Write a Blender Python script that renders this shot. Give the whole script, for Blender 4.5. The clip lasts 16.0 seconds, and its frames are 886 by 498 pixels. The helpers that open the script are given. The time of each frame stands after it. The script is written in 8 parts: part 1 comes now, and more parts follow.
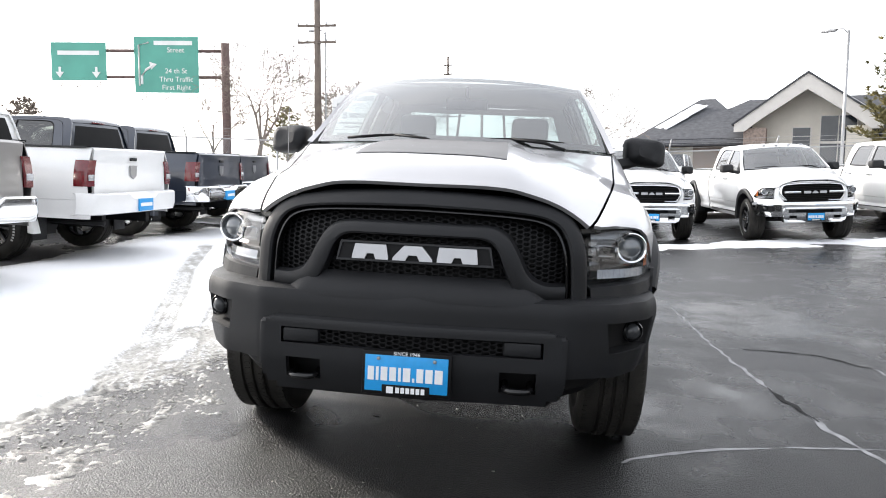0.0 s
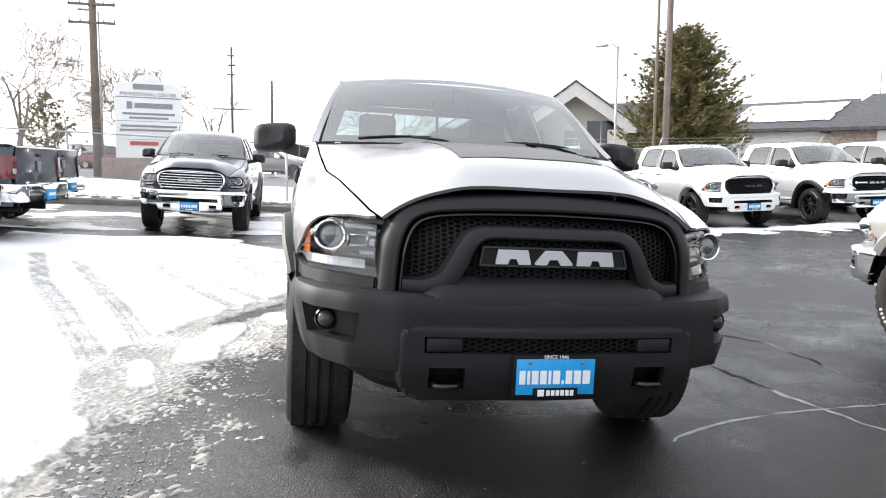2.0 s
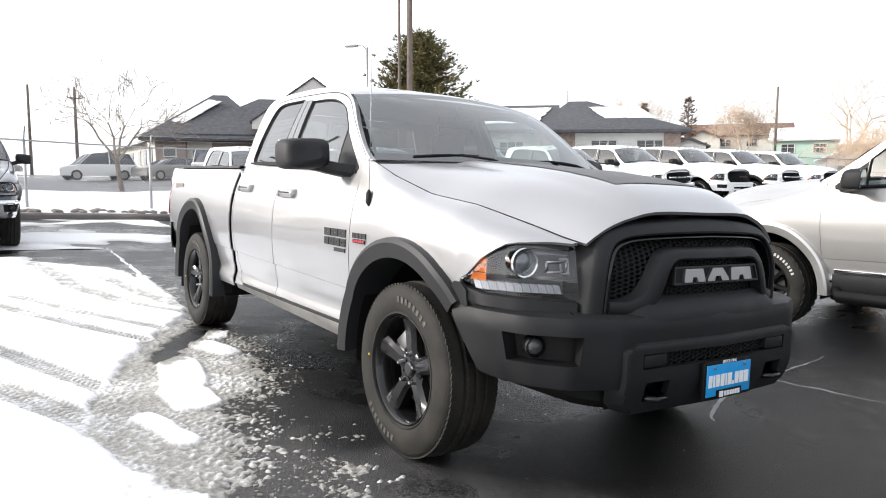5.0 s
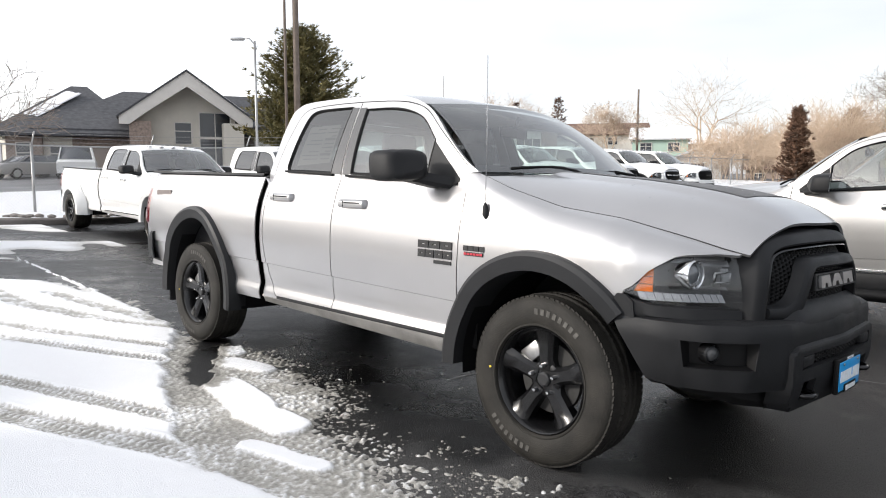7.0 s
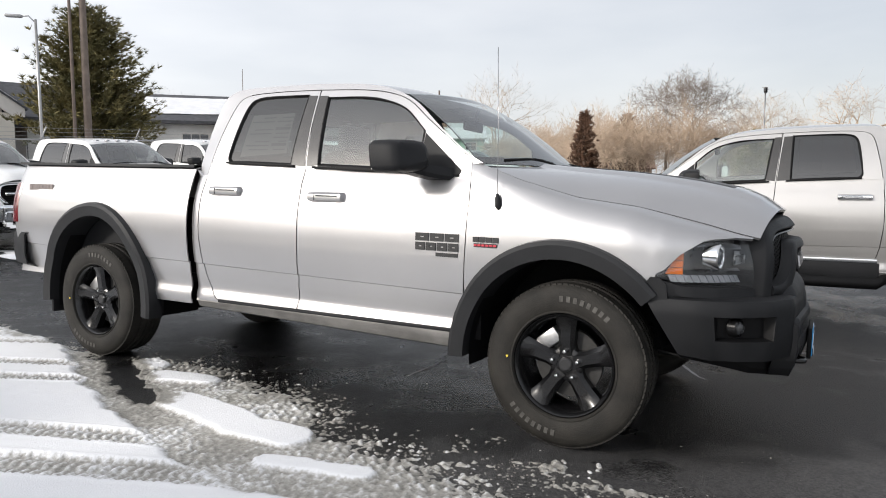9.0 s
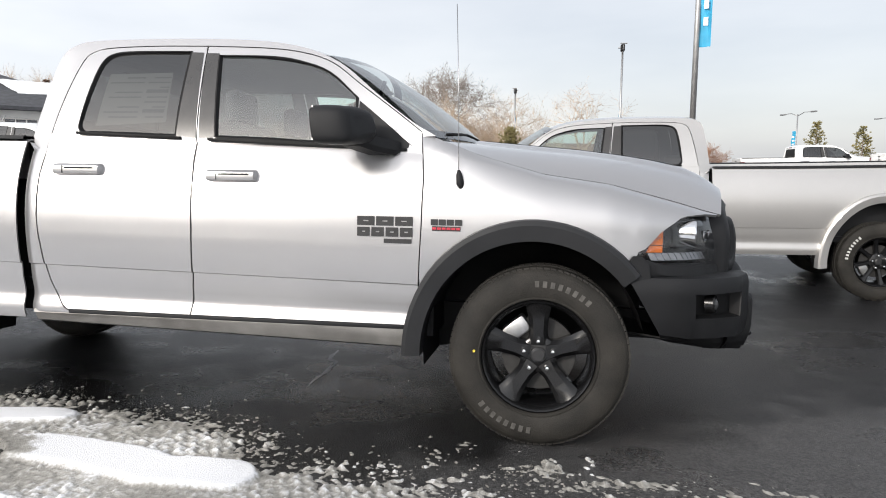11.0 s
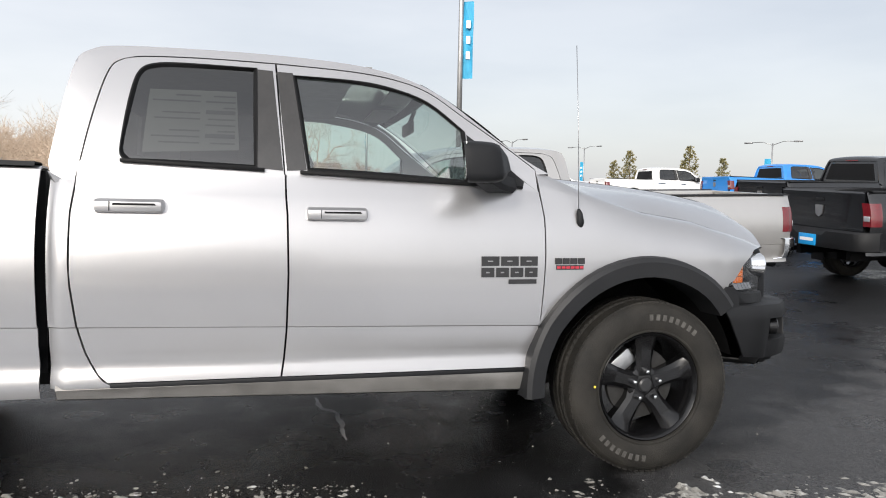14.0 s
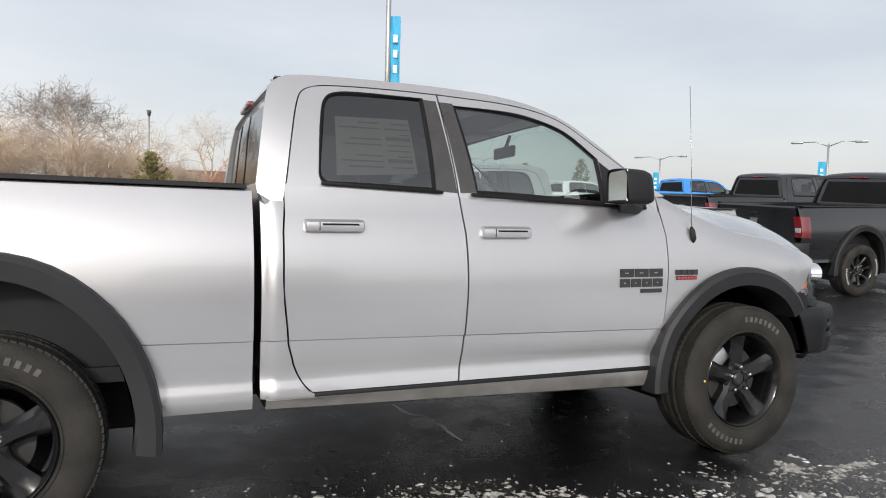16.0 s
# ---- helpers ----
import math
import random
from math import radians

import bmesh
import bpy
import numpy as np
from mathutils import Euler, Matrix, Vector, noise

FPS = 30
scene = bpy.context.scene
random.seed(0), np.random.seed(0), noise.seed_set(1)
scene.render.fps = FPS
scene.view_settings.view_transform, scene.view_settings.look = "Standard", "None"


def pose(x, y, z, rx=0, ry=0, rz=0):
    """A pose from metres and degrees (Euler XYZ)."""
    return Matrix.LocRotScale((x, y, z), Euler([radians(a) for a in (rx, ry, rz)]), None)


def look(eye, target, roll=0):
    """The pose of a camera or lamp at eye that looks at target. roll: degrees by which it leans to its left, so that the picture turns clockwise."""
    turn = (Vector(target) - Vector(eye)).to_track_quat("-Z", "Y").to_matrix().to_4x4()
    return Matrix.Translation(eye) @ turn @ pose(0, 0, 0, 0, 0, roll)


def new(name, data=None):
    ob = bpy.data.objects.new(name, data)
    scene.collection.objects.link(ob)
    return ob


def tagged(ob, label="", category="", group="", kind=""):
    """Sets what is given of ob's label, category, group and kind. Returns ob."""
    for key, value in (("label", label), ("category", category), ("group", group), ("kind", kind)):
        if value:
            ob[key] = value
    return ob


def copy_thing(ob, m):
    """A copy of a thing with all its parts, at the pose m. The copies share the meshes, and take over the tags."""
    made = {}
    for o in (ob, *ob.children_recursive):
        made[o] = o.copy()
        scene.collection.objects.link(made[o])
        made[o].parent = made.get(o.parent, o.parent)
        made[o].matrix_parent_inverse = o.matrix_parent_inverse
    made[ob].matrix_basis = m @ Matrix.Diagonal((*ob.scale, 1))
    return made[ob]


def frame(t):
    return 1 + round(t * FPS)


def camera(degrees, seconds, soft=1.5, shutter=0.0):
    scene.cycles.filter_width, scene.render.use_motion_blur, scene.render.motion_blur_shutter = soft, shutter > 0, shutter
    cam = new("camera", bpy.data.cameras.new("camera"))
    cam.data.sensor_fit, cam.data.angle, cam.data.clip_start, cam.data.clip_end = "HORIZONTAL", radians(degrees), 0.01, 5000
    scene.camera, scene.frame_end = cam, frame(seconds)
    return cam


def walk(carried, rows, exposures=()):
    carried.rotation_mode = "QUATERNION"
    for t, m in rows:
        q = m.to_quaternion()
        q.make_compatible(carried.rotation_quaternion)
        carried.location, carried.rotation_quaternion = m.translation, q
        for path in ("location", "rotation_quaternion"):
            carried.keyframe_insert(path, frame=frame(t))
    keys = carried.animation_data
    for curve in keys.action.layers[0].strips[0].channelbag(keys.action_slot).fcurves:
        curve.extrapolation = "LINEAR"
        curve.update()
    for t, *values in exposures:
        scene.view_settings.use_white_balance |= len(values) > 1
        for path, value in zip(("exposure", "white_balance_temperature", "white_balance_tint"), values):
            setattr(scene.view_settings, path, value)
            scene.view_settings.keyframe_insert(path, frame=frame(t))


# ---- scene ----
cam = camera(64.7, 16.0, 1.0)
PATH = [
    (0, (0.443, -3.489, 1.197), (0.22, -1.51, 1.009), 0.4),
    (0.5, (0.105, -3.501, 1.189), (0.068, -1.51, 0.999), 0.4),
    (1, (-0.226, -3.507, 1.202), (-0.098, -1.52, 1.009), 0.5),
    (1.5, (-0.559, -3.489, 1.204), (-0.306, -1.514, 1.011), 0.5),
    (2, (-0.868, -3.437, 1.221), (-0.473, -1.486, 1.028), 0.6),
    (2.5, (-1.178, -3.36, 1.244), (-0.636, -1.445, 1.05), 0.6),
    (3, (-1.482, -3.301, 1.273), (-0.788, -1.436, 1.075), 0.5),
    (5.5, (-2.803, -2.565, 1.341), (-1.617, -0.967, 1.141), 0.2),
    (6, (-3.049, -2.364, 1.353), (-1.796, -0.818, 1.151), 0.2),
    (6.5, (-3.294, -2.161, 1.394), (-1.963, -0.682, 1.187), 0.2),
    (7, (-3.523, -1.981, 1.415), (-2.122, -0.568, 1.206), 0.1),
    (7.5, (-3.723, -1.783, 1.421), (-2.247, -0.45, 1.219), 0.2),
    (8, (-3.901, -1.567, 1.408), (-2.333, -0.344, 1.201), 0.2),
    (8.5, (-4.027, -1.318, 1.394), (-2.36, -0.233, 1.182), 0.2),
    (9, (-4.133, -1.093, 1.377), (-2.39, -0.136, 1.164), 0.3),
    (9.5, (-4.179, -0.862, 1.342), (-2.367, -0.042, 1.129), 0.3),
    (10, (-4.144, -0.609, 1.279), (-2.266, 0.044, 1.062), 0.3),
    (12.5, (-3.899, 0.816, 1.279), (-1.913, 0.719, 1.067), 1.2),
    (13, (-3.88, 1.11, 1.299), (-1.9, 0.912, 1.099), 1.1),
    (13.5, (-3.861, 1.404, 1.332), (-1.893, 1.095, 1.149), 1.1),
    (14, (-3.846, 1.713, 1.341), (-1.906, 1.252, 1.18), 1.2),
    (14.5, (-3.817, 2.037, 1.349), (-1.913, 1.44, 1.206), 1.3),
    (15, (-3.798, 2.354, 1.347), (-1.917, 1.686, 1.211), 1.4),
    (15.5, (-3.793, 2.667, 1.351), (-1.929, 1.953, 1.223), 1.4),
    (16, (-3.794, 2.974, 1.363), (-1.946, 2.219, 1.237), 1.4),
]
walk(cam, [(t, look(eye, target, roll)) for t, eye, target, roll in PATH], [(0.0, 0.72), (3.0, 0.64), (5.5, 0.22), (7.0, -0.03), (8.0, -0.2), (9.0, -0.35), (10.0, -0.3), (12.5, -0.08), (14.0, -0.22), (16.0, -0.33)])

# ---------------------------------------------------------------- world and light
SUN_AZ, SUN_EL = 57.0, 23.0   # degrees west of the view along +y, and above the horizon
world = bpy.data.worlds.new("world")
scene.world = world
world.use_nodes = True
wn, wl = world.node_tree.nodes, world.node_tree.links
wn.clear()
w_out = wn.new("ShaderNodeOutputWorld")
w_bg = wn.new("ShaderNodeBackground")
w_sky = wn.new("ShaderNodeTexSky")
w_sky.sky_type, w_sky.sun_disc = "NISHITA", False
w_sky.sun_elevation, w_sky.sun_rotation = radians(SUN_EL), radians(-SUN_AZ)
w_sky.air_density, w_sky.dust_density, w_sky.ozone_density = 1.0, 3.0, 1.0
w_co = wn.new("ShaderNodeTexCoord")
w_map = wn.new("ShaderNodeMapping")
w_map.inputs["Scale"].default_value = (1.2, 1.2, 5.0)
w_noise = wn.new("ShaderNodeTexNoise")
w_noise.inputs["Scale"].default_value, w_noise.inputs["Detail"].default_value = 1.6, 6.0
w_ramp = wn.new("ShaderNodeValToRGB")
w_ramp.color_ramp.elements[0].position, w_ramp.color_ramp.elements[0].color = 0.34, (0.81, 0.825, 0.868, 1)
w_ramp.color_ramp.elements[1].position, w_ramp.color_ramp.elements[1].color = 0.62, (0.98, 0.98, 1.0, 1)
w_gain = wn.new("ShaderNodeVectorMath")
w_gain.operation = "SCALE"
w_gain.inputs["Scale"].default_value = 0.13
w_mix = wn.new("ShaderNodeMix")
w_mix.data_type = "RGBA"
w_mix.inputs["Factor"].default_value = 0.70
w_bg.inputs["Strength"].default_value = 1.4
wl.new(w_co.outputs["Generated"], w_map.inputs["Vector"])
wl.new(w_map.outputs["Vector"], w_noise.inputs["Vector"])
wl.new(w_noise.outputs["Fac"], w_ramp.inputs["Fac"])
wl.new(w_sky.outputs["Color"], w_gain.inputs[0])
wl.new(w_gain.outputs["Vector"], w_mix.inputs["A"])
# the cloud is brighter on the sun's side
w_dot = wn.new("ShaderNodeVectorMath")
w_dot.operation = "DOT_PRODUCT"
w_dot.inputs[1].default_value = (-math.sin(radians(SUN_AZ)) * math.cos(radians(SUN_EL)), math.cos(radians(SUN_AZ)) * math.cos(radians(SUN_EL)), math.sin(radians(SUN_EL)))
w_side = wn.new("ShaderNodeMapRange")
w_side.inputs["From Min"].default_value, w_side.inputs["To Min"].default_value, w_side.inputs["To Max"].default_value = -1.0, 0.70, 1.75
w_lit = wn.new("ShaderNodeVectorMath")
w_lit.operation = "SCALE"
wl.new(w_co.outputs["Generated"], w_dot.inputs[0])
wl.new(w_dot.outputs["Value"], w_side.inputs["Value"])
wl.new(w_ramp.outputs["Color"], w_lit.inputs[0])
# and thins out overhead
w_axes = wn.new("ShaderNodeSeparateXYZ")
w_up = wn.new("ShaderNodeMapRange")
w_up.inputs["From Min"].default_value, w_up.inputs["From Max"].default_value = 0.12, 0.85
w_up.inputs["To Min"].default_value, w_up.inputs["To Max"].default_value = 1.03, 0.66
w_both = wn.new("ShaderNodeMath")
w_both.operation = "MULTIPLY"
w_front = wn.new("ShaderNodeMath")
w_front.operation = "MAXIMUM"
w_front.inputs[1].default_value = 0.0
w_pow = wn.new("ShaderNodeMath")
w_pow.operation = "POWER"
w_pow.inputs[1].default_value = 7.0
w_glow = wn.new("ShaderNodeMath")
w_glow.operation = "MULTIPLY_ADD"
w_glow.inputs[1].default_value = 2.0
wl.new(w_dot.outputs["Value"], w_front.inputs[0])
wl.new(w_front.outputs[0], w_pow.inputs[0])
wl.new(w_pow.outputs[0], w_glow.inputs[0])
wl.new(w_side.outputs["Result"], w_glow.inputs[2])
wl.new(w_co.outputs["Generated"], w_axes.inputs["Vector"])
wl.new(w_axes.outputs["Z"], w_up.inputs["Value"])
wl.new(w_glow.outputs[0], w_both.inputs[0])
wl.new(w_up.outputs["Result"], w_both.inputs[1])
wl.new(w_both.outputs[0], w_lit.inputs["Scale"])
wl.new(w_lit.outputs["Vector"], w_mix.inputs["B"])
wl.new(w_mix.outputs["Result"], w_bg.inputs["Color"])
wl.new(w_bg.outputs["Background"], w_out.inputs["Surface"])

sun = new("sun", bpy.data.lights.new("sun", "SUN"))
sun.data.energy, sun.data.angle, sun.data.color = 3.0, radians(7.0), (1.0, 0.95, 0.88)
sun_dir = Vector((-math.sin(radians(SUN_AZ)) * math.cos(radians(SUN_EL)), math.cos(radians(SUN_AZ)) * math.cos(radians(SUN_EL)), math.sin(radians(SUN_EL))))
sun.matrix_world = look(sun_dir * 60, (0, 0, 0))

# ---------------------------------------------------------------- materials
def mat(name, color, rough=0.5, metal=0.0, var=0.12, scale=8.0, bump=0.0, bscale=60.0, coat=0.0, spec=0.5, rvar=0.0, space="Object", color2=None, emit=None):
    """A principled material with stains (scale) and grain (bscale)."""
    m = bpy.data.materials.new(name)
    m.use_nodes = True
    nt = m.node_tree
    p = nt.nodes["Principled BSDF"]
    p.inputs["Roughness"].default_value, p.inputs["Metallic"].default_value = rough, metal
    p.inputs["Coat Weight"].default_value, p.inputs["Coat Roughness"].default_value = coat, 0.06
    p.inputs["Specular IOR Level"].default_value = spec
    co = nt.nodes.new("ShaderNodeTexCoord")
    n1 = nt.nodes.new("ShaderNodeTexNoise")
    n1.inputs["Scale"].default_value, n1.inputs["Detail"].default_value = scale, 6.0
    n2 = nt.nodes.new("ShaderNodeTexNoise")
    n2.inputs["Scale"].default_value, n2.inputs["Detail"].default_value = bscale, 3.0
    nt.links.new(co.outputs[space], n1.inputs["Vector"])
    nt.links.new(co.outputs[space], n2.inputs["Vector"])
    add = nt.nodes.new("ShaderNodeMath")
    add.operation = "MULTIPLY_ADD"
    add.inputs[1].default_value = 0.35
    nt.links.new(n2.outputs["Fac"], add.inputs[0])
    nt.links.new(n1.outputs["Fac"], add.inputs[2])
    rng = nt.nodes.new("ShaderNodeMapRange")
    rng.inputs["From Min"].default_value, rng.inputs["From Max"].default_value = 0.45, 0.9
    nt.links.new(add.outputs[0], rng.inputs["Value"])
    mix = nt.nodes.new("ShaderNodeMix")
    mix.data_type = "RGBA"
    c2 = color2 or tuple(min(1, c * (1 + var)) for c in color)
    c1 = color if color2 else tuple(c * (1 - var) for c in color)
    mix.inputs["A"].default_value, mix.inputs["B"].default_value = (*c1, 1), (*c2, 1)
    nt.links.new(rng.outputs["Result"], mix.inputs["Factor"])
    nt.links.new(mix.outputs["Result"], p.inputs["Base Color"])
    if rvar:
        rr = nt.nodes.new("ShaderNodeMapRange")
        rr.inputs["From Min"].default_value, rr.inputs["From Max"].default_value = 0.3, 0.7
        rr.inputs["To Min"].default_value, rr.inputs["To Max"].default_value = max(0.02, rough - rvar), min(1, rough + rvar)
        nt.links.new(n1.outputs["Fac"], rr.inputs["Value"])
        nt.links.new(rr.outputs["Result"], p.inputs["Roughness"])
    if bump:
        b = nt.nodes.new("ShaderNodeBump")
        b.inputs["Strength"].default_value, b.inputs["Distance"].default_value = bump, 0.02
        nt.links.new(n2.outputs["Fac"], b.inputs["Height"])
        nt.links.new(b.outputs["Normal"], p.inputs["Normal"])
    if emit:
        p.inputs["Emission Color"].default_value, p.inputs["Emission Strength"].default_value = (*emit[0], 1), emit[1]
    return m


def glass(name, tint, gloss_ior=1.5):
    """A thin pane: tinted see-through with a mirror gloss by Fresnel."""
    m = bpy.data.materials.new(name)
    m.use_nodes = True
    nt = m.node_tree
    nt.nodes.clear()
    out = nt.nodes.new("ShaderNodeOutputMaterial")
    tr = nt.nodes.new("ShaderNodeBsdfTransparent")
    tr.inputs["Color"].default_value = (*tint, 1)
    gl = nt.nodes.new("ShaderNodeBsdfGlossy")
    gl.inputs["Roughness"].default_value = 0.015
    lw = nt.nodes.new("ShaderNodeLayerWeight")
    lw.inputs["Blend"].default_value = 0.5
    pw = nt.nodes.new("ShaderNodeMath")
    pw.operation = "POWER"
    pw.inputs[1].default_value = 4.5
    nt.links.new(lw.outputs["Facing"], pw.inputs[0])
    f0 = ((gloss_ior - 1) / (gloss_ior + 1)) ** 2
    fr = nt.nodes.new("ShaderNodeMath")
    fr.operation = "MULTIPLY_ADD"
    fr.inputs[1].default_value, fr.inputs[2].default_value = 1 - f0, f0
    nt.links.new(pw.outputs[0], fr.inputs[0])
    mx = nt.nodes.new("ShaderNodeMixShader")
    nt.links.new(fr.outputs[0], mx.inputs[0])
    nt.links.new(tr.outputs[0], mx.inputs[1])
    nt.links.new(gl.outputs[0], mx.inputs[2])
    nt.links.new(mx.outputs[0], out.inputs["Surface"])
    return m


SILVER = mat("silver_metallic_paint", (0.465, 0.46, 0.465), 0.37, 0.80, 0.02, 3.0, 0.02, 900.0, coat=0.9)
# darker, mottled silver for the sill below the doors
DARKSILVER = mat("dark_silver_sill", (0.14, 0.135, 0.128), 0.42, 0.4, 0.25, 5.0, 0.1, 300.0, color2=(0.27, 0.262, 0.25))
WHITE = mat("white_paint", (0.80, 0.80, 0.79), 0.35, 0.0, 0.04, 2.5, coat=0.8)
DARKBLUE = mat("dark_blue_paint", (0.020, 0.026, 0.042), 0.3, 0.2, 0.2, 3.0, coat=1.0)
BLACKPAINT = mat("black_paint", (0.006, 0.0065, 0.008), 0.25, 0.0, 0.2, 3.0, coat=0.6)
GREYPAINT = mat("grey_paint", (0.30, 0.29, 0.28), 0.35, 0.6, 0.05, 3.0, coat=0.9)
PALESILVER = mat("pale_silver_paint", (0.46, 0.45, 0.44), 0.36, 0.65, 0.03, 3.0, coat=0.9)
BLUEPAINT = mat("bright_blue_paint", (0.02, 0.22, 0.62), 0.3, 0.0, 0.1, 3.0, coat=0.9)
REDPAINT = mat("dark_red_paint", (0.16, 0.015, 0.02), 0.3, 0.2, 0.1, 3.0, coat=0.9)
TRIM = mat("black_textured_plastic", (0.0075, 0.0079, 0.0092), 0.58, 0.0, 0.25, 6.0, 0.12, 700.0, rvar=0.08, spec=0.34)
FLARE = mat("dark_grey_satin_plastic", (0.015, 0.0155, 0.017), 0.52, 0.0, 0.15, 6.0, 0.06, 800.0, spec=0.35)
BLACK = mat("deep_black_plastic", (0.004, 0.004, 0.0045), 0.6, 0.0, 0.2, 10.0, spec=0.22)
RUBBER = mat("tyre_rubber", (0.0105, 0.0098, 0.0087), 0.72, 0.0, 0.35, 7.0, 0.2, 160.0, color2=(0.030, 0.0275, 0.0235), spec=0.3)
YELLOWDOT = mat("yellow_paint_mark", (0.65, 0.50, 0.05), 0.6, 0.0, 0.1, 60.0)
FADED = mat("faded_sidewall_mark", (0.072, 0.068, 0.062), 0.8, 0.0, 0.3, 30.0)
WHITELET = mat("white_sidewall_mark", (0.5, 0.5, 0.48), 0.7, 0.0, 0.2, 20.0)
RIM = mat("gloss_black_alloy", (0.0055, 0.0055, 0.006), 0.24, 0.0, 0.2, 5.0, coat=0.12, spec=0.4)
CHROME = mat("chrome", (0.82, 0.83, 0.84), 0.09, 1.0, 0.03, 5.0)
FOGLENS = mat("fog_lamp_glass", (0.045, 0.047, 0.05), 0.16, 0.0, 0.1, 30.0, spec=0.4)
SMOKED = mat("smoked_chrome", (0.26, 0.265, 0.27), 0.15, 1.0, 0.05, 20.0)
DISC = mat("dull_brake_steel", (0.035, 0.034, 0.033), 0.6, 0.4, 0.3, 20.0)
STEEL = mat("brushed_steel", (0.42, 0.42, 0.42), 0.4, 1.0, 0.15, 20.0)
SATIN = mat("satin_silver_emblem", (0.36, 0.36, 0.37), 0.32, 0.9, 0.04, 20.0)
BADGE = mat("black_badge", (0.020, 0.020, 0.021), 0.4, 0.0, 0.2, 20.0)
DECAL = mat("grey_decal", (0.20, 0.17, 0.16), 0.5, 0.0, 0.1, 30.0)
BADGERED = mat("red_badge", (0.45, 0.03, 0.05), 0.4, 0.0, 0.1, 20.0)
GLASS_F = glass("clear_green_glass", (0.76, 0.87, 0.83), 2.3)
GLASS_B = glass("rear_cab_glass", (0.55, 0.60, 0.60), 1.6)
GLASS_W = glass("windscreen_glass", (0.85, 0.93, 0.91), 3.2)
GLASS_D = glass("privacy_glass", (0.125, 0.13, 0.13), 2.0)
LENS = glass("clear_lamp_lens", (0.94, 0.95, 0.96), 1.75)
AMBER = mat("amber_reflector", (0.85, 0.22, 0.02), 0.25, 0.0, 0.1, 60.0, coat=0.6)
REDLENS = mat("red_lamp_lens", (0.12, 0.004, 0.008), 0.2, 0.0, 0.15, 40.0, coat=0.9)
LAMPWHITE = mat("white_lamp_element", (0.52, 0.53, 0.55), 0.15, 0.6, 0.1, 60.0)
HOUSING = mat("lamp_housing", (0.018, 0.019, 0.020), 0.22, 0.2, 0.2, 30.0)
PILLAR = mat("dark_pillar_film", (0.030, 0.028, 0.026), 0.22, 0.0, 0.15, 12.0, coat=0.5)
CLOTH = mat("dark_seat_cloth", (0.085, 0.085, 0.088), 0.85, 0.0, 0.2, 20.0, 0.2, 300.0)
LINER = mat("grey_headliner", (0.52, 0.52, 0.50), 0.9, 0.0, 0.1, 20.0)
DASH = mat("grey_dashboard", (0.10, 0.10, 0.105), 0.7, 0.0, 0.15, 20.0, 0.1, 300.0)
PLATE = mat("blue_plate", (0.015, 0.30, 0.68), 0.35, 0.0, 0.05, 30.0)
PAPER = mat("white_paper", (0.50, 0.53, 0.50), 0.7, 0.0, 0.04, 20.0)
PRINT = mat("grey_print", (0.22, 0.23, 0.24), 0.7, 0.0, 0.1, 30.0)
MARKWHITE = mat("white_print", (0.80, 0.81, 0.82), 0.5, 0.0, 0.04, 30.0)
GRAPHIC = mat("dark_grey_vinyl", (0.085, 0.082, 0.082), 0.5, 0.0, 0.1, 8.0, 0.05, 300.0)

# ---------------------------------------------------------------- helpers
def part(name, bm, material, parent=None, label="", sharp=0.6, weld=0.0):
    """Links a bmesh as one mesh object, smooth but for its sharp edges."""
    if weld:
        bmesh.ops.remove_doubles(bm, verts=bm.verts, dist=weld)
    me = bpy.data.meshes.new(name)
    for f in bm.faces:
        f.smooth = True
    for e in bm.edges:
        if len(e.link_faces) == 2 and e.calc_face_angle(0.0) > sharp:
            e.smooth = False
    bm.to_mesh(me)
    bm.free()
    if material:
        me.materials.append(material)
    ob = new(name, me)
    if parent:
        ob.parent = parent
    if label:
        ob["label"] = label
    return ob


def thing(name, label, category, m=None, group="", kind=""):
    """An empty at the base of a thing, which parents its parts."""
    ob = new(name)
    ob.empty_display_size = 0.2
    if m is not None:
        ob.matrix_world = m
    return tagged(ob, label, category, group, kind)


def box(bm, x0, x1, y0, y1, z0, z1, bevel=0.0, m=None):
    r = bmesh.ops.create_cube(bm, size=1.0)
    vs = r["verts"]
    for v in vs:
        v.co = Vector((x0 + (v.co.x + 0.5) * (x1 - x0), y0 + (v.co.y + 0.5) * (y1 - y0), z0 + (v.co.z + 0.5) * (z1 - z0)))
    if bevel:
        es = {e for v in vs for e in v.link_edges}
        r2 = bmesh.ops.bevel(bm, geom=list(es), offset=bevel, segments=2, affect="EDGES", profile=0.5)
        vs = list({v for f in r2["faces"] for v in f.verts} | {v for v in vs if v.is_valid})
    if m is not None:
        bmesh.ops.transform(bm, matrix=m, verts=vs)
    return bm


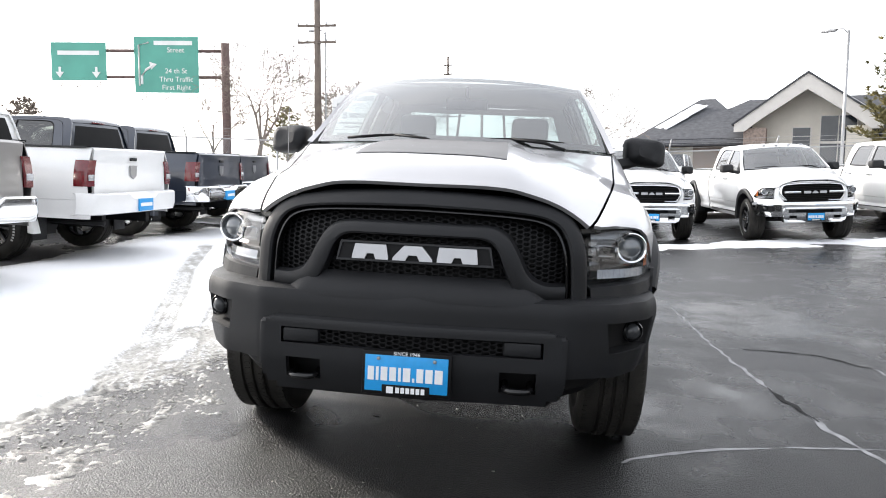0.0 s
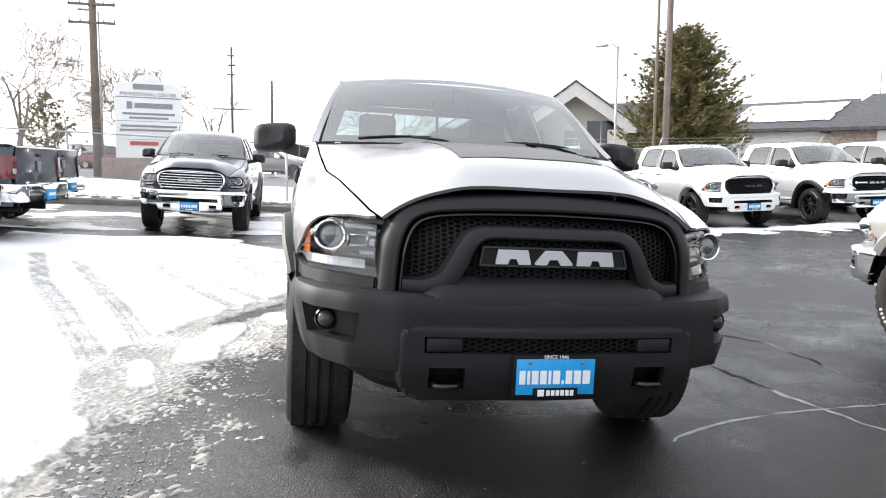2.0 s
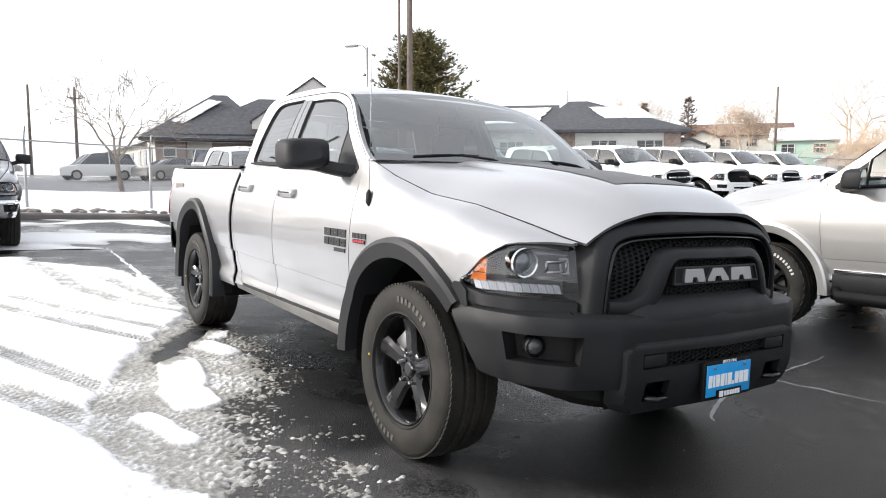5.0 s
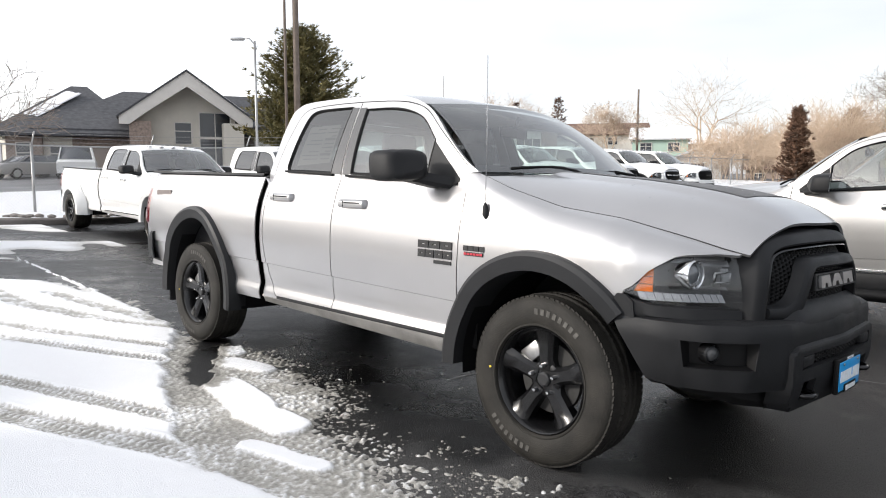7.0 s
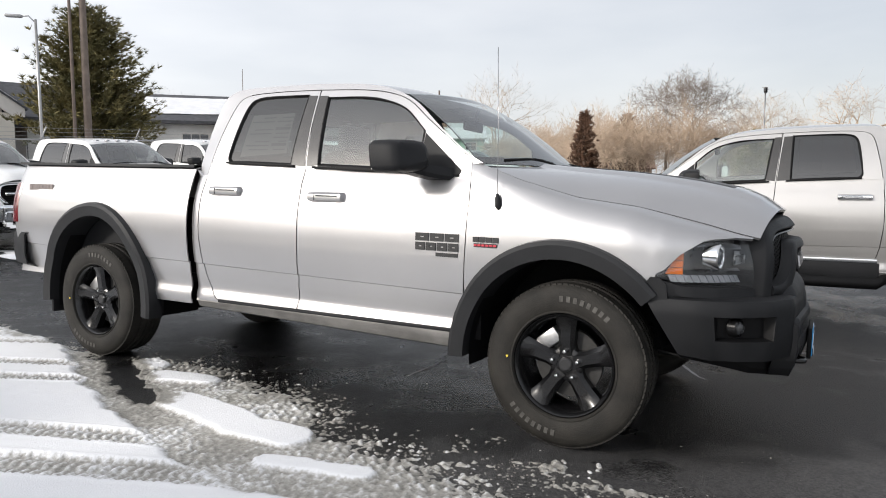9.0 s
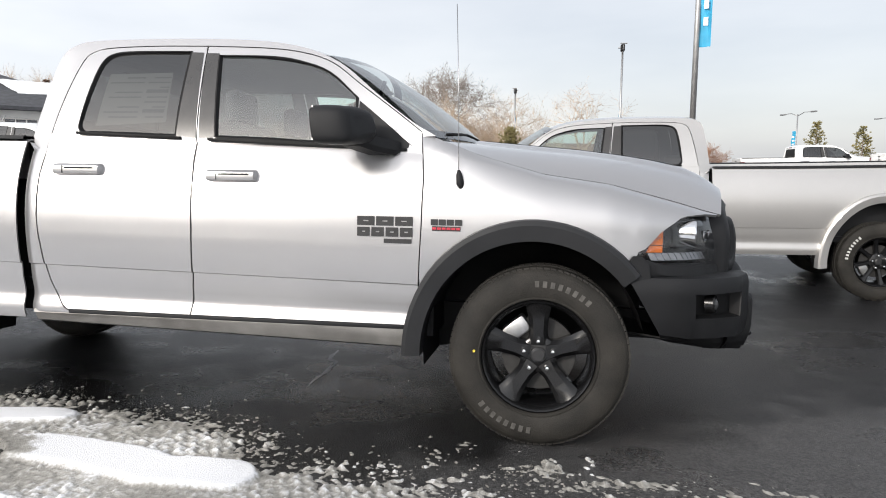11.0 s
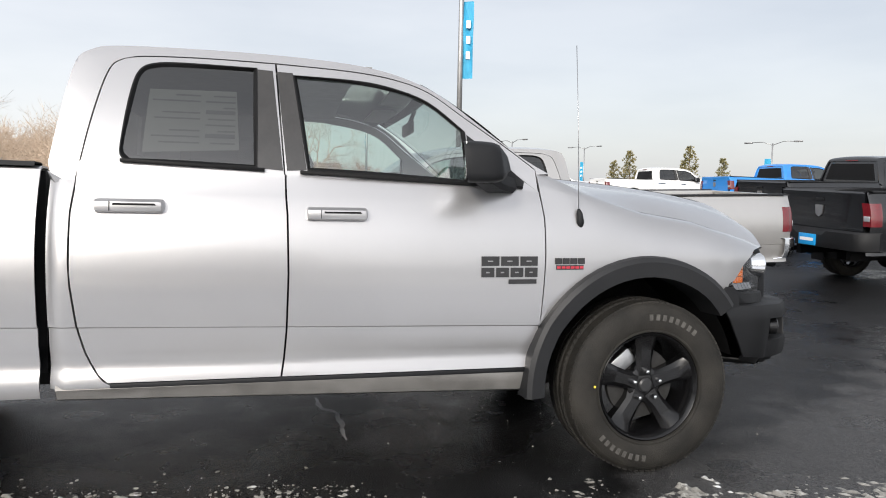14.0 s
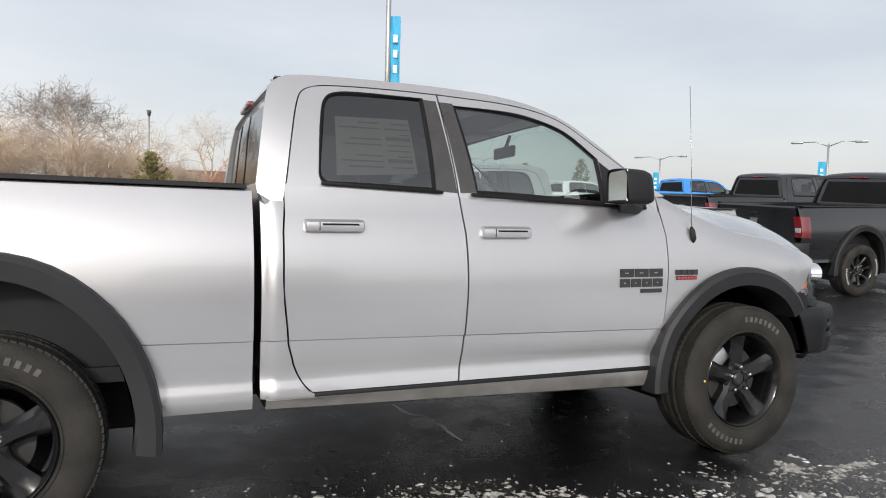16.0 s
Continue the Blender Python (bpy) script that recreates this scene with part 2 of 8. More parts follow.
def tube(bm, pts, radius, seg=8, cap=True, radii=None):
    """A round tube along a line of points."""
    pts = [Vector(p) for p in pts]
    rings = []
    for i, p in enumerate(pts):
        a, b = pts[max(i - 1, 0)], pts[min(i + 1, len(pts) - 1)]
        d = (b - a).normalized()
        u = d.cross(Vector((0, 0, 1)) if abs(d.z) < 0.9 else Vector((1, 0, 0))).normalized()
        w = d.cross(u)
        r = radii[i] if radii else radius
        rings.append([bm.verts.new(p + r * (math.cos(2 * math.pi * k / seg) * u + math.sin(2 * math.pi * k / seg) * w)) for k in range(seg)])
    for a, b in zip(rings, rings[1:]):
        for k in range(seg):
            bm.faces.new((a[k], a[(k + 1) % seg], b[(k + 1) % seg], b[k]))
    if cap:
        bm.faces.new(rings[0][::-1])
        bm.faces.new(rings[-1])
    return bm


def grid(bm, rows, thick=0.0, close=False):
    """Faces between rows of points; thick: a rim of that depth, turned inward along the given normals."""
    vs = [[bm.verts.new(p) for p in r] for r in rows]
    fs = []
    n = len(vs[0])
    for a, b in zip(vs, vs[1:]):
        for k in range(n if close else n - 1):
            q = (a[k], a[(k + 1) % n], b[(k + 1) % n], b[k])
            if (q[0].co - q[1].co).length + (q[3].co - q[2].co).length > 1e-5 and (q[0].co - q[3].co).length + (q[1].co - q[2].co).length > 1e-5:
                fs.append(bm.faces.new(q))
    return vs, fs


def thicken(bm, by):
    """Gives a sheet a depth, away from the side that its normals show."""
    bmesh.ops.remove_doubles(bm, verts=bm.verts, dist=0.0004)
    bmesh.ops.dissolve_degenerate(bm, edges=bm.edges, dist=0.0004)
    bmesh.ops.recalc_face_normals(bm, faces=bm.faces)
    bmesh.ops.solidify(bm, geom=list(bm.faces), thickness=by)
    return bm


def flip(bm):
    """The mirror image in x."""
    for v in bm.verts:
        v.co.x = -v.co.x
    bmesh.ops.reverse_faces(bm, faces=bm.faces)
    return bm


def outline(pts, step=0.04):
    """Points along a closed polygon, no further apart than step."""
    res = []
    for a, b in zip(pts, pts[1:] + pts[:1]):
        n = max(1, int(math.dist(a, b) / step))
        res += [tuple(a[k] + (b[k] - a[k]) * i / n for k in range(2)) for i in range(n)]
    return res


def smooth_line(pts, n=4):
    """A Catmull-Rom line through open points."""
    p = [np.array(q, float) for q in pts]
    p = [2 * p[0] - p[1]] + p + [2 * p[-1] - p[-2]]
    res = []
    for a, b, c, d in zip(p, p[1:], p[2:], p[3:]):
        for i in range(n):
            t = i / n
            res.append(tuple(0.5 * (2 * b + (c - a) * t + (2 * a - 5 * b + 4 * c - d) * t * t + (3 * b - a - 3 * c + d) * t ** 3)))
    return res + [tuple(p[-2])]


def sheet(bm, polys, place, thick=0.0):
    """A flat outline with holes (polys: outer first), laid on a curved place(a, b)."""
    from mathutils.geometry import tessellate_polygon
    loops = [[Vector((*q, 0)) for q in poly] for poly in polys]
    flat = [q for l in loops for q in l]
    vs = [bm.verts.new(place(q.x, q.y)) for q in flat]
    for t in tessellate_polygon(loops):
        try:
            bm.faces.new([vs[i] for i in t])
        except ValueError:
            pass
    if thick:
        thicken(bm, thick)
    return bm


def prism(bm, poly, place, d0, d1, nrm):
    """A slab with the outline poly, between depths d0 and d1 along nrm from place(a, b)."""
    n = Vector(nrm)
    a = [bm.verts.new(Vector(place(*q)) + n * d0) for q in poly]
    b = [bm.verts.new(Vector(place(*q)) + n * d1) for q in poly]
    bm.faces.new(a[::-1])
    bm.faces.new(b)
    for k in range(len(poly)):
        j = (k + 1) % len(poly)
        bm.faces.new((a[k], a[j], b[j], b[k]))
    bmesh.ops.recalc_face_normals(bm, faces=bm.faces)
    return bm


def lathe(bm, prof, seg=48, axis="x"):
    """A turned body: prof is a list of (radius, along)."""
    rows = []
    for r, h in prof:
        ring = []
        for k in range(seg):
            c, s = math.cos(2 * math.pi * k / seg) * r, math.sin(2 * math.pi * k / seg) * r
            ring.append((h, c, s) if axis == "x" else (c, s, h))
        rows.append(ring)
    grid(bm, rows, close=True)
    bmesh.ops.recalc_face_normals(bm, faces=bm.faces)
    return bm


def ip(v, xs, ys):
    return float(np.interp(v, xs, ys))


# ---------------------------------------------------------------- the lie of the land
def h(x, y):
    """The height of the lot: it falls to the east under the truck and rises again all round."""
    x, y = max(-16.0, min(16.0, x)), max(-14.0, min(20.0, y))
    z = -0.038 * x if x < 3.0 else -0.114 + 0.035 * (x - 3.0)
    z += 0.022 * max(0.0, y - 4.6) + 0.030 * max(0.0, -y - 1.4) * (1 if x > 1.6 else max(0.0, min(1.0, (x + 0.4) / 2)))
    return z


def stand(x, y, turn, base=3.57, track=1.7):
    """The pose of a vehicle whose front axle's centre stands at x, y; turn: degrees, 0 with its nose towards -y."""
    c, s = math.cos(radians(turn)), math.sin(radians(turn))
    q = [Vector((x + c * a - s * b, y + s * a + c * b, 0)) for a, b in ((-track / 2, 0), (track / 2, 0), (-track / 2, base), (track / 2, base))]
    for v in q:
        v.z = h(v.x, v.y)
    ex = ((q[1] - q[0]) + (q[3] - q[2])).normalized()
    ey = ((q[2] - q[0]) + (q[3] - q[1])).normalized()
    ez = ex.cross(ey).normalized()
    ey = ez.cross(ex)
    o = (q[0] + q[1]) / 2
    return Matrix(((ex.x, ey.x, ez.x, o.x), (ex.y, ey.y, ez.y, o.y), (ex.z, ey.z, ez.z, o.z), (0, 0, 0, 1)))

# ---------------------------------------------------------------- the pickup truck
# Its own frame: the nose towards -y, front axle at y = 0, ground at z = 0.
PZ = [0.38, 0.44, 0.49, 0.512, 0.53, 0.55, 0.57, 0.585, 0.60, 0.635, 0.66, 0.715, 0.733, 0.739, 0.80, 0.90, 1.00, 1.08, 1.14, 1.20, 1.26, 1.31, 1.36, 1.42]
PX = [0.870, 0.893, 0.910, 0.9155, 0.9165, 0.912, 0.9055, 0.9025, 0.9030, 0.9095, 0.9165, 0.9215, 0.9235, 0.9345, 0.944, 0.953, 0.955, 0.950, 0.941, 0.927, 0.908, 0.890, 0.868, 0.845]


def side_x(y, z):
    """Half the body's width on the doors and the bed."""
    return ip(z, PZ, PX) - 0.02 * max(0.0, y - 4.3)


def crease_z(y, z):
    """The door crease climbs gently to the rear."""
    return z + 0.018 * (y - 1.7) * ip(z, [0.53, 0.66, 0.80, 1.0], [0, 1, 1, 0])


def green_x(y, z):
    """Half the cab's width above the belt."""
    u = max(0.0, z - 1.36) / 0.5
    return 0.868 - 0.19 * u ** 1.35 - max(0.0, 1.36 - z) * -0.35


XE_Y = [-0.90, -0.85, -0.74, -0.60, -0.30, 0.0, 0.30, 0.56]
hood_edge = lambda y: ip(y, XE_Y, [0.60, 0.62, 0.655, 0.69, 0.755, 0.80, 0.825, 0.845])
hood_low = lambda y: ip(y, XE_Y, [1.035, 1.055, 1.08, 1.12, 1.195, 1.235, 1.32, 1.42])
hood_mid = lambda y: ip(y, [-0.95, -0.90, -0.80, -0.69, -0.52, -0.37, -0.15, 0.06, 0.36, 0.5], [1.152, 1.212, 1.274, 1.312, 1.345, 1.366, 1.390, 1.406, 1.43, 1.435])
wing_x = lambda y: ip(y, [-0.90, -0.85, -0.75, -0.6, -0.45, -0.3, 0.0, 0.56], [0.62, 0.66, 0.765, 0.865, 0.922, 0.945, 0.955, 0.955])


def hood_z(x, y):
    e, lo, mid = hood_edge(y), hood_low(y), hood_mid(y)
    u = min(1.0, abs(x) / e)
    dome = 0.020 * (1 - min(1.0, max(0.0, (abs(x) - 0.30) / 0.10)) ** 2 * 1.0) * min(1.0, max(0.0, (y + 0.93) / 0.22)) if abs(x) < 0.40 else 0.0
    return lo + (mid - lo - 0.02) * (1 - u ** 3.5) + max(0.0, dome)


def wing(y, z):
    lo = hood_low(y)
    k = max(0.0, min(1.0, (y - 0.10) / 0.42))
    k = k * k * (3 - 2 * k)
    if z <= 1.0:
        return ip(z, PZ, PX) - 0.955 + wing_x(y)
    u = min(1.0, (z - 1.0) / max(0.02, lo - 1.0))
    e = hood_edge(y) + 0.006
    x = e + (wing_x(y) - e) * math.sqrt(max(0.0, 1 - u ** 2.2))
    k *= 1 - u ** 9
    return x * (1 - k) + ip(z, PZ, PX) * k


def nose_y(x, z):
    """The front face of the grille."""
    return -0.985 + 0.16 * (abs(x) / 0.62) ** 2.4 + max(0.0, z - 0.92) ** 2 * 1.9


def arch(c, ry, rz, a0, a1, n=26, zc=0.41):
    return [(c + ry * math.cos(radians(a0 + (a1 - a0) * i / n)), zc + rz * math.sin(radians(a0 + (a1 - a0) * i / n))) for i in range(n + 1)]


def both(make, name, material, root, label="", **kw):
    """A part and its mirror image."""
    res = []
    for s in (0, 1):
        bm = make()
        res.append(part(name, flip(bm) if s else bm, material, root, label, **kw))
    return res


def warp_y(y, crew, bed):
    """Longer rear doors (crew) and a longer bed for other models."""
    if y <= 1.72:
        return y
    if y <= 2.45:
        return y + crew * (y - 1.72) / 0.73
    if y <= 2.66:
        return y + crew
    if y <= 2.86:
        return y + crew + bed * (y - 2.66) / 0.2
    return y + crew + bed


def build_wheel(style="five", dual=False):
    """A wheel with tyre; the axle along x, its outer face towards -x, centre at the origin."""
    r0, w = 0.412, 0.265
    bm = bmesh.new()
    lathe(bm, [(0.285, -0.02), (0.262, -0.118), (0.252, -0.126), (0.243, -0.118), (0.232, -0.09), (0.222, 0.0), (0.235, 0.11), (0.262, 0.118), (0.262, -0.02)], 40)
    nsp = 5 if style == "five" else 8
    spokes = []
    for k in range(nsp):
        a = 2 * math.pi * k / nsp + math.pi / 2
        m = Matrix.Rotation(a, 4, "X")
        rows = []
        if style == "five":
            prof = [(0.045, 0.056, -0.080, 0.030), (0.10, 0.040, -0.088, 0.018), (0.16, 0.045, -0.092, 0.016), (0.21, 0.054, -0.100, 0.016), (0.246, 0.062, -0.112, 0.012)]
        else:
            prof = [(0.05, 0.030, -0.070, 0.02), (0.12, 0.022, -0.078, 0.015), (0.19, 0.022, -0.092, 0.014), (0.246, 0.034, -0.110, 0.012)]
        for r, hw, d, ridge in prof:
            pts = [(-0.03, -hw, r), (d + ridge, -hw, r), (d, -hw * 0.55, r), (d, hw * 0.55, r), (d + ridge, hw, r), (-0.03, hw, r)]
            rows.append([m @ Vector(p) for p in pts])
        sp = bmesh.new()
        grid(sp, rows, close=True)
        bmesh.ops.recalc_face_normals(sp, faces=sp.faces)
        spokes.append(sp)
    bmesh.ops.recalc_face_normals(bm, faces=bm.faces)
    wheel = part("wheel", bm, RIM, None, "gloss black alloy wheel rim")
    for sp in spokes:
        part("spoke", sp, RIM, wheel)
    bm = bmesh.new()
    lathe(bm, [(0.0, -0.075), (0.07, -0.078), (0.085, -0.07), (0.088, -0.03)], 24)
    part("hub", bm, RIM, wheel)
    # tyre: turned carcass with shoulder lugs and grooves
    bm = bmesh.new()
    seg = 64 if style == "five" else 36
    prof = [(0.256, -0.105), (0.262, -0.128), (0.285, -0.140), (0.320, -0.146), (0.352, -0.144), (0.382, -0.136), (0.399, -0.122), (0.4065, -0.104),
            (0.409, -0.062), (0.398, -0.056), (0.398, -0.044), (0.411, -0.038), (0.412, -0.010), (0.400, -0.005), (0.400, 0.005), (0.412, 0.010), (0.411, 0.038),
            (0.398, 0.044), (0.398, 0.056), (0.409, 0.062), (0.4065, 0.104), (0.399, 0.122), (0.382, 0.136), (0.340, 0.146), (0.290, 0.140), (0.256, 0.11)]
    lathe(bm, prof, seg)
    tyre = part("tyre", bm, RUBBER, wheel, "worn all-terrain rubber tyre", sharp=0.5)
    # tread blocks: shoulder rows wrap over the edge, two staggered rows between
    bm = bmesh.new()
    nl = 84 if style == "five" else 34
    hw = 0.0125 if style == "five" else 0.022
    for k in range(nl):
        for sgn in (-1, 1):
            m = Matrix.Rotation(2 * math.pi * (k + (0.5 if sgn > 0 else 0)) / nl, 4, "X") @ Matrix.Rotation(0.16 * sgn, 4, "Z")
            box(bm, sgn * 0.095 - 0.028, sgn * 0.095 + 0.028, -hw, hw, 0.380, 0.4065, 0.0, m)
            if style == "five":
                box(bm, sgn * 0.028 - 0.012, sgn * 0.028 + 0.012, -hw, hw, 0.398, 0.4135, 0.0, Matrix.Rotation(2 * math.pi * (k + 0.25) / nl, 4, "X") @ Matrix.Rotation(-0.3 * sgn, 4, "Z"))
    part("tread", bm, RUBBER, tyre, "", sharp=0.3)["kind"] = "stuff"
    bm = bmesh.new()
    lathe(bm, [(0.262, -0.132), (0.266, -0.138), (0.272, -0.138), (0.276, -0.132)], 60 if style == "five" else 36)
    lathe(bm, [(0.378, -0.1345), (0.380, -0.1370), (0.384, -0.1345)], 60 if style == "five" else 36)
    part("bead_ring", bm, RUBBER, tyre)
    # raised sidewall marks as plain bars
    bm = bmesh.new()
    for base, n, w0 in ((-0.66, 8, 0.0095), (math.pi - 0.8, 8, 0.0095)):
        for k in range(n):
            m = Matrix.Rotation(-(base - 0.105 * (k - (n - 1) / 2)), 4, "X")
            box(bm, -0.1478, -0.140, -w0, w0, 0.320, 0.348, 0.0, m)
    part("sidewall_mark", bm, FADED if style == "five" else WHITELET, tyre)["kind"] = "stuff"
    if style == "five":
        bm = bmesh.new()
        lathe(bm, [(0.0, -0.1440), (0.006, -0.1440), (0.0065, -0.138)], 10)
        bmesh.ops.translate(bm, verts=bm.verts, vec=(0, 0.268, 0.110))
        part("paint_dot", bm, YELLOWDOT, tyre, "yellow paint dot")
    bm = bmesh.new()
    lathe(bm, [(0.0, -0.094), (0.026, -0.094), (0.034, -0.088), (0.036, -0.07)], 20)
    part("hub_cap", bm, BADGE, wheel, "black centre cap")
    for k in range(5):
        a = 2 * math.pi * k / 5 + math.pi / 2
        bm = bmesh.new()
        lathe(bm, [(0.0, -0.112), (0.008, -0.110), (0.0115, -0.100), (0.0125, -0.07)], 8)
        bmesh.ops.translate(bm, verts=bm.verts, vec=(0, -0.068 * math.sin(a), 0.068 * math.cos(a)))
        part("lug_nut", bm, CHROME, wheel, "chrome lug nut")
    bm = bmesh.new()
    lathe(bm, [(0.06, -0.03), (0.17, -0.03), (0.172, -0.025), (0.172, -0.005), (0.17, 0.0), (0.06, 0.0)], 40)
    part("brake_disc", bm, DISC, wheel)
    bm = bmesh.new()
    box(bm, -0.06, 0.03, -0.05, 0.07, 0.11, 0.19, 0.012, Matrix.Rotation(radians(-20), 4, "X"))
    part("brake_caliper", bm, STEEL, wheel, "bare metal brake caliper")
    return wheel


def put_wheel(proto, root, x, y, s, turn=0.0):
    m = Matrix.Translation((x, y, 0.41)) @ (Matrix.Rotation(math.pi, 4, "Z") if s > 0 else Matrix.Identity(4)) @ Matrix.Rotation(turn, 4, "X")
    made = copy_thing(proto, m)
    made.parent = root
    made.matrix_basis = m
    return made


def honeycomb(bm, inside, place, size=0.030, wire=0.0045, depth=0.012):
    """Hexagonal wire cells over the area where inside(a, b)."""
    dx, dy = size * 1.5, size * math.sqrt(3) * 0.62
    for i in range(-30, 31):
        for j in range(-30, 31):
            cx, cz = i * dx, 0.9 + (j + (i % 2) * 0.5) * dy
            if not inside(cx, cz):
                continue
            ring = []
            for rr in (1.0, 1.0 - wire * 2.2 / size):
                ring.append([(cx + size * rr * math.cos(math.pi / 3 * k), cz + size * 0.62 * rr * math.sin(math.pi / 3 * k)) for k in range(6)])
            a = [bm.verts.new(place(*q)) for q in ring[0]]
            b = [bm.verts.new(place(*q)) for q in ring[1]]
            c = [bm.verts.new(Vector(place(*q)) + Vector((0, depth, 0))) for q in ring[1]]
            for k in range(6):
                n = (k + 1) % 6
                bm.faces.new((a[k], a[n], b[n], b[k]))
                bm.faces.new((b[k], b[n], c[n], c[k]))
    return bm


def band(bm, outer, inner, place, d0, d1, flank=None):
    """A raised frame between two open lines of equal length; d0 at the back, d1 proud in front (-y)."""
    rows = []
    for o, i in zip(outer, inner):
        po, pi = Vector(place(*o)), Vector(place(*i))
        mid = (po + pi) / 2
        e = (po - pi) * 0.12
        rows.append([po + Vector((0, d0 if flank is None else ip(po.z, [1.02, 1.10, 1.14], [flank, d0, 0.02]), 0)), po - e + Vector((0, -d1 * 0.75, 0)), po - 2 * e + Vector((0, -d1, 0)), mid + Vector((0, -d1 * 1.06, 0)), pi + 2 * e + Vector((0, -d1, 0)), pi + e + Vector((0, -d1 * 0.75, 0)), pi + Vector((0, d0, 0))])
    grid(bm, rows)
    for r in (rows[0], rows[-1]):
        bm.faces.new([bm.verts.new(p) for p in r])
    bmesh.ops.remove_doubles(bm, verts=bm.verts, dist=0.0005)
    bmesh.ops.recalc_face_normals(bm, faces=bm.faces)
    return bm


def mirrored(line):
    """A left half line continued by its mirror image."""
    return line + [(-a, b) for a, b in reversed(line) if abs(a) > 1e-4]


def bumper_plan(s):
    """A point of the front bumper's plan, s from -1 to 1."""
    a = abs(s)
    x = ip(a, [0, 0.5, 0.7, 0.84, 0.93, 1.0], [0, 0.56, 0.74, 0.865, 0.925, 0.945])
    y = ip(a, [0, 0.5, 0.7, 0.84, 0.93, 1.0], [-1.02, -0.985, -0.90, -0.77, -0.62, -0.43])
    return math.copysign(x, s), y


def pickup(name, label, paint, wheel, front="classic", crew=0.0, bed=0.0, bumper=None, flares=True, detail=True, cab_lights=False, dually=False, m=None, group="", body_handle=None):
    root = thing(name, label, "pickup truck", m, group)
    made = []

    def P(nm, bm, material, label="", parent=None, **kw):
        ob = part(nm, bm, material, parent or root, label, **kw)
        made.append(ob)
        return ob

    def B(make, nm, material, label="", **kw):
        obs = both(make, nm, material, root, label, **kw)
        made.extend(obs)
        return obs

    # front wings
    arch_in = lambda y, c: 0.41 + 0.585 * math.sqrt(max(0.0, 1 - ((y - c) / 0.575) ** 2))

    door_edge = lambda z: ip(z, [0.50, 0.60, 0.72, 1.0, 1.2, 1.34, 1.43], [0.615, 0.575, 0.555, 0.540, 0.538, 0.552, 0.565])

    def wing_bm():
        bm = bmesh.new()
        ys = list(np.linspace(0.565, -0.10, 16)) + list(np.linspace(-0.14, -0.80, 22))
        rows = []
        for y in ys:
            if y > -0.40:
                zb = max(0.52, arch_in(y, 0.03)) if y < 0.60 else 0.52
            else:
                zb = ip(-y, [0.40, 0.46, 0.52, 0.62, 0.74, 0.80], [0.885, 0.915, 0.985, 1.055, 1.066, 1.062])
            zt = hood_low(y)
            zb = min(zb, zt - 0.004)
            zs = [zb + (zt - zb) * k / 18 for k in range(19)]
            ye = [min(y, door_edge(z) - 0.001) for z in zs]
            rows.append([(-wing(q, z), q, z) for q, z in zip(ye, zs)])
        grid(bm, rows)
        return thicken(bm, 0.012)
    wings = B(wing_bm, "front_wing", paint, "")

    # bonnet
    bm = bmesh.new()
    rows = []
    for k in range(27):
        v = k / 26
        row = []
        for i in range(-22, 23):
            u = i / 22
            yf = -0.897 + 0.07 * abs(u) ** 2.2
            yr = 0.34 + 0.12 * u * u
            y = yf + (yr - yf) * v
            x = u * (hood_edge(y) - 0.0035)
            row.append((x, y, hood_z(x, y)))
        rows.append(row)
    grid(bm, rows)
    bonnet = P("bonnet", thicken(bm, 0.015), paint)
    if detail:
        bm = bmesh.new()
        rows = []
        for k in range(20):
            y = -0.67 + 1.00 * k / 19
            hw = ip(y, [-0.67, 0.33], [0.305, 0.285])
            rows.append([(hw * i / 12, y, hood_z(hw * i / 12, y) + 0.0025) for i in range(-12, 13)])
        grid(bm, rows)
        P("bonnet_graphic", bm, GRAPHIC, "dark matt bonnet decal", bonnet)
        # melt-water beads on the decal and the bonnet
        bm = bmesh.new()
        rng = random.Random(5)
        for _ in range(260):
            x, y = rng.uniform(-0.6, 0.6), rng.uniform(-0.82, 0.25)
            r = rng.uniform(0.0012, 0.0040)
            bmesh.ops.create_icosphere(bm, subdivisions=1, radius=r, matrix=Matrix.Translation((x, y, hood_z(x, y) + 0.003)) @ Matrix.Diagonal((1, 1, 0.5, 1)))
        dr = P("water_drops", bm, LENS, "", bonnet)
        dr["kind"] = "stuff"
    # cowl
    bm = bmesh.new()
    rows = [[(u * 0.84, 0.325 + 0.12 * u * u + d, 1.40 + dz - 0.012 * u * u) for u in np.linspace(-1, 1, 21)] for d, dz in ((0.0, -0.02), (0.03, 0.0), (0.09, 0.005), (0.15, 0.0))]
    grid(bm, rows)
    P("cowl_panel", thicken(bm, 0.02), BLACK)

    # doors: lower skins with the window frames
    belt = lambda y: ip(y, [0.5, 2.5], [1.318, 1.405])
    fr = lambda z: ip(z, [0.50, 0.60, 0.72, 1.0, 1.2, 1.34, 1.43], [0.615, 0.575, 0.555, 0.540, 0.538, 0.552, 0.565]) + 0.005
    mid = lambda z: ip(z, [0.50, 0.60, 0.72, 0.95, 1.2, 1.36, 1.83], [1.700, 1.685, 1.675, 1.668, 1.672, 1.684, 1.722])
    rr = lambda z: ip(z, [0.50, 0.53, 0.56, 0.62, 0.72, 0.95, 1.2, 1.38, 1.42], [2.33, 2.38, 2.41, 2.445, 2.472, 2.497, 2.495, 2.478, 2.470])
    front_top = smooth_line([(0.565, 1.42), (0.70, 1.522), (0.88, 1.652), (1.04, 1.768), (1.20, 1.824), (1.40, 1.852), (1.717, 1.868)], 4)
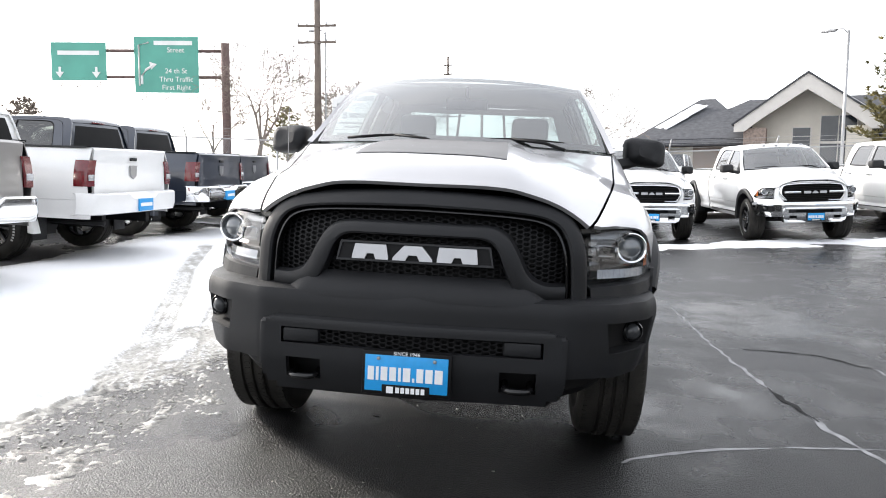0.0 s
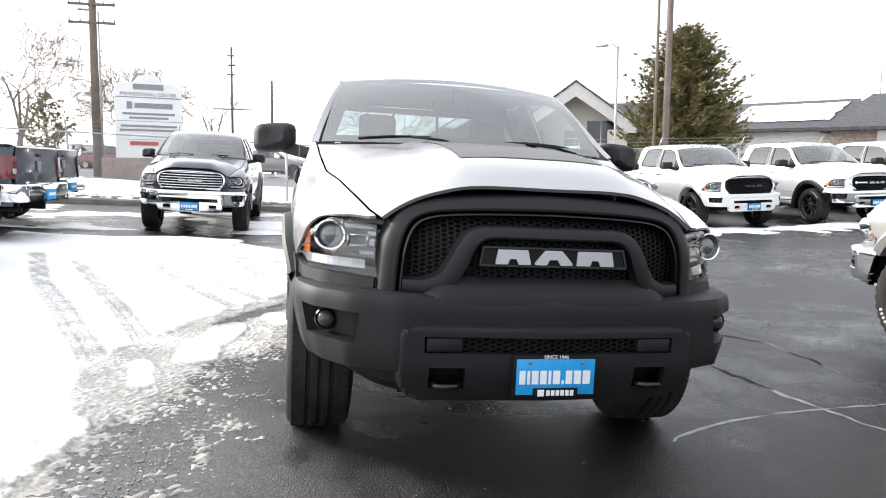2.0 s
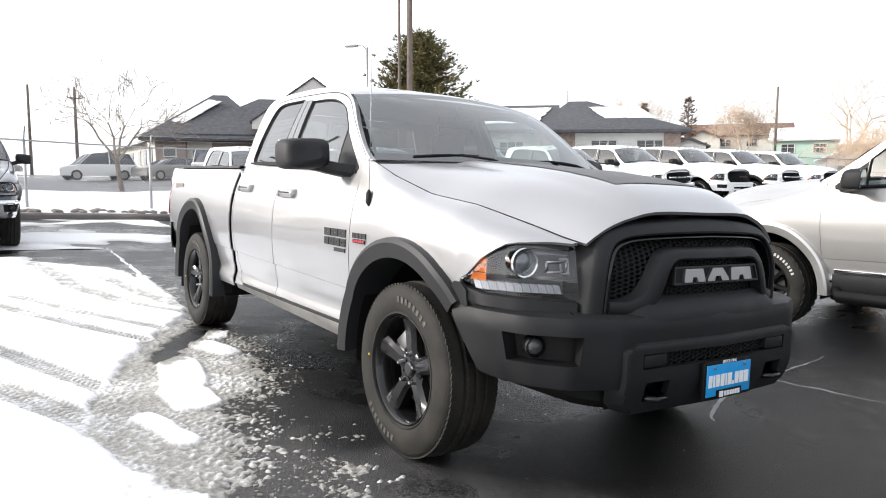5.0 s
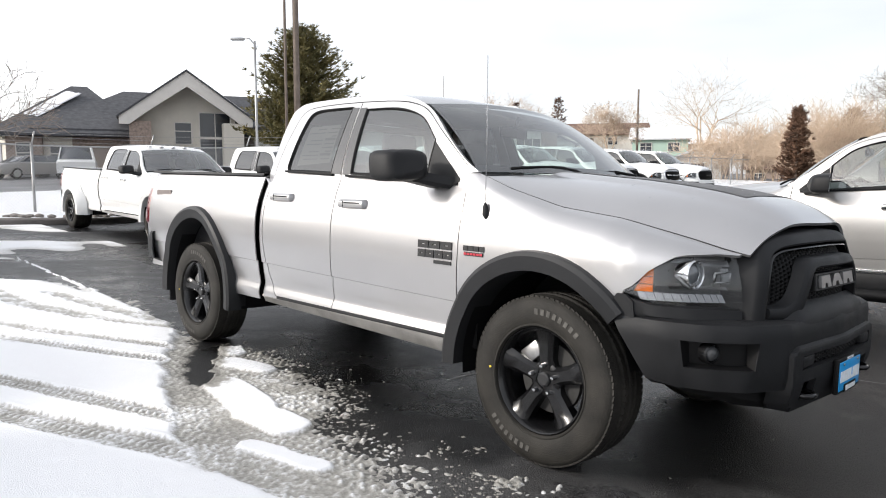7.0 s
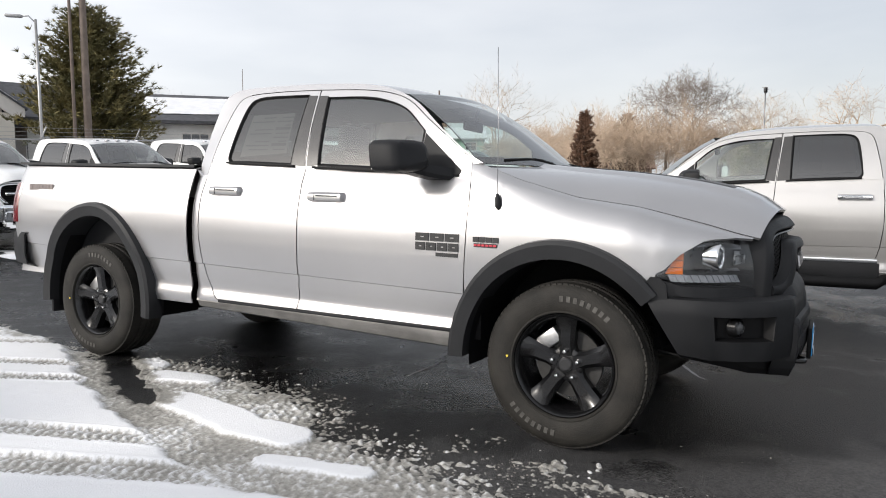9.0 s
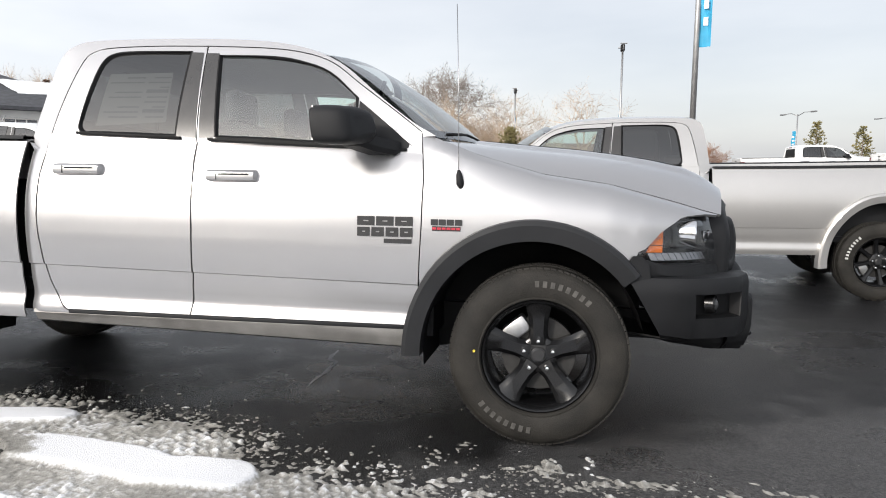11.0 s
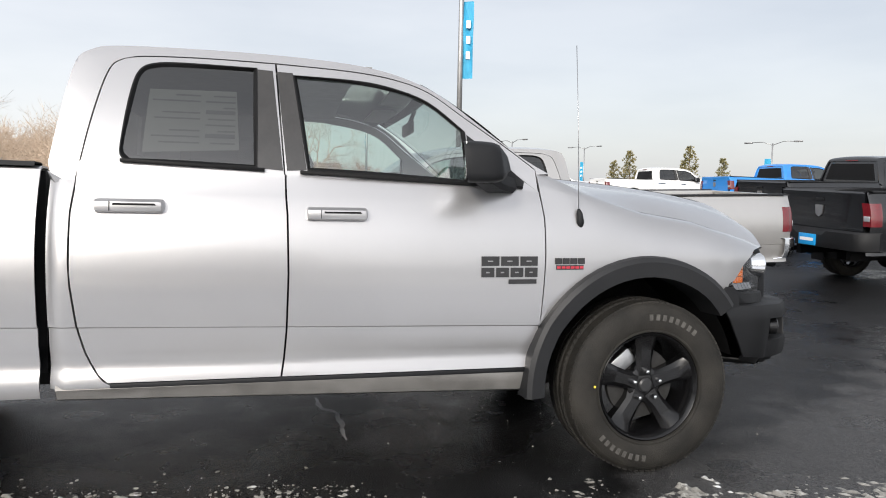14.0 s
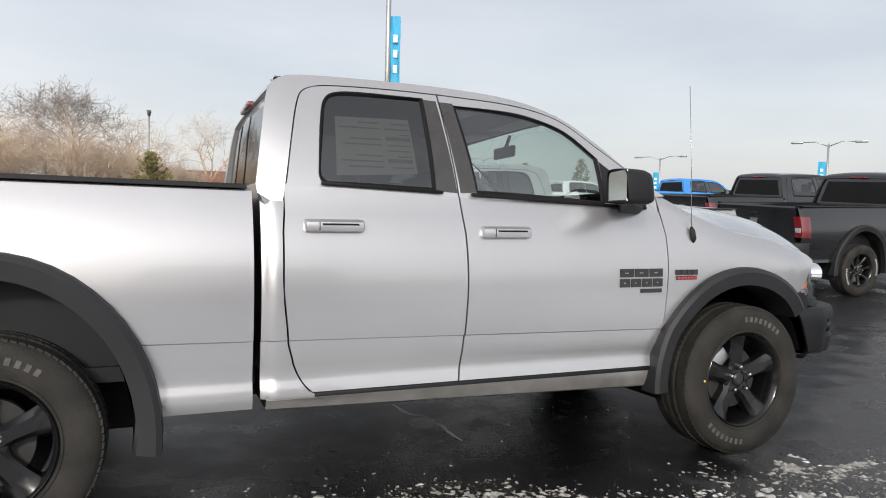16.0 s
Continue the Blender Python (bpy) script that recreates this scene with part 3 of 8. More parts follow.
    rear_top = smooth_line([(1.725, 1.868), (2.0, 1.873), (2.26, 1.866), (2.36, 1.842), (2.40, 1.78), (2.435, 1.62), (2.470, 1.41)], 4)
    win_f = smooth_line([(1.585, 1.395), (1.612, 1.60), (1.642, 1.818)], 3)[:-1] + smooth_line([(1.642, 1.818), (1.40, 1.808), (1.22, 1.782), (1.05, 1.722), (0.89, 1.590)], 4) + [(0.885, 1.362)]
    sail = [(0.878, 1.362), (0.878, 1.575), (0.80, 1.515), (0.70, 1.435), (0.62, 1.365), (0.625, 1.346)]
    win_r = smooth_line([(1.800, 1.402), (1.802, 1.62), (1.806, 1.842)], 3)[:-1] + smooth_line([(1.806, 1.842), (2.10, 1.843), (2.22, 1.834), (2.275, 1.80), (2.300, 1.71), (2.325, 1.50), (2.325, 1.44), (2.300, 1.412)], 4)
    gx = lambda y, z: Vector((-green_x(y, z), y, z))

    def door(a, b, top, hole, zlow):
        bm = bmesh.new()
        zs = [zlow] + [z for z in PZ if zlow + 0.005 < z < 1.30]
        zs = sorted(set(zs + list(np.linspace(0.76, 1.28, 14))))
        zs = [z for i, z in enumerate(zs) if i == 0 or z - zs[i - 1] > 0.004]
        rows = [[(-side_x(0, z), a(z) + (b(z) - a(z)) * k / 14, crease_z(a(z) + (b(z) - a(z)) * k / 14, z)) for k in range(15)] for z in zs]
        zt = [[a(1.30) + (b(1.30) - a(1.30)) * k / 14 for k in range(15)]][0]
        rows.append([(-0.5 * (side_x(0, belt(y) - 0.02) + green_x(y, belt(y) - 0.02)), y, belt(y) - 0.02) for y in zt])
        rows.append([(-green_x(y, belt(y)), y, belt(y)) for y in zt])
        grid(bm, rows)
        poly = outline(([(a(1.34), belt(a(1.34)))] + top + [(b(1.36), belt(b(1.36)))]), 0.05)
        sheet(bm, [poly, outline(hole, 0.05)], gx)
        return thicken(bm, 0.022)

    A = lambda z: fr(z)
    B1 = lambda z: mid(z) - 0.004
    B2 = lambda z: mid(z) + 0.004
    R = lambda z: rr(z) - 0.004
    fd = B(lambda: door(A, B1, front_top, win_f[:-1] + sail[:1] + sail[3:4] + sail[4:5] + [(0.66, 1.352)], 0.525), "front_door", paint)
    rd = B(lambda: door(B2, R, rear_top, win_r, 0.525), "rear_door", paint)

    # cab frame round the doors: pillars, roof rail, rear corner, sill
    roof_line = smooth_line([(0.50, 1.405), (0.62, 1.475), (0.80, 1.612), (0.96, 1.742), (1.09, 1.815), (1.25, 1.868), (1.45, 1.898), (1.75, 1.915), (2.1, 1.919), (2.38, 1.912), (2.475, 1.888), (2.53, 1.828), (2.565, 1.62), (2.595, 1.40)], 4)

    def frame_bm():
        bm = bmesh.new()
        door_line = front_top + rear_top
        inner = [(y, z + 0.006) if y < 2.3 else (y + 0.006, z + 0.002) for y, z in door_line]
        turn_in = lambda y: 0.026 * max(0.0, min(1.0, (y - 2.515) / 0.06)) ** 2
        sheet(bm, [outline(roof_line + [(2.582, 1.33), (2.490, 1.33)] + inner[::-1] + [(0.556, 1.40)], 0.03)], lambda y, z: Vector((-green_x(y, z) + turn_in(y), y, z)))
        zs = [0.505] + [z for z in PZ if 0.51 < z < 1.27] + [1.29, 1.31, 1.33]
        out = lambda z: side_x(0, z) if z < 1.28 else side_x(0, z) + (green_x(0, 1.33) - side_x(0, 1.33)) * (z - 1.27) / 0.06
        grid(bm, [[(-out(z) + turn_in(rr(z) + 0.004 + (2.578 - rr(z)) * k / 8), rr(z) + 0.004 + (2.578 - rr(z)) * k / 8, crease_z(2.5, z)) for k in range(9)] for z in zs])
        return thicken(bm, 0.03)
    B(frame_bm, "cab_frame", paint)

    def sill_bm():
        bm = bmesh.new()
        rows = []
        for y in np.linspace(0.60, 2.56, 24):
            zb = 0.405 + 0.022 * (y - 0.6)
            rows.append([(-x, y, z) for x, z in ((0.70, zb + 0.03), (0.855, zb), (0.885, zb + 0.012), (0.903, zb + 0.05), (0.912, 0.500), (0.905, 0.519), (0.87, 0.519))])
        grid(bm, rows)
        bmesh.ops.recalc_face_normals(bm, faces=bm.faces)
        return bm
    B(sill_bm, "sill", DARKSILVER if detail else paint)
    B(lambda: box(bmesh.new(), -0.918, -0.90, 0.61, 2.36, 0.503, 0.522, 0.004), "sill_trim", TRIM)

    # dark body inside, seen in the joints
    for name_, dims, open_top in (("cab_tub", (-0.83, 0.83, 0.5, 2.55, 0.46, 1.31), True), ("engine_block", (-0.46, 0.46, -0.70, 0.52, 0.62, 1.02), False),
                                  ("floor_pan", (-0.885, 0.885, 0.60, 2.565, 0.47, 0.60), True)):
        bm = bmesh.new()
        box(bm, *dims)
        if open_top:
            bm.normal_update()
            bmesh.ops.delete(bm, geom=[f for f in bm.faces if f.normal.z > 0.9], context="FACES")
        P(name_, bm, BLACK)

    # roof, windscreen, glass
    bm = bmesh.new()
    rows = []
    rl = [(y, z) for y, z in roof_line if y > 1.02]
    for y, z in rl:
        if z < 1.80:
            continue
        e = green_x(y, z)
        c = 0.036 * min(1.0, max(0.1, (y - 0.9) / 0.5)) * (1.0 if y < 2.4 else max(0.3, (2.6 - y) / 0.2))
        yo = y - (0.075 if y < 1.2 else 0.075 * max(0.0, (1.5 - y) / 0.3) if y < 1.5 else 0)
        rows.append([(e * u, y + (yo - y) * (1 - u * u), z + c * (1 - abs(u) ** 2.6)) for u in np.linspace(-1, 1, 25)])
    grid(bm, rows)
    P("roof", thicken(bm, 0.03), paint)

    def screen(inset, dz):
        rows = []
        lo = (0.365, 1.400)
        for k in range(13):
            v = k / 12
            row = []
            for u in np.linspace(-1, 1, 25):
                xb, xt = 0.815 - inset, 0.690 - inset
                x = u * (xb + (xt - xb) * v)
                yb, yt = 0.345 + 0.20 * u * u, 0.985 + 0.085 * u * u
                zb, zt = 1.405 + 0.012 * (1 - u * u), 1.815 + 0.044 * (1 - u * u)
                bul = 0.028 * 4 * v * (1 - v)
                row.append((x, yb + (yt - yb) * v - bul * 0.55 + dz * 0.4, zb + (zt - zb) * v + bul * 0.8 + dz))
            rows.append(row)
        return rows
    bm = bmesh.new()
    grid(bm, screen(0.0, 0.0))
    ws = P("windscreen", bm, GLASS_W, "tinted windscreen glass")
    ws.visible_shadow = False
    bm = bmesh.new()
    r = screen(0.0, -0.004)
    r2 = screen(0.022, -0.004)
    grid(bm, [[a[0], b[0]] for a, b in zip(r, r2)])
    grid(bm, [[a[-1], b[-1]] for a, b in zip(r, r2)])
    grid(bm, r[-2:])
    grid(bm, r[:2])
    P("windscreen_seal", bm, BLACK)

    def pane(poly, dx):
        bm = bmesh.new()
        sheet(bm, [outline(poly, 0.06)], lambda y, z: Vector((-green_x(y, z) + dx, y, z)))
        bmesh.ops.recalc_face_normals(bm, faces=bm.faces)
        return bm
    for ob in B(lambda: pane(win_f, 0.010), "front_window", GLASS_F if detail or front == "dt" else GLASS_D, "lightly tinted door glass") + B(lambda: pane(win_r, 0.010), "rear_window", GLASS_D, "dark privacy glass"):
        ob.visible_shadow = False
    B(lambda: sheet(bmesh.new(), [outline([(1.592, 1.392), (1.648, 1.830), (1.716, 1.832), (1.674, 1.388)], 0.05)], lambda y, z: Vector((-green_x(y, z) - 0.003, y, z)), 0.006), "pillar_trim", PILLAR)
    B(lambda: sheet(bmesh.new(), [outline([(1.690, 1.388), (1.734, 1.835), (1.800, 1.838), (1.796, 1.395)], 0.05)], lambda y, z: Vector((-green_x(y, z) - 0.003, y, z)), 0.006), "pillar_trim", PILLAR)
    B(lambda: sheet(bmesh.new(), [outline(sail, 0.05)], lambda y, z: Vector((-green_x(y, z) - 0.002, y, z)), 0.012), "mirror_sail", TRIM)

    def rim_seal(poly, wd):
        bm = bmesh.new()
        c = np.mean(np.array(poly), axis=0)
        pts = outline(poly, 0.05)
        ins = [tuple(np.array(q) + (c - np.array(q)) * wd / max(0.05, np.linalg.norm(c - np.array(q)))) for q in pts]
        away = [tuple(np.array(q) - (c - np.array(q)) * 0.007 / max(0.05, np.linalg.norm(c - np.array(q)))) for q in pts]
        rows = [[Vector((-green_x(*q) + 0.004, *q)) for q in away], [Vector((-green_x(*q) - 0.004, *q)) for q in away], [Vector((-green_x(*q) - 0.004, *q)) for q in pts], [Vector((-green_x(*q) + 0.010, *q)) for q in ins]]
        grid(bm, rows, close=True)
        bmesh.ops.recalc_face_normals(bm, faces=bm.faces)
        return bm
    B(lambda: rim_seal(win_r, 0.012), "window_seal", BLACK)
    B(lambda: rim_seal(win_f, 0.012), "window_seal", BLACK)
    B(lambda: box(bmesh.new(), -0.905, -0.866, 0, 1, -0.011, 0.004, 0.003, Matrix(((1, 0, 0, 0.018), (0, 0.99, 0, 0.63), (0, 0.043, 1, 1.342), (0, 0, 0, 1)))), "belt_moulding", BLACK)

    B(lambda: box(bmesh.new(), -0.904, -0.866, 0, 1, -0.010, 0.004, 0.003, Matrix(((1, 0, 0, 0.022), (0, 0.56, 0, 1.765), (0, 0.024, 1, 1.391), (0, 0, 0, 1)))), "belt_moulding", BLACK)

    # rear wall of the cab with its window
    bm = bmesh.new()
    us = [-1, -0.92, -0.84, -0.56, -0.28, 0, 0.28, 0.56, 0.84, 0.92, 1]
    wall_z = ((0.85, 2.575, 0.5), (0.86, 2.580, 1.0), (0.85, 2.580, 1.36), (0.83, 2.574, 1.42), (0.80, 2.565, 1.50), (0.735, 2.548, 1.68), (0.70, 2.532, 1.78), (0.68, 2.520, 1.83))
    V = [[bm.verts.new((u * w, y - 0.02 * u * u, z)) for u in us] for w, y, z in wall_z]
    for k in range(len(wall_z) - 1):
        for i in range(len(us) - 1):
            if not (3 <= k <= 5 and 2 <= i <= 7):
                bm.faces.new((V[k][i], V[k][i + 1], V[k + 1][i + 1], V[k + 1][i]))
    P("cab_rear_wall", thicken(bm, 0.02), paint)
    bm = bmesh.new()
    grid(bm, [[(u * w, y + 0.004 - 0.02 * u * u, z) for u in us[2:9]] for w, y, z in wall_z[3:7]])
    rwin = P("cab_rear_window", thicken(bm, 0.004), GLASS_B if detail else BLACK)
    if detail:
        rwin.visible_shadow = False
        for u in (-0.26, 0.26):
            bm = bmesh.new()
            tube(bm, [(u * w, y - 0.006, z) for w, y, z in wall_z[3:7]], 0.012, 6)
            P("slider_frame", bm, BLACK, "", rwin)
    bm = bmesh.new()
    box(bm, -0.16, 0.16, 2.50, 2.552, 1.838, 1.866, 0.006)
    P("high_brake_light", bm, REDLENS, "red high-mounted brake light")

    # load bed
    y0, y1 = 2.615, 4.83
    bz = lambda y: 1.368 + 0.012 * (y - 2.6)

    def bed_bm():
        bm = bmesh.new()
        rows = []
        for y in list(np.linspace(y0, 2.92, 6)) + list(np.linspace(2.96, 4.16, 26)) + list(np.linspace(4.22, y1, 8)):
            zb = max(0.47, 0.41 + 0.69 * math.sqrt(max(0.0, 1 - ((y - 3.569) / 0.575) ** 2))) if abs(y - 3.569) < 0.575 else 0.47 + (0.09 if y > 3.6 else 0)
            zt = bz(y)
            lv = [0.47, 0.51, 0.53, 0.55, 0.57, 0.585, 0.60, 0.635, 0.66, 0.715, 0.733, 0.739, 0.80, 0.86, 0.92, 0.98, 1.04, 1.10, 1.15, 1.20, 1.25, 1.30, 1.34]
            zs = [zb] + [min(zt - 0.002, max(zb + 0.002, crease_z(y, z))) for z in lv] + [zt]
            px_ = lambda z: side_x(y, z - 0.018 * (y - 1.7) * ip(z, [0.53, 0.70, 0.84, 1.04], [0, 1, 1, 0]))
            rows.append([(-px_(z) + 0.004 + (0.04 * max(0.0, (y - 4.70) / 0.13) ** 2), y, z) for z in zs] + [(-side_x(y, zt) + 0.03, y, zt + 0.014), (-side_x(y, zt) + 0.10, y, zt + 0.014), (-side_x(y, zt) + 0.11, y, zt - 0.02), (-0.765, y, 1.22), (-0.765, y, 1.18)])
        grid(bm, rows)
        return thicken(bm, 0.008)
    B(bed_bm, "bed_side", paint)

    def rail_bm():
        bm = bmesh.new()
        grid(bm, [[(-0.868, y, bz(y) + 0.012), (-0.860, y, bz(y) + 0.030), (-0.775, y, bz(y) + 0.030), (-0.768, y, bz(y) + 0.008)] for y in np.linspace(y0 + 0.02, y1 - 0.03, 12)])
        return thicken(bm, 0.004)
    B(rail_bm, "bed_rail_cap", TRIM)
    B(lambda: box(bmesh.new(), -0.768, -0.745, y0 + 0.05, y1 - 0.04, 0.64, 1.19), "bed_inner_wall", TRIM)
    bm = bmesh.new()
    box(bm, -0.80, 0.80, y0, y1, 0.60, 0.66)
    box(bm, -0.80, 0.80, y0, y0 + 0.04, 0.55, 1.365)
    bf = P("bed_floor", bm, TRIM)
    for k in range(9):
        bm = bmesh.new()
        box(bm, -0.55 + k * 0.135, -0.48 + k * 0.135, y0 + 0.1, y1 - 0.1, 0.66, 0.675)
        P("floor_rib", bm, TRIM, "", bf)
    bm = bmesh.new()
    rows = [[(u * 0.775, y - 0.012 * u * u, z) for u in np.linspace(-1, 1, 15)] for y, z in ((4.83, 0.70), (4.845, 0.74), (4.845, 0.90), (4.838, 1.05), (4.835, 1.22), (4.845, 1.33), (4.855, 1.385), (4.83, 1.41), (4.79, 1.405))]
    grid(bm, rows)
    gate = P("tailgate", thicken(bm, 0.03), paint)
    bm = bmesh.new()
    box(bm, -0.07, 0.07, 4.842, 4.862, 1.26, 1.30, 0.006)
    P("tailgate_handle", bm, TRIM, "", gate)
    bm = bmesh.new()
    prism(bm, [(-0.075, 1.20), (0.075, 1.20), (0.062, 1.07), (0.0, 1.03), (-0.062, 1.07)], lambda a, b: (a, 4.845, b), 0.0, 0.012, (0, 1, 0))
    P("tailgate_emblem", bm, SATIN if front != "classic" else BADGE, "", gate)

    def tail_bm():
        bm = bmesh.new()
        rows = []
        for z in np.linspace(0.95, 1.26, 9):
            x = side_x(4.8, z)
            rows.append([(-x + 0.012, 4.655, z), (-x - 0.004, 4.70, z), (-x + 0.004, 4.78, z), (-x + 0.035, 4.838, z), (-x + 0.15, 4.852, z), (-x + 0.155, 4.83, z)])
        grid(bm, rows)
        return thicken(bm, 0.02)
    tl = B(tail_bm, "tail_light", REDLENS, "red tail light")
    for ob, s in zip(tl, (-1, 1)):
        bm = bmesh.new()
        box(bm, min(s * 0.80, s * 0.90), max(s * 0.80, s * 0.90), 4.845, 4.857, 1.02, 1.09, 0.004)
        P("reversing_lens", bm, LAMPWHITE, "", ob)

    # rear bumper
    rb = bumper or (TRIM if front == "classic" else CHROME)
    bm = bmesh.new()
    rows = []
    for s in np.linspace(-1, 1, 25):
        a = abs(s)
        x = math.copysign(ip(a, [0, 0.8, 0.95, 1], [0, 0.80, 0.93, 0.955]), s)
        y = ip(a, [0, 0.75, 0.9, 1], [5.02, 5.00, 4.93, 4.54 if detail else 4.72])
        k = 0.06 if a < 0.3 else 0.0
        rows.append([(x * 0.93, y - 0.14, 0.87), (x, y - 0.02, 0.87 - k), (x, y, 0.85 - k), (x, y, 0.70), (x * 0.99, y - 0.02, 0.62), (x * 0.95, y - 0.12, 0.60)])
    grid(bm, rows)
    P("rear_bumper", thicken(bm, 0.01), rb, "black rear bumper" if front == "classic" else "")
    bm = bmesh.new()
    box(bm, -0.16, 0.16, 5.015, 5.035, 0.63, 0.79, 0.004)
    rp = P("rear_plate", bm, PLATE, "blue dealer plate with white bars")
    bm = bmesh.new()
    box(bm, -0.13, 0.13, 5.035, 5.038, 0.69, 0.735)
    P("plate_bar", bm, MARKWHITE, "", rp)

    # wheel-arch flares
    def flare_bm(c, a0, a1, foot):
        bm = bmesh.new()
        outer, rows = arch(c, 0.600 if c < 1 else 0.615, 0.622 if c < 1 else 0.718, a0, a1), []
        inner = arch(c, 0.510 if c < 1 else 0.52, 0.525 if c < 1 else 0.62, a0, a1)
        for (yo, zo), (yi, zi) in zip(outer, inner):
            xo = wing(yo, zo) if c < 1 else side_x(yo, zo)
            xm = max(xo + 0.045, 0.978) if c > 1 or yo > -0.3 else xo + 0.045
            ym, zm = yo + (yi - yo) * 0.28, zo + (zi - zo) * 0.28
            rows.append([(-xo + 0.01, yo, zo), (-xo - 0.010, yo, zo), (-xm + 0.012, yo * 0.8 + ym * 0.2, zo * 0.8 + zm * 0.2), (-xm, ym, zm), (-xm + 0.006, (ym + yi) / 2, (zm + zi) / 2), (-xm + 0.014, yi, zi), (-0.88, yi, zi), (-0.78, yi, zi)])
        grid(bm, rows)
        return thicken(bm, 0.006)
    fm = FLARE if flares else paint
    B(lambda: flare_bm(0.03, -2, 141, 0), "wheel_arch_flare", fm, "dark grey moulded arch flare" if flares else "")
    B(lambda: flare_bm(3.569, -4, 186, 0), "wheel_arch_flare", fm, "dark grey moulded arch flare" if flares else "")

    def liner_bm(c):
        bm = bmesh.new()
        pts = arch(c, 0.505, 0.54 if c < 1 else 0.64, -8, 166 if c < 1 else 188, 20)
        grid(bm, [[(-x, y, z) for x in (0.90, 0.45)] for y, z in pts])
        bm.faces.new([bm.verts.new((-0.46, y, z)) for y, z in pts])
        return bm
    B(lambda: liner_bm(0.03), "wheel_arch_liner", BLACK)
    B(lambda: liner_bm(3.569), "wheel_arch_liner", BLACK)
    B(lambda: box(bmesh.new(), -0.93, -0.68, 4.10, 4.125, 0.27, 0.66, 0.008, Matrix.Translation((0, 0.0, 0.0))), "mud_flap", TRIM)

    # underbody
    bm = bmesh.new()
    for s in (-1, 1):
        box(bm, s * 0.48 - 0.04, s * 0.48 + 0.04, -0.60, 4.75, 0.44, 0.58)
    for yy in (0.0, 3.569):
        tube(bm, [(-0.75, yy, 0.40), (0.75, yy, 0.40)], 0.045, 10)
    bmesh.ops.create_icosphere(bm, subdivisions=2, radius=0.16, matrix=Matrix.Translation((0, 3.569, 0.39)))
    box(bm, -0.35, 0.35, 0.6, 1.9, 0.36, 0.46, 0.03)
    tube(bm, [(0.35, 1.2, 0.42), (0.38, 2.6, 0.44), (0.45, 3.3, 0.52), (0.6, 4.3, 0.5), (0.62, 4.85, 0.5)], 0.035, 8)
    P("chassis", bm, BLACK)

    # front end
    build_front(root, P, B, paint, front, bumper, detail)

    # door handles, mirrors
    def handle_bm(ya, yb, z):
        bm = bmesh.new()
        x = side_x(0, z)
        rows = []
        for q, e in ((0.0, 0.35), (0.012, 0.75), (0.035, 0.95), (0.09, 1.0), (0.5, 1.0), (0.91, 1.0), (0.965, 0.95), (0.988, 0.75), (1.0, 0.35)):
            y = ya + (yb - ya) * q
            rows.append([(-x + 0.012, y, z - 0.027 * e), (-x - 0.022 * e, y, z - 0.027 * e), (-x - 0.034 * e, y, z - 0.021 * e), (-x - 0.038 * e, y, z - 0.004), (-x - 0.034 * e, y, z + 0.014 * e), (-x - 0.020 * e, y, z + 0.025 * e), (-x + 0.012, y, z + 0.028 * e)])
        grid(bm, rows)
        for r in (rows[0], rows[-1]):
            bm.faces.new([bm.verts.new(p) for p in r])
        bmesh.ops.remove_doubles(bm, verts=bm.verts, dist=0.0002)
        bmesh.ops.recalc_face_normals(bm, faces=bm.faces)
        return bm
    hm = body_handle or (paint if front in ("classic", "hd") else CHROME)
    for obs, (ya, yb, z) in ((fd, (1.340, 1.598, 1.208)), (rd, (2.150, 2.412, 1.230))):
        for ob, s in zip(obs, (0, 1)):
            bm = handle_bm(ya, yb, z)
            P("handle", flip(bm) if s else bm, hm, "", ob)
            bm = bmesh.new()
            x = side_x(0, z)
            prism(bm, [(ya + 0.028, z + 0.001), (yb - 0.075, z + 0.001), (yb - 0.075, z + 0.009), (ya + 0.034, z + 0.009)], lambda a, b: (-x - 0.030, a, b), 0.0, -0.0092, (1, 0, 0))
            P("handle_recess", flip(bm) if s else bm, BLACK, "", ob)
            bm = bmesh.new()
            box(bm, -x - 0.0395, -x - 0.02, yb - 0.064, yb - 0.0615, z - 0.021, z + 0.015)
            P("lock_joint", flip(bm) if s else bm, BLACK, "", ob)

    def mirror_bm():
        bm = bmesh.new()
        rows = []
        for y, k, kz in ((0.775, 0.42, 0.40), (0.782, 0.66, 0.64), (0.800, 0.86, 0.85), (0.830, 0.955, 0.955), (0.870, 0.99, 0.99), (0.915, 1.0, 1.0), (0.945, 0.995, 0.995), (0.955, 0.97, 0.96)):
            ring = []
            for i in range(28):
                a = 2 * math.pi * i / 28
                cx, cz = math.cos(a), math.sin(a)
                sx, sz = math.copysign(abs(cx) ** 0.5, cx), math.copysign(abs(cz) ** 0.42, cz)
                ring.append((-1.075 + 0.122 * sx * k, y - 0.030 * sx + 0.010 * sz, 1.430 + 0.086 * sz * kz + 0.008 * sx))
            rows.append(ring)
        grid(bm, rows, close=True)
        bm.faces.new([bm.verts.new(p) for p in rows[0]])
        bm.faces.new([bm.verts.new((p[0], p[1] - 0.012, p[2])) for p in rows[-1]])
        # arm from the sail to the head
        arm = []
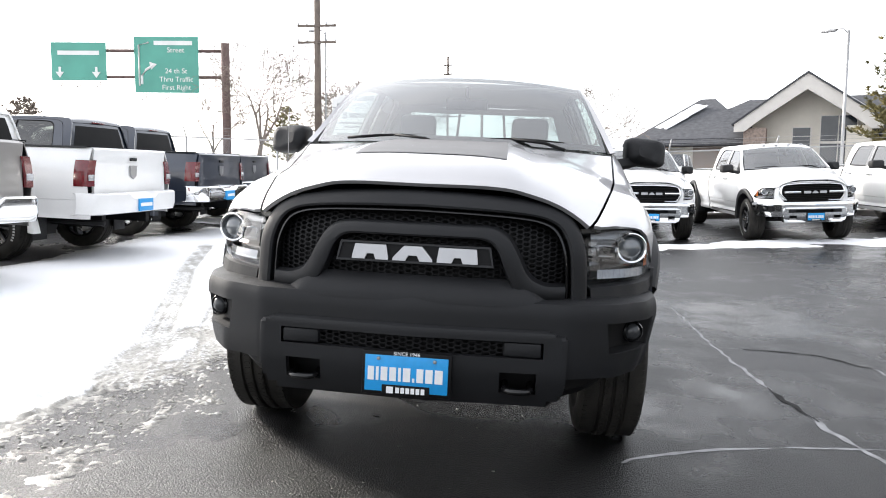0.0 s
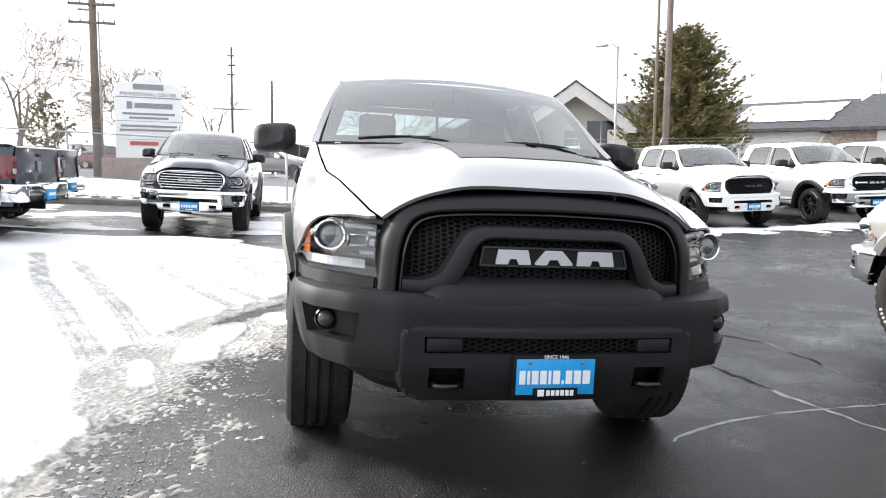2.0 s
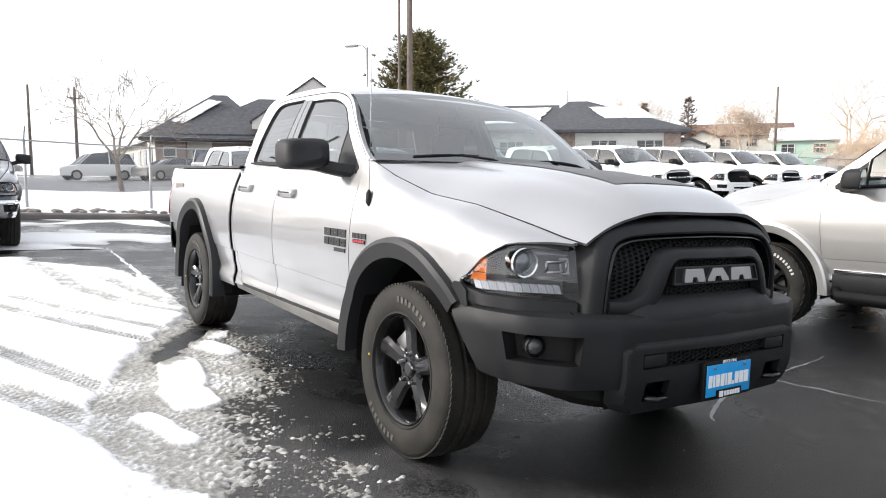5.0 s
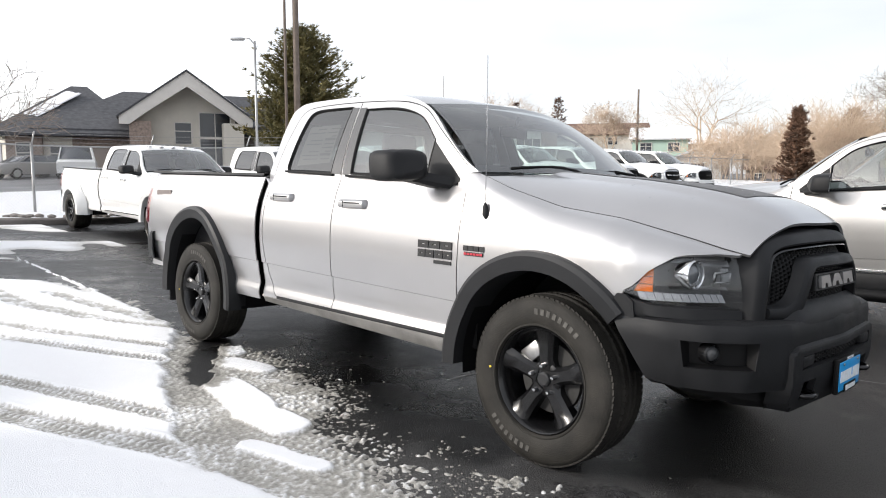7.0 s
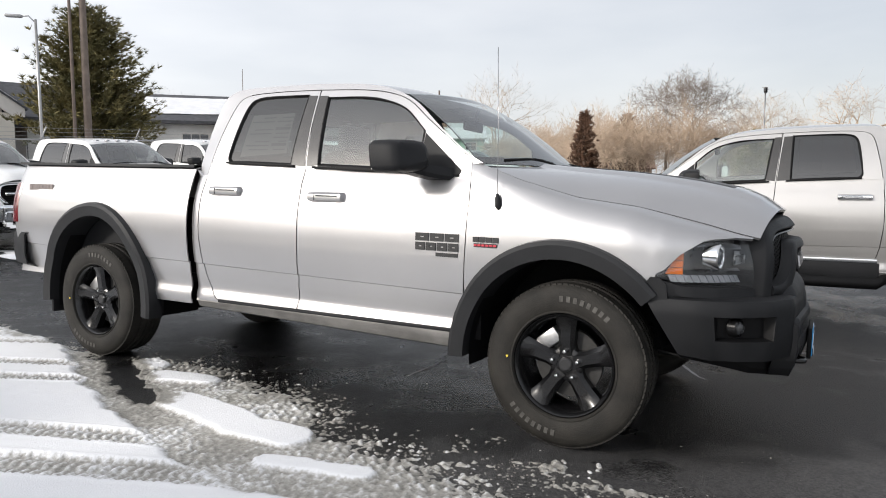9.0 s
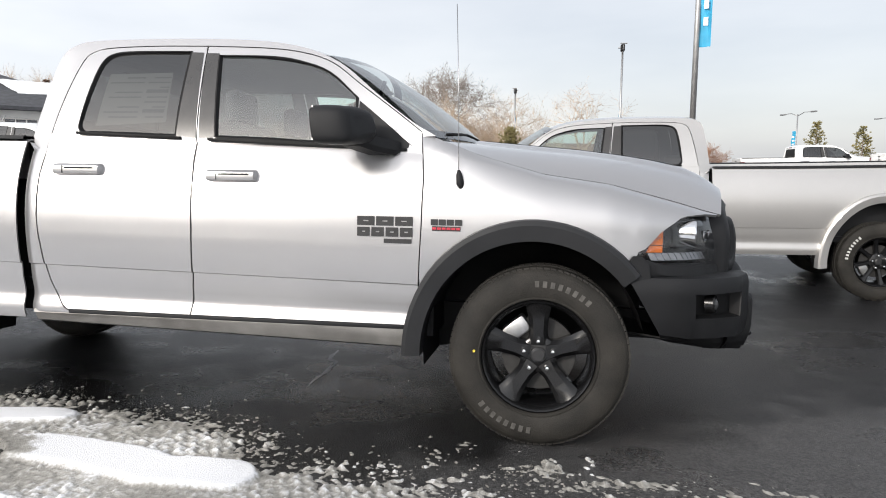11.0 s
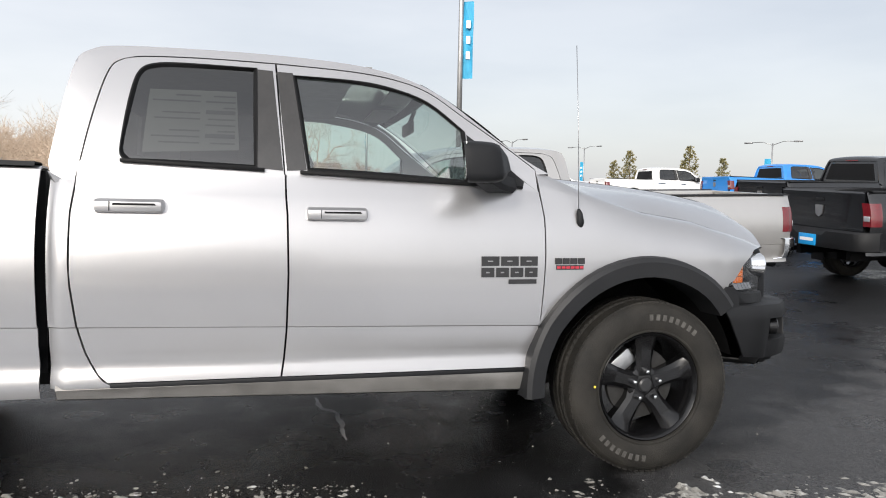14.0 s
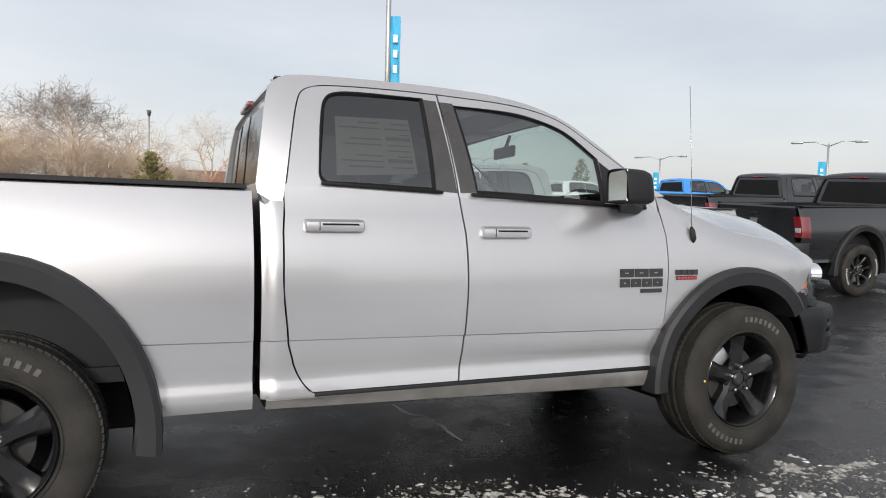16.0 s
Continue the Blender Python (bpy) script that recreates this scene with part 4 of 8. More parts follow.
        for x, ya, yb, za, zb in ((-0.835, 0.640, 0.790, 1.312, 1.372), (-0.900, 0.665, 0.815, 1.312, 1.378), (-0.960, 0.745, 0.860, 1.326, 1.392), (-1.030, 0.800, 0.905, 1.345, 1.41)):
            arm.append([(x, ya + 0.02, za), (x, ya, za + 0.02), (x, ya + 0.012, zb), (x, yb - 0.01, zb), (x, yb, zb - 0.02), (x, yb - 0.01, za)])
        grid(bm, arm, close=True)
        bmesh.ops.remove_doubles(bm, verts=bm.verts, dist=0.0005)
        bmesh.ops.recalc_face_normals(bm, faces=bm.faces)
        return bm
    mir = B(mirror_bm, "door_mirror", TRIM, "black plastic door mirror")
    for ob, s in zip(mir, (-1, 1)):
        bm = bmesh.new()
        box(bm, -0.108, 0.108, -0.002, 0.002, 1.357, 1.503, 0.0, Matrix.Translation((s * 1.075, 0.953, 0)) @ Matrix.Rotation(radians(s * 14), 4, "Z"))
        P("mirror_glass", bm, CHROME, "", ob)

    # wipers, interior
    for x0 in (-0.62, 0.02):
        bm = bmesh.new()
        pts = [(x0 + 0.56 * t, 0.36 + 0.17 * ((x0 + 0.56 * t) / 0.815) ** 2 + 0.025 + 0.02 * t, 1.432 + 0.012 * t + 0.015 * math.sin(3.1 * t)) for t in np.linspace(0, 1, 7)]
        tube(bm, pts, 0.008, 6)
        tube(bm, [(x0 + 0.56, 0.34, 1.40), (x0 + 0.45, 0.38, 1.437), pts[3]], 0.010, 6)
        P("wiper", bm, BLACK)
    for s in (-1, 1):
        bm = bmesh.new()
        box(bm, s * 0.40 - 0.27, s * 0.40 + 0.27, 1.15, 1.65, 0.85, 1.02, 0.05)
        box(bm, s * 0.40 - 0.26, s * 0.40 + 0.26, 1.55, 1.74, 0.98, 1.50, 0.06)
        box(bm, s * 0.40 - 0.13, s * 0.40 + 0.13, 1.62, 1.72, 1.50, 1.68, 0.04)
        P("front_seat", bm, CLOTH, "dark cloth front seat with headrest")
    bm = bmesh.new()
    box(bm, -0.70, 0.70, 2.0, 2.4, 0.85, 1.0, 0.05)
    box(bm, -0.70, 0.70, 2.36, 2.50, 0.95, 1.50, 0.05)
    P("rear_bench", bm, CLOTH)
    bm = bmesh.new()
    rows = [[(u * 0.78, y + 0.12 * u * u, z - 0.02 * abs(u) ** 4) for u in np.linspace(-1, 1, 15)] for y, z in ((0.40, 1.375), (0.60, 1.385), (0.82, 1.37), (0.90, 1.32), (0.90, 1.15), (0.86, 0.9))]
    grid(bm, rows)
    box(bm, -0.11, 0.11, 0.80, 1.5, 0.80, 1.08, 0.03)
    P("dashboard", bm, DASH, "grey plastic dashboard")
    bm = bmesh.new()
    c = Vector((0.40, 1.02, 1.25))
    m2 = Matrix.Translation(c) @ Matrix.Rotation(radians(-62), 4, "X")
    pts = [m2 @ Vector((0.19 * math.cos(2 * math.pi * k / 24), 0.19 * math.sin(2 * math.pi * k / 24), 0)) for k in range(25)]
    tube(bm, pts, 0.016, 8)
    box(bm, -0.17, 0.17, -0.025, 0.025, -0.02, 0.01, 0.01, m2)
    box(bm, -0.07, 0.07, -0.07, 0.07, -0.03, 0.015, 0.02, m2)
    tube(bm, [c, (0.40, 0.80, 1.10)], 0.03, 8)
    P("steering_wheel", bm, BLACK)
    bm = bmesh.new()
    box(bm, -0.13, 0.13, 0.985, 1.01, 1.66, 1.73, 0.012)
    tube(bm, [(0, 0.99, 1.72), (0, 0.96, 1.80)], 0.012, 6)
    P("rear_view_mirror", bm, BLACK)
    bm = bmesh.new()
    grid(bm, [[(u * (green_x(y, 1.84) - 0.03), y, 1.835 + 0.03 * (1 - u * u)) for u in np.linspace(-1, 1, 9)] for y in np.linspace(1.36, 2.42, 8)])
    P("headliner", thicken(bm, 0.01), LINER)
    for s in (-1, 1):
        bm = bmesh.new()
        box(bm, min(s * 0.12, s * 0.56), max(s * 0.12, s * 0.56), 1.04, 1.18, 1.800, 1.815, 0.005)
        P("sun_visor", bm, LINER)
    if cab_lights:
        for k in range(5):
            bm = bmesh.new()
            x = -0.50 + 0.25 * k
            box(bm, x - 0.035, x + 0.035, 1.10, 1.19, 1.885, 1.912, 0.008)
            P("cab_light", bm, LAMPWHITE, "pale cab marker light")

    if detail:
        for ob in made:
            for v in ob.data.vertices:
                if v.co.y > 4.13:
                    v.co.y = 4.13 + (v.co.y - 4.13) * 0.715
    for ob in made:
        if crew or bed:
            me = ob.data
            for v in me.vertices:
                v.co.y = warp_y(v.co.y, crew, bed)
    xw = 0.868
    ends = (0.0, 3.569 + crew + bed)
    for yy in ends:
        for s in (-1, 1):
            extra = 0.06 if dually else 0.0
            put_wheel(wheel, root, s * (xw - 0.056 + extra * (yy > 1)), yy, s, (-0.33 if yy < 1 else -0.42) if detail else 0.1 * s + yy)
            if dually and yy > 1:
                put_wheel(wheel, root, s * (xw + 0.10), yy, s, 0.3)
    if dually:
        def hip():
            bm = bmesh.new()
            outer = arch(3.569 + crew + bed, 0.66, 0.68, -6, 186, 24)
            inner = arch(3.569 + crew + bed, 0.46, 0.50, -6, 186, 24)
            rows = [[(-0.93, *o), (-1.06, o[0] * 0.8 + i[0] * 0.2, o[1] * 0.8 + i[1] * 0.2), (-1.13, (o[0] + i[0]) / 2, (o[1] + i[1]) / 2), (-1.13, *i), (-0.95, *i)] for o, i in zip(outer, inner)]
            grid(bm, rows)
            return thicken(bm, 0.006)
        both(hip, "wide_rear_wing", paint, root)
    return root

def build_front(root, P, B, paint, front, bumper, detail):
    """The nose: lamps, grille and bumper."""
    classic = front == "classic"
    # lamp: a dark bowl behind a clear cover that wraps round the corner
    def lamp_plan(t, back=0.0):
        x = ip(t, [0, 0.25, 0.5, 0.75, 1.0], [0.925, 0.885, 0.815, 0.725, 0.640])
        y = ip(t, [0, 0.25, 0.5, 0.75, 1.0], [-0.435, -0.56, -0.675, -0.755, -0.815])
        return x - back * 0.5, y + back
    z_top = lambda t: ip(t, [0, 0.12, 0.3, 0.6, 1.0], [0.905, 0.965, 1.045, 1.062, 1.050])
    z_bot = lambda t: ip(t, [0, 0.2, 1.0], [0.872, 0.845, 0.832])

    def cover():
        bm = bmesh.new()
        rows = []
        for k in range(21):
            t = k / 20
            x, y = lamp_plan(t)
            zb, zt = z_bot(t), z_top(t)
            rows.append([(-x + 0.012 * (2 * v - 1) ** 2, y + 0.05 * (v - 0.3) ** 2 + 0.02 * v, zb + (zt - zb) * v) for v in np.linspace(0, 1, 9)])
        grid(bm, rows)
        bmesh.ops.recalc_face_normals(bm, faces=bm.faces)
        return bm

    def bowl():
        bm = bmesh.new()
        rows = []
        for k in range(15):
            t = k / 14
            zb, zt = z_bot(t) - 0.004, z_top(t) + 0.004
            (x, y), (x2, y2) = lamp_plan(t, 0.004), lamp_plan(t, 0.075)
            rows.append([(-x + 0.02, y + 0.03, zb), (-x2, y2, zb + 0.02), (-x2, y2 + 0.02, (zb + zt) / 2), (-x2, y2 + 0.03, zt - 0.01), (-x + 0.02, y + 0.055, zt)])
        grid(bm, rows)
        bmesh.ops.recalc_face_normals(bm, faces=bm.faces)
        return bm
    hl = B(bowl, "headlight", HOUSING, "headlight with projector and amber reflector")
    for ob, s in zip(hl, (-1, 1)):
        bm = cover()
        ob2 = P("lens", flip(bm) if s > 0 else bm, LENS, "clear headlight cover", ob)
        ob2.visible_shadow = False
        px, py, pz = 0.800, -0.668, 0.978
        mm = Matrix.Translation((s * px, py, pz)) @ Matrix.Rotation(radians(-90 - s * 0), 4, "Z") @ Matrix.Rotation(radians(s * 8), 4, "Z")
        bm = bmesh.new()
        lathe(bm, [(0.050, -0.055), (0.056, -0.02), (0.060, 0.0), (0.061, 0.010), (0.057, 0.016), (0.051, 0.013), (0.046, -0.012)], 32)
        bmesh.ops.transform(bm, matrix=mm, verts=bm.verts)
        P("projector_ring", bm, CHROME, "", ob)
        bm = bmesh.new()
        lathe(bm, [(0.047, -0.012), (0.042, 0.002), (0.030, 0.012), (0.012, 0.017), (0.0, 0.018)], 28)
        bmesh.ops.transform(bm, matrix=mm, verts=bm.verts)
        P("projector_lens", bm, mat_lens, "", ob)
        bm = bmesh.new()
        for t0, t1, z0, z1 in ((0.40, 0.60, 1.020, 1.044), (0.62, 0.93, 1.010, 1.034), (0.40, 0.93, 0.908, 0.922), (0.86, 0.95, 0.935, 1.000)):
            (xa, ya), (xb, yb) = lamp_plan(t0, 0.05), lamp_plan(t1, 0.05)
            vs = [bm.verts.new(q) for q in ((s * xa, ya, z0), (s * xb, yb, z0), (s * xb, yb + 0.012, z1), (s * xa, ya + 0.012, z1))]
            bm.faces.new(vs)
        bmesh.ops.solidify(bm, geom=list(bm.faces), thickness=0.005)
        P("reflector_trim", bm, SMOKED, "", ob)
        bm = bmesh.new()
        for zz in (0.945, 0.985):
            tube(bm, [(s * 0.735, -0.730, zz), (s * 0.665, -0.765, zz + 0.003)], 0.006, 6)
        tube(bm, [(s * 0.735, -0.730, 0.945), (s * 0.735, -0.730, 0.985)], 0.006, 6)
        tube(bm, [(s * 0.665, -0.765, 0.948), (s * 0.665, -0.765, 0.988)], 0.006, 6)
        P("lamp_bezel", bm, SMOKED, "", ob)
        bm = bmesh.new()
        n = 11
        for k in range(n):
            t0, t1 = 0.15 + 0.72 * k / n, 0.15 + 0.72 * (k + 0.97) / n
            a, b = lamp_plan(t0, 0.028), lamp_plan(t1, 0.028)
            vs = [bm.verts.new(q) for q in ((s * a[0], a[1], 0.860), (s * b[0], b[1], 0.858), (s * b[0], b[1] + 0.018, 0.890), (s * a[0], a[1] + 0.018, 0.894))]
            bm.faces.new(vs)
        bmesh.ops.solidify(bm, geom=list(bm.faces), thickness=0.01)
        P("light_strip", bm, LAMPWHITE, "white daytime light strip", ob)
        bm = bmesh.new()
        a, b = lamp_plan(0.09, 0.022), lamp_plan(0.24, 0.024)
        for i in range(3):
            z0 = 0.895 + 0.033 * i
            o = 0.018 * i
            vs = [bm.verts.new(q) for q in ((s * (a[0] - o * 0.3), a[1] - o, z0), (s * b[0], b[1], z0), (s * b[0], b[1], z0 + 0.030), (s * (a[0] - o * 0.3 - 0.004), a[1] - o - 0.014, z0 + 0.030))]
            bm.faces.new(vs)
        bmesh.ops.solidify(bm, geom=list(bm.faces), thickness=0.006)
        P("amber_reflector", bm, AMBER, "amber side reflector", ob)

    # trim under the lamps
    def under():
        bm = bmesh.new()
        rows = []
        for k in range(17):
            t = k / 16
            x, y = lamp_plan(t)
            zb = z_bot(t)
            rows.append([(-x + 0.01, y + 0.03, zb + 0.004), (-x - 0.002, y, zb - 0.004), (-x - 0.006, y - 0.006, zb - 0.05), (-x + 0.01, y + 0.02, 0.765)])
        grid(bm, rows)
        return thicken(bm, 0.006)
    B(under, "lamp_surround", TRIM if classic else paint)

    if classic:
        B(lambda: prism(bmesh.new(), [(-0.400, 0.880), (-0.352, 0.815), (-0.392, 0.776), (-0.480, 0.776), (-0.470, 0.850), (-0.440, 0.878)], lambda a, b: (-0.925 + max(0.0, -0.42 - a) * 0.25, a, b), 0.0, 0.016, (-1, 0, 0)), "flare_tip", TRIM)
    place = lambda a, b: (a, nose_y(a, b), b)
    outer = mirrored(smooth_line([(-0.638, 0.775), (-0.632, 0.87), (-0.620, 0.985), (-0.580, 1.075), (-0.505, 1.128), (-0.385, 1.154), (-0.20, 1.168), (0, 1.174)], 5))
    inner = mirrored(smooth_line([(-0.560, 0.790), (-0.556, 0.87), (-0.545, 0.97), (-0.512, 1.045), (-0.455, 1.078), (-0.36, 1.092), (-0.20, 1.100), (0, 1.104)], 5))
    mesh_place = lambda a, b: (a, nose_y(a, b) + 0.035, b)
    in_out = lambda a, b: (abs(a) < 0.545 and 0.78 < b < 1.085 and not (abs(a) > 0.49 and b > 1.03))
    if classic:
        bm = bmesh.new()
        band(bm, outer, inner, place, 0.06, 0.034, 0.15)
        g = P("grille_surround", bm, TRIM, "wide matt black grille surround")
        bm = bmesh.new()
        band(bm, inner, [(a * 0.975, b - 0.012) for a, b in inner], place, 0.06, 0.012)
        P("grille_inner_lip", bm, RIM, "", g)
        ho = mirrored(smooth_line([(-0.545, 0.845), (-0.47, 0.850), (-0.415, 0.885), (-0.375, 0.960), (-0.335, 1.020), (-0.275, 1.050), (-0.15, 1.054), (0, 1.055)], 5))
        hi = mirrored(smooth_line([(-0.545, 0.785), (-0.44, 0.785), (-0.365, 0.810), (-0.320, 0.885), (-0.290, 0.960), (-0.245, 0.996), (-0.15, 1.000), (0, 1.000)], 5))
        bm = bmesh.new()
        band(bm, ho, hi, place, 0.03, 0.024)
        P("grille_crossbar", bm, TRIM, "", g)
        bm = bmesh.new()
        honeycomb(bm, lambda a, b: in_out(a, b), mesh_place, 0.0165, 0.0022, 0.008)
        mesh = P("grille_mesh", bm, BLACK, "black honeycomb mesh", g)
        mesh["kind"] = "stuff"
        bm = bmesh.new()
        grid(bm, [[(a, nose_y(a, b) + 0.075, b) for a in np.linspace(-0.60, 0.60, 21)] for b in np.linspace(0.76, 1.12, 7)])
        P("grille_back", bm, BLACK, "", g)
        rect = [(-0.285, 0.905), (0.285, 0.905), (0.272, 0.978), (-0.272, 0.978)]
        flat = lambda dy: (lambda a, b: (a, -0.972 + dy + (b - 0.94) * 0.15, b))
        bm = bmesh.new()
        prism(bm, rect, flat(0.0), 0.0, 0.03, (0, 1, 0))
        P("emblem_panel", bm, BLACK, "", g)
        bm = bmesh.new()
        o2, i2 = outline(rect, 0.04), [(a * 0.975, 0.9415 + (b - 0.9415) * 0.80) for a, b in outline(rect, 0.04)]
        grid(bm, [[flat(d)(a, b) for a, b in l] for d, l in ((0.004, o2), (-0.007, o2), (-0.007, i2), (0.004, i2))], close=True)
        bmesh.ops.recalc_face_normals(bm, faces=bm.faces)
        P("emblem_rim", bm, FLARE, "", g)
        # the emblem as three plain silver shapes
        for x0, x1, sl in ((-0.226, -0.094, 0.010), (-0.078, 0.066, 0.040), (0.082, 0.228, 0.006)):
            bm = bmesh.new()
            lay = flat(0.001)
            xm, nw = (x0 + x1) / 2, 0.020 if sl < 0.02 else 0.026
            prism(bm, [(x0, 0.914), (xm - nw, 0.914), (xm - nw * 0.6, 0.934), (xm + nw * 0.6, 0.934), (xm + nw, 0.914), (x1, 0.914), (x1, 0.923), (x1 - sl * 0.8, 0.960), (x1 - sl, 0.968), (x0 + sl, 0.968), (x0 + sl * 0.8, 0.960), (x0, 0.923)], lay, 0.0, 0.014, (0, -1, 0))
            P("emblem_shape", bm, SATIN, "satin silver emblem block", g)
    else:
        # big-truck grille: a bright frame, dark mesh, two cross bars
        top = [(-0.50, 0.80), (-0.585, 0.92), (-0.575, 1.05), (-0.50, 1.12), (-0.25, 1.14), (0, 1.145)]
        ou = mirrored(smooth_line(top, 4))
        inn = [(a * 0.93, 0.965 + (b - 0.965) * 0.84) for a, b in ou]
        gm = CHROME if front == "dt" else (BLACK if front == "hd_black" else CHROME)
        bm = bmesh.new()
        band(bm, ou + ou[:1], inn + inn[:1], place, 0.05, 0.02)
        g = P("grille_surround", bm, gm, "bright grille frame" if gm is CHROME else "black grille frame")
        bm = bmesh.new()
        grid(bm, [[(a, nose_y(a, b) + 0.045, b) for a in np.linspace(-0.60, 0.60, 15)] for b in np.linspace(0.79, 1.13, 5)])
        P("grille_back", bm, BLACK, "", g)
        n = 7 if front == "dt" else 9
        bm = bmesh.new()
        for k in range(n):
            z = 0.835 + 0.27 * k / (n - 1)
            w = ip(z, [0.80, 0.92, 1.05, 1.12], [0.46, 0.54, 0.53, 0.45])
            grid(bm, [[(u * w, nose_y(u * w, z) + d, z + dz) for u in np.linspace(-1, 1, 15)] for d, dz in ((0.03, -0.007), (0.0, -0.007), (0.0, 0.007), (0.03, 0.007))])
        P("grille_bar", bm, CHROME if front == "dt" else BLACK, "", g)
        for x0, x1, sl in ((-0.20, -0.08, 0.0), (-0.06, 0.06, 0.04), (0.08, 0.20, 0.0)):
            bm = bmesh.new()
            prism(bm, [(x0, 0.945), (x1, 0.945), (x1 - sl, 0.99), (x0 + sl, 0.99)], lambda a, b: (a, nose_y(a, b) - 0.018, b), 0.0, 0.012, (0, -1, 0))
            P("emblem_shape", bm, SATIN if front != "hd_black" else BADGE, "", g)
        if front == "hd":
            for s in (-1, 1):
                bm = bmesh.new()
                box(bm, min(s * 0.25, s * 0.53), max(s * 0.25, s * 0.53), -0.99, -0.94, 0.945, 0.99, 0.008)
                P("grille_crossbar", bm, CHROME, "", g)
        # painted panel round the grille
        bm = bmesh.new()
        of = mirrored(smooth_line([(-0.66, 0.775), (-0.655, 0.9), (-0.635, 1.03), (-0.58, 1.095), (-0.48, 1.14), (-0.25, 1.165), (0, 1.170)], 4))
        nn = len(of)
        inn2 = [ou[min(len(ou) - 1, int(k * (len(ou) - 1) / (nn - 1)))] for k in range(nn)]
        band(bm, of, inn2, place, 0.05, 0.006)
        P("nose_panel", bm, paint)

    # bumper: a moulded beam with a pocket at each corner and an opening behind the centre piece
    bmat = bumper or (TRIM if classic else CHROME)
    F0, F1, FZ0, FZ1 = 0.655, 0.895, 0.603, 0.716
    fog_s = lambda q, z: q + (FZ1 - z) * 0.12

    def skin(q, z, back=0.0):
        """A point of the bumper's face at q along its plan; the ends rake back, the foot tucks under."""
        x, y = bumper_plan(q)
        a = abs(q)
        nx, ny = bumper_plan(min(1.0, a + 0.02))[0] - bumper_plan(a - 0.02)[0], bumper_plan(min(1.0, a + 0.02))[1] - bumper_plan(a - 0.02)[1]
        l = math.hypot(nx, ny)
        k = max(0.0, (a - 0.88) / 0.12)
        tuck = 0.010 * max(0.0, (0.60 - z) / 0.09) ** 2 + 0.012 * max(0.0, (z - 0.735) / 0.05) ** 2
        d = back + tuck
        x = math.copysign(abs(x) - 0.045 * max(0.0, min(1.0, (a - 0.72) / 0.2)) * max(0.0, (0.72 - z) / 0.20), q)
        return (math.copysign(abs(x) - d * abs(ny) / l, q), y + d * nx / l + k * (0.04 - 0.59 * (0.77 - z)), z)
    sl = sorted(set(list(np.linspace(0, 0.44, 9)) + list(np.linspace(0.44, F0, 8)) + list(np.linspace(F0, F1, 9)) + list(np.linspace(F1, 1, 7))))
    sl = [-q for q in reversed(sl) if q > 0] + sl
    zl = [0.512, 0.525, 0.545, 0.57, FZ0, 0.63, 0.66, 0.69, FZ1, 0.735, 0.755, 0.772, 0.784]
    bm = bmesh.new()
    V = {}
    for i, q in enumerate(sl):
        for k, z in enumerate(zl):
            a = abs(q)
            zz = z if z > 0.60 else z + max(0.0, a - 0.93) * 0.25
            q2 = math.copysign(a + (FZ1 - z) * 0.14 * max(0.0, 1 - abs(a - F0) / 0.1) if z <= FZ1 else a, q) if a > 0.5 else q
            V[i, k] = bm.verts.new(skin(q2, zz))
        zt = 0.790
        x, y, _ = skin(q, 0.784, 0.02)
        V[i, len(zl)] = bm.verts.new((x, y, zt))
        x, y, _ = skin(q, 0.784, 0.14)
        V[i, len(zl) + 1] = bm.verts.new((x, y, zt + 0.004))
        x, y, _ = skin(q, 0.512, 0.03)
        V[i, -1] = bm.verts.new((x, y, 0.507))
        x, y, _ = skin(q, 0.512, 0.12)
        V[i, -2] = bm.verts.new((x, y, 0.515))
    for i in range(len(sl) - 1):
        a = abs(sl[i] + sl[i + 1]) / 2
        for k in range(-2 if a < 0.88 else -1, len(zl) + 1):
            if F0 < a < F1 and 0 <= k < len(zl) - 1 and FZ0 - 0.001 < zl[k] < FZ1 - 0.001:
                continue
            if a < 0.44 and k <= 6:
                continue
            bm.faces.new((V[i, k], V[i + 1, k], V[i + 1, k + 1], V[i, k + 1]))
    bmesh.ops.delete(bm, geom=[v for v in bm.verts if not v.link_faces], context="VERTS")
    bmesh.ops.recalc_face_normals(bm, faces=bm.faces)
    bp = P("front_bumper", thicken(bm, 0.012), bmat, "matt black moulded front bumper" if classic else "front bumper", sharp=0.7)

    if classic:
        # rounded step between grille and bumper
        bm = bmesh.new()
        rows = []
        for u in np.linspace(-1, 1, 33):
            row = []
            for v in np.linspace(0, 1, 7):
                x = u * (0.50 - 0.065 * v)
                side_in = 0.060 * max(0.0, (abs(u) - 0.86) / 0.14) ** 2
                row.append((x, -1.010 + 0.034 * u * u + 0.058 * v * v + side_in, 0.768 + 0.092 * v - 0.012 * max(0.0, (abs(u) - 0.8) / 0.2) ** 2 * v))
            rows.append(row)
        grid(bm, rows)
        P("bumper_step", thicken(bm, 0.006), TRIM, "", bp)

    if classic:
        bm = bmesh.new()
        rows = []
        for u in np.linspace(-1, 1, 25):
            a = abs(u)
            x = math.copysign(ip(a, [0, 0.6, 0.8, 1.0], [0, 0.52, 0.68, 0.83]), u)
            y = ip(a, [0, 0.6, 0.8, 1.0], [-0.93, -0.90, -0.80, -0.60])
            zb = ip(a, [0, 0.6, 0.75, 1.0], [0.405, 0.405, 0.425, 0.495])
            rows.append([(x, y, 0.56), (x, y, zb + 0.03), (x * 0.985, y + 0.02, zb), (x * 0.9, y + 0.20, zb + 0.01), (x * 0.86, y + 0.30, zb + 0.09)])
        grid(bm, rows)
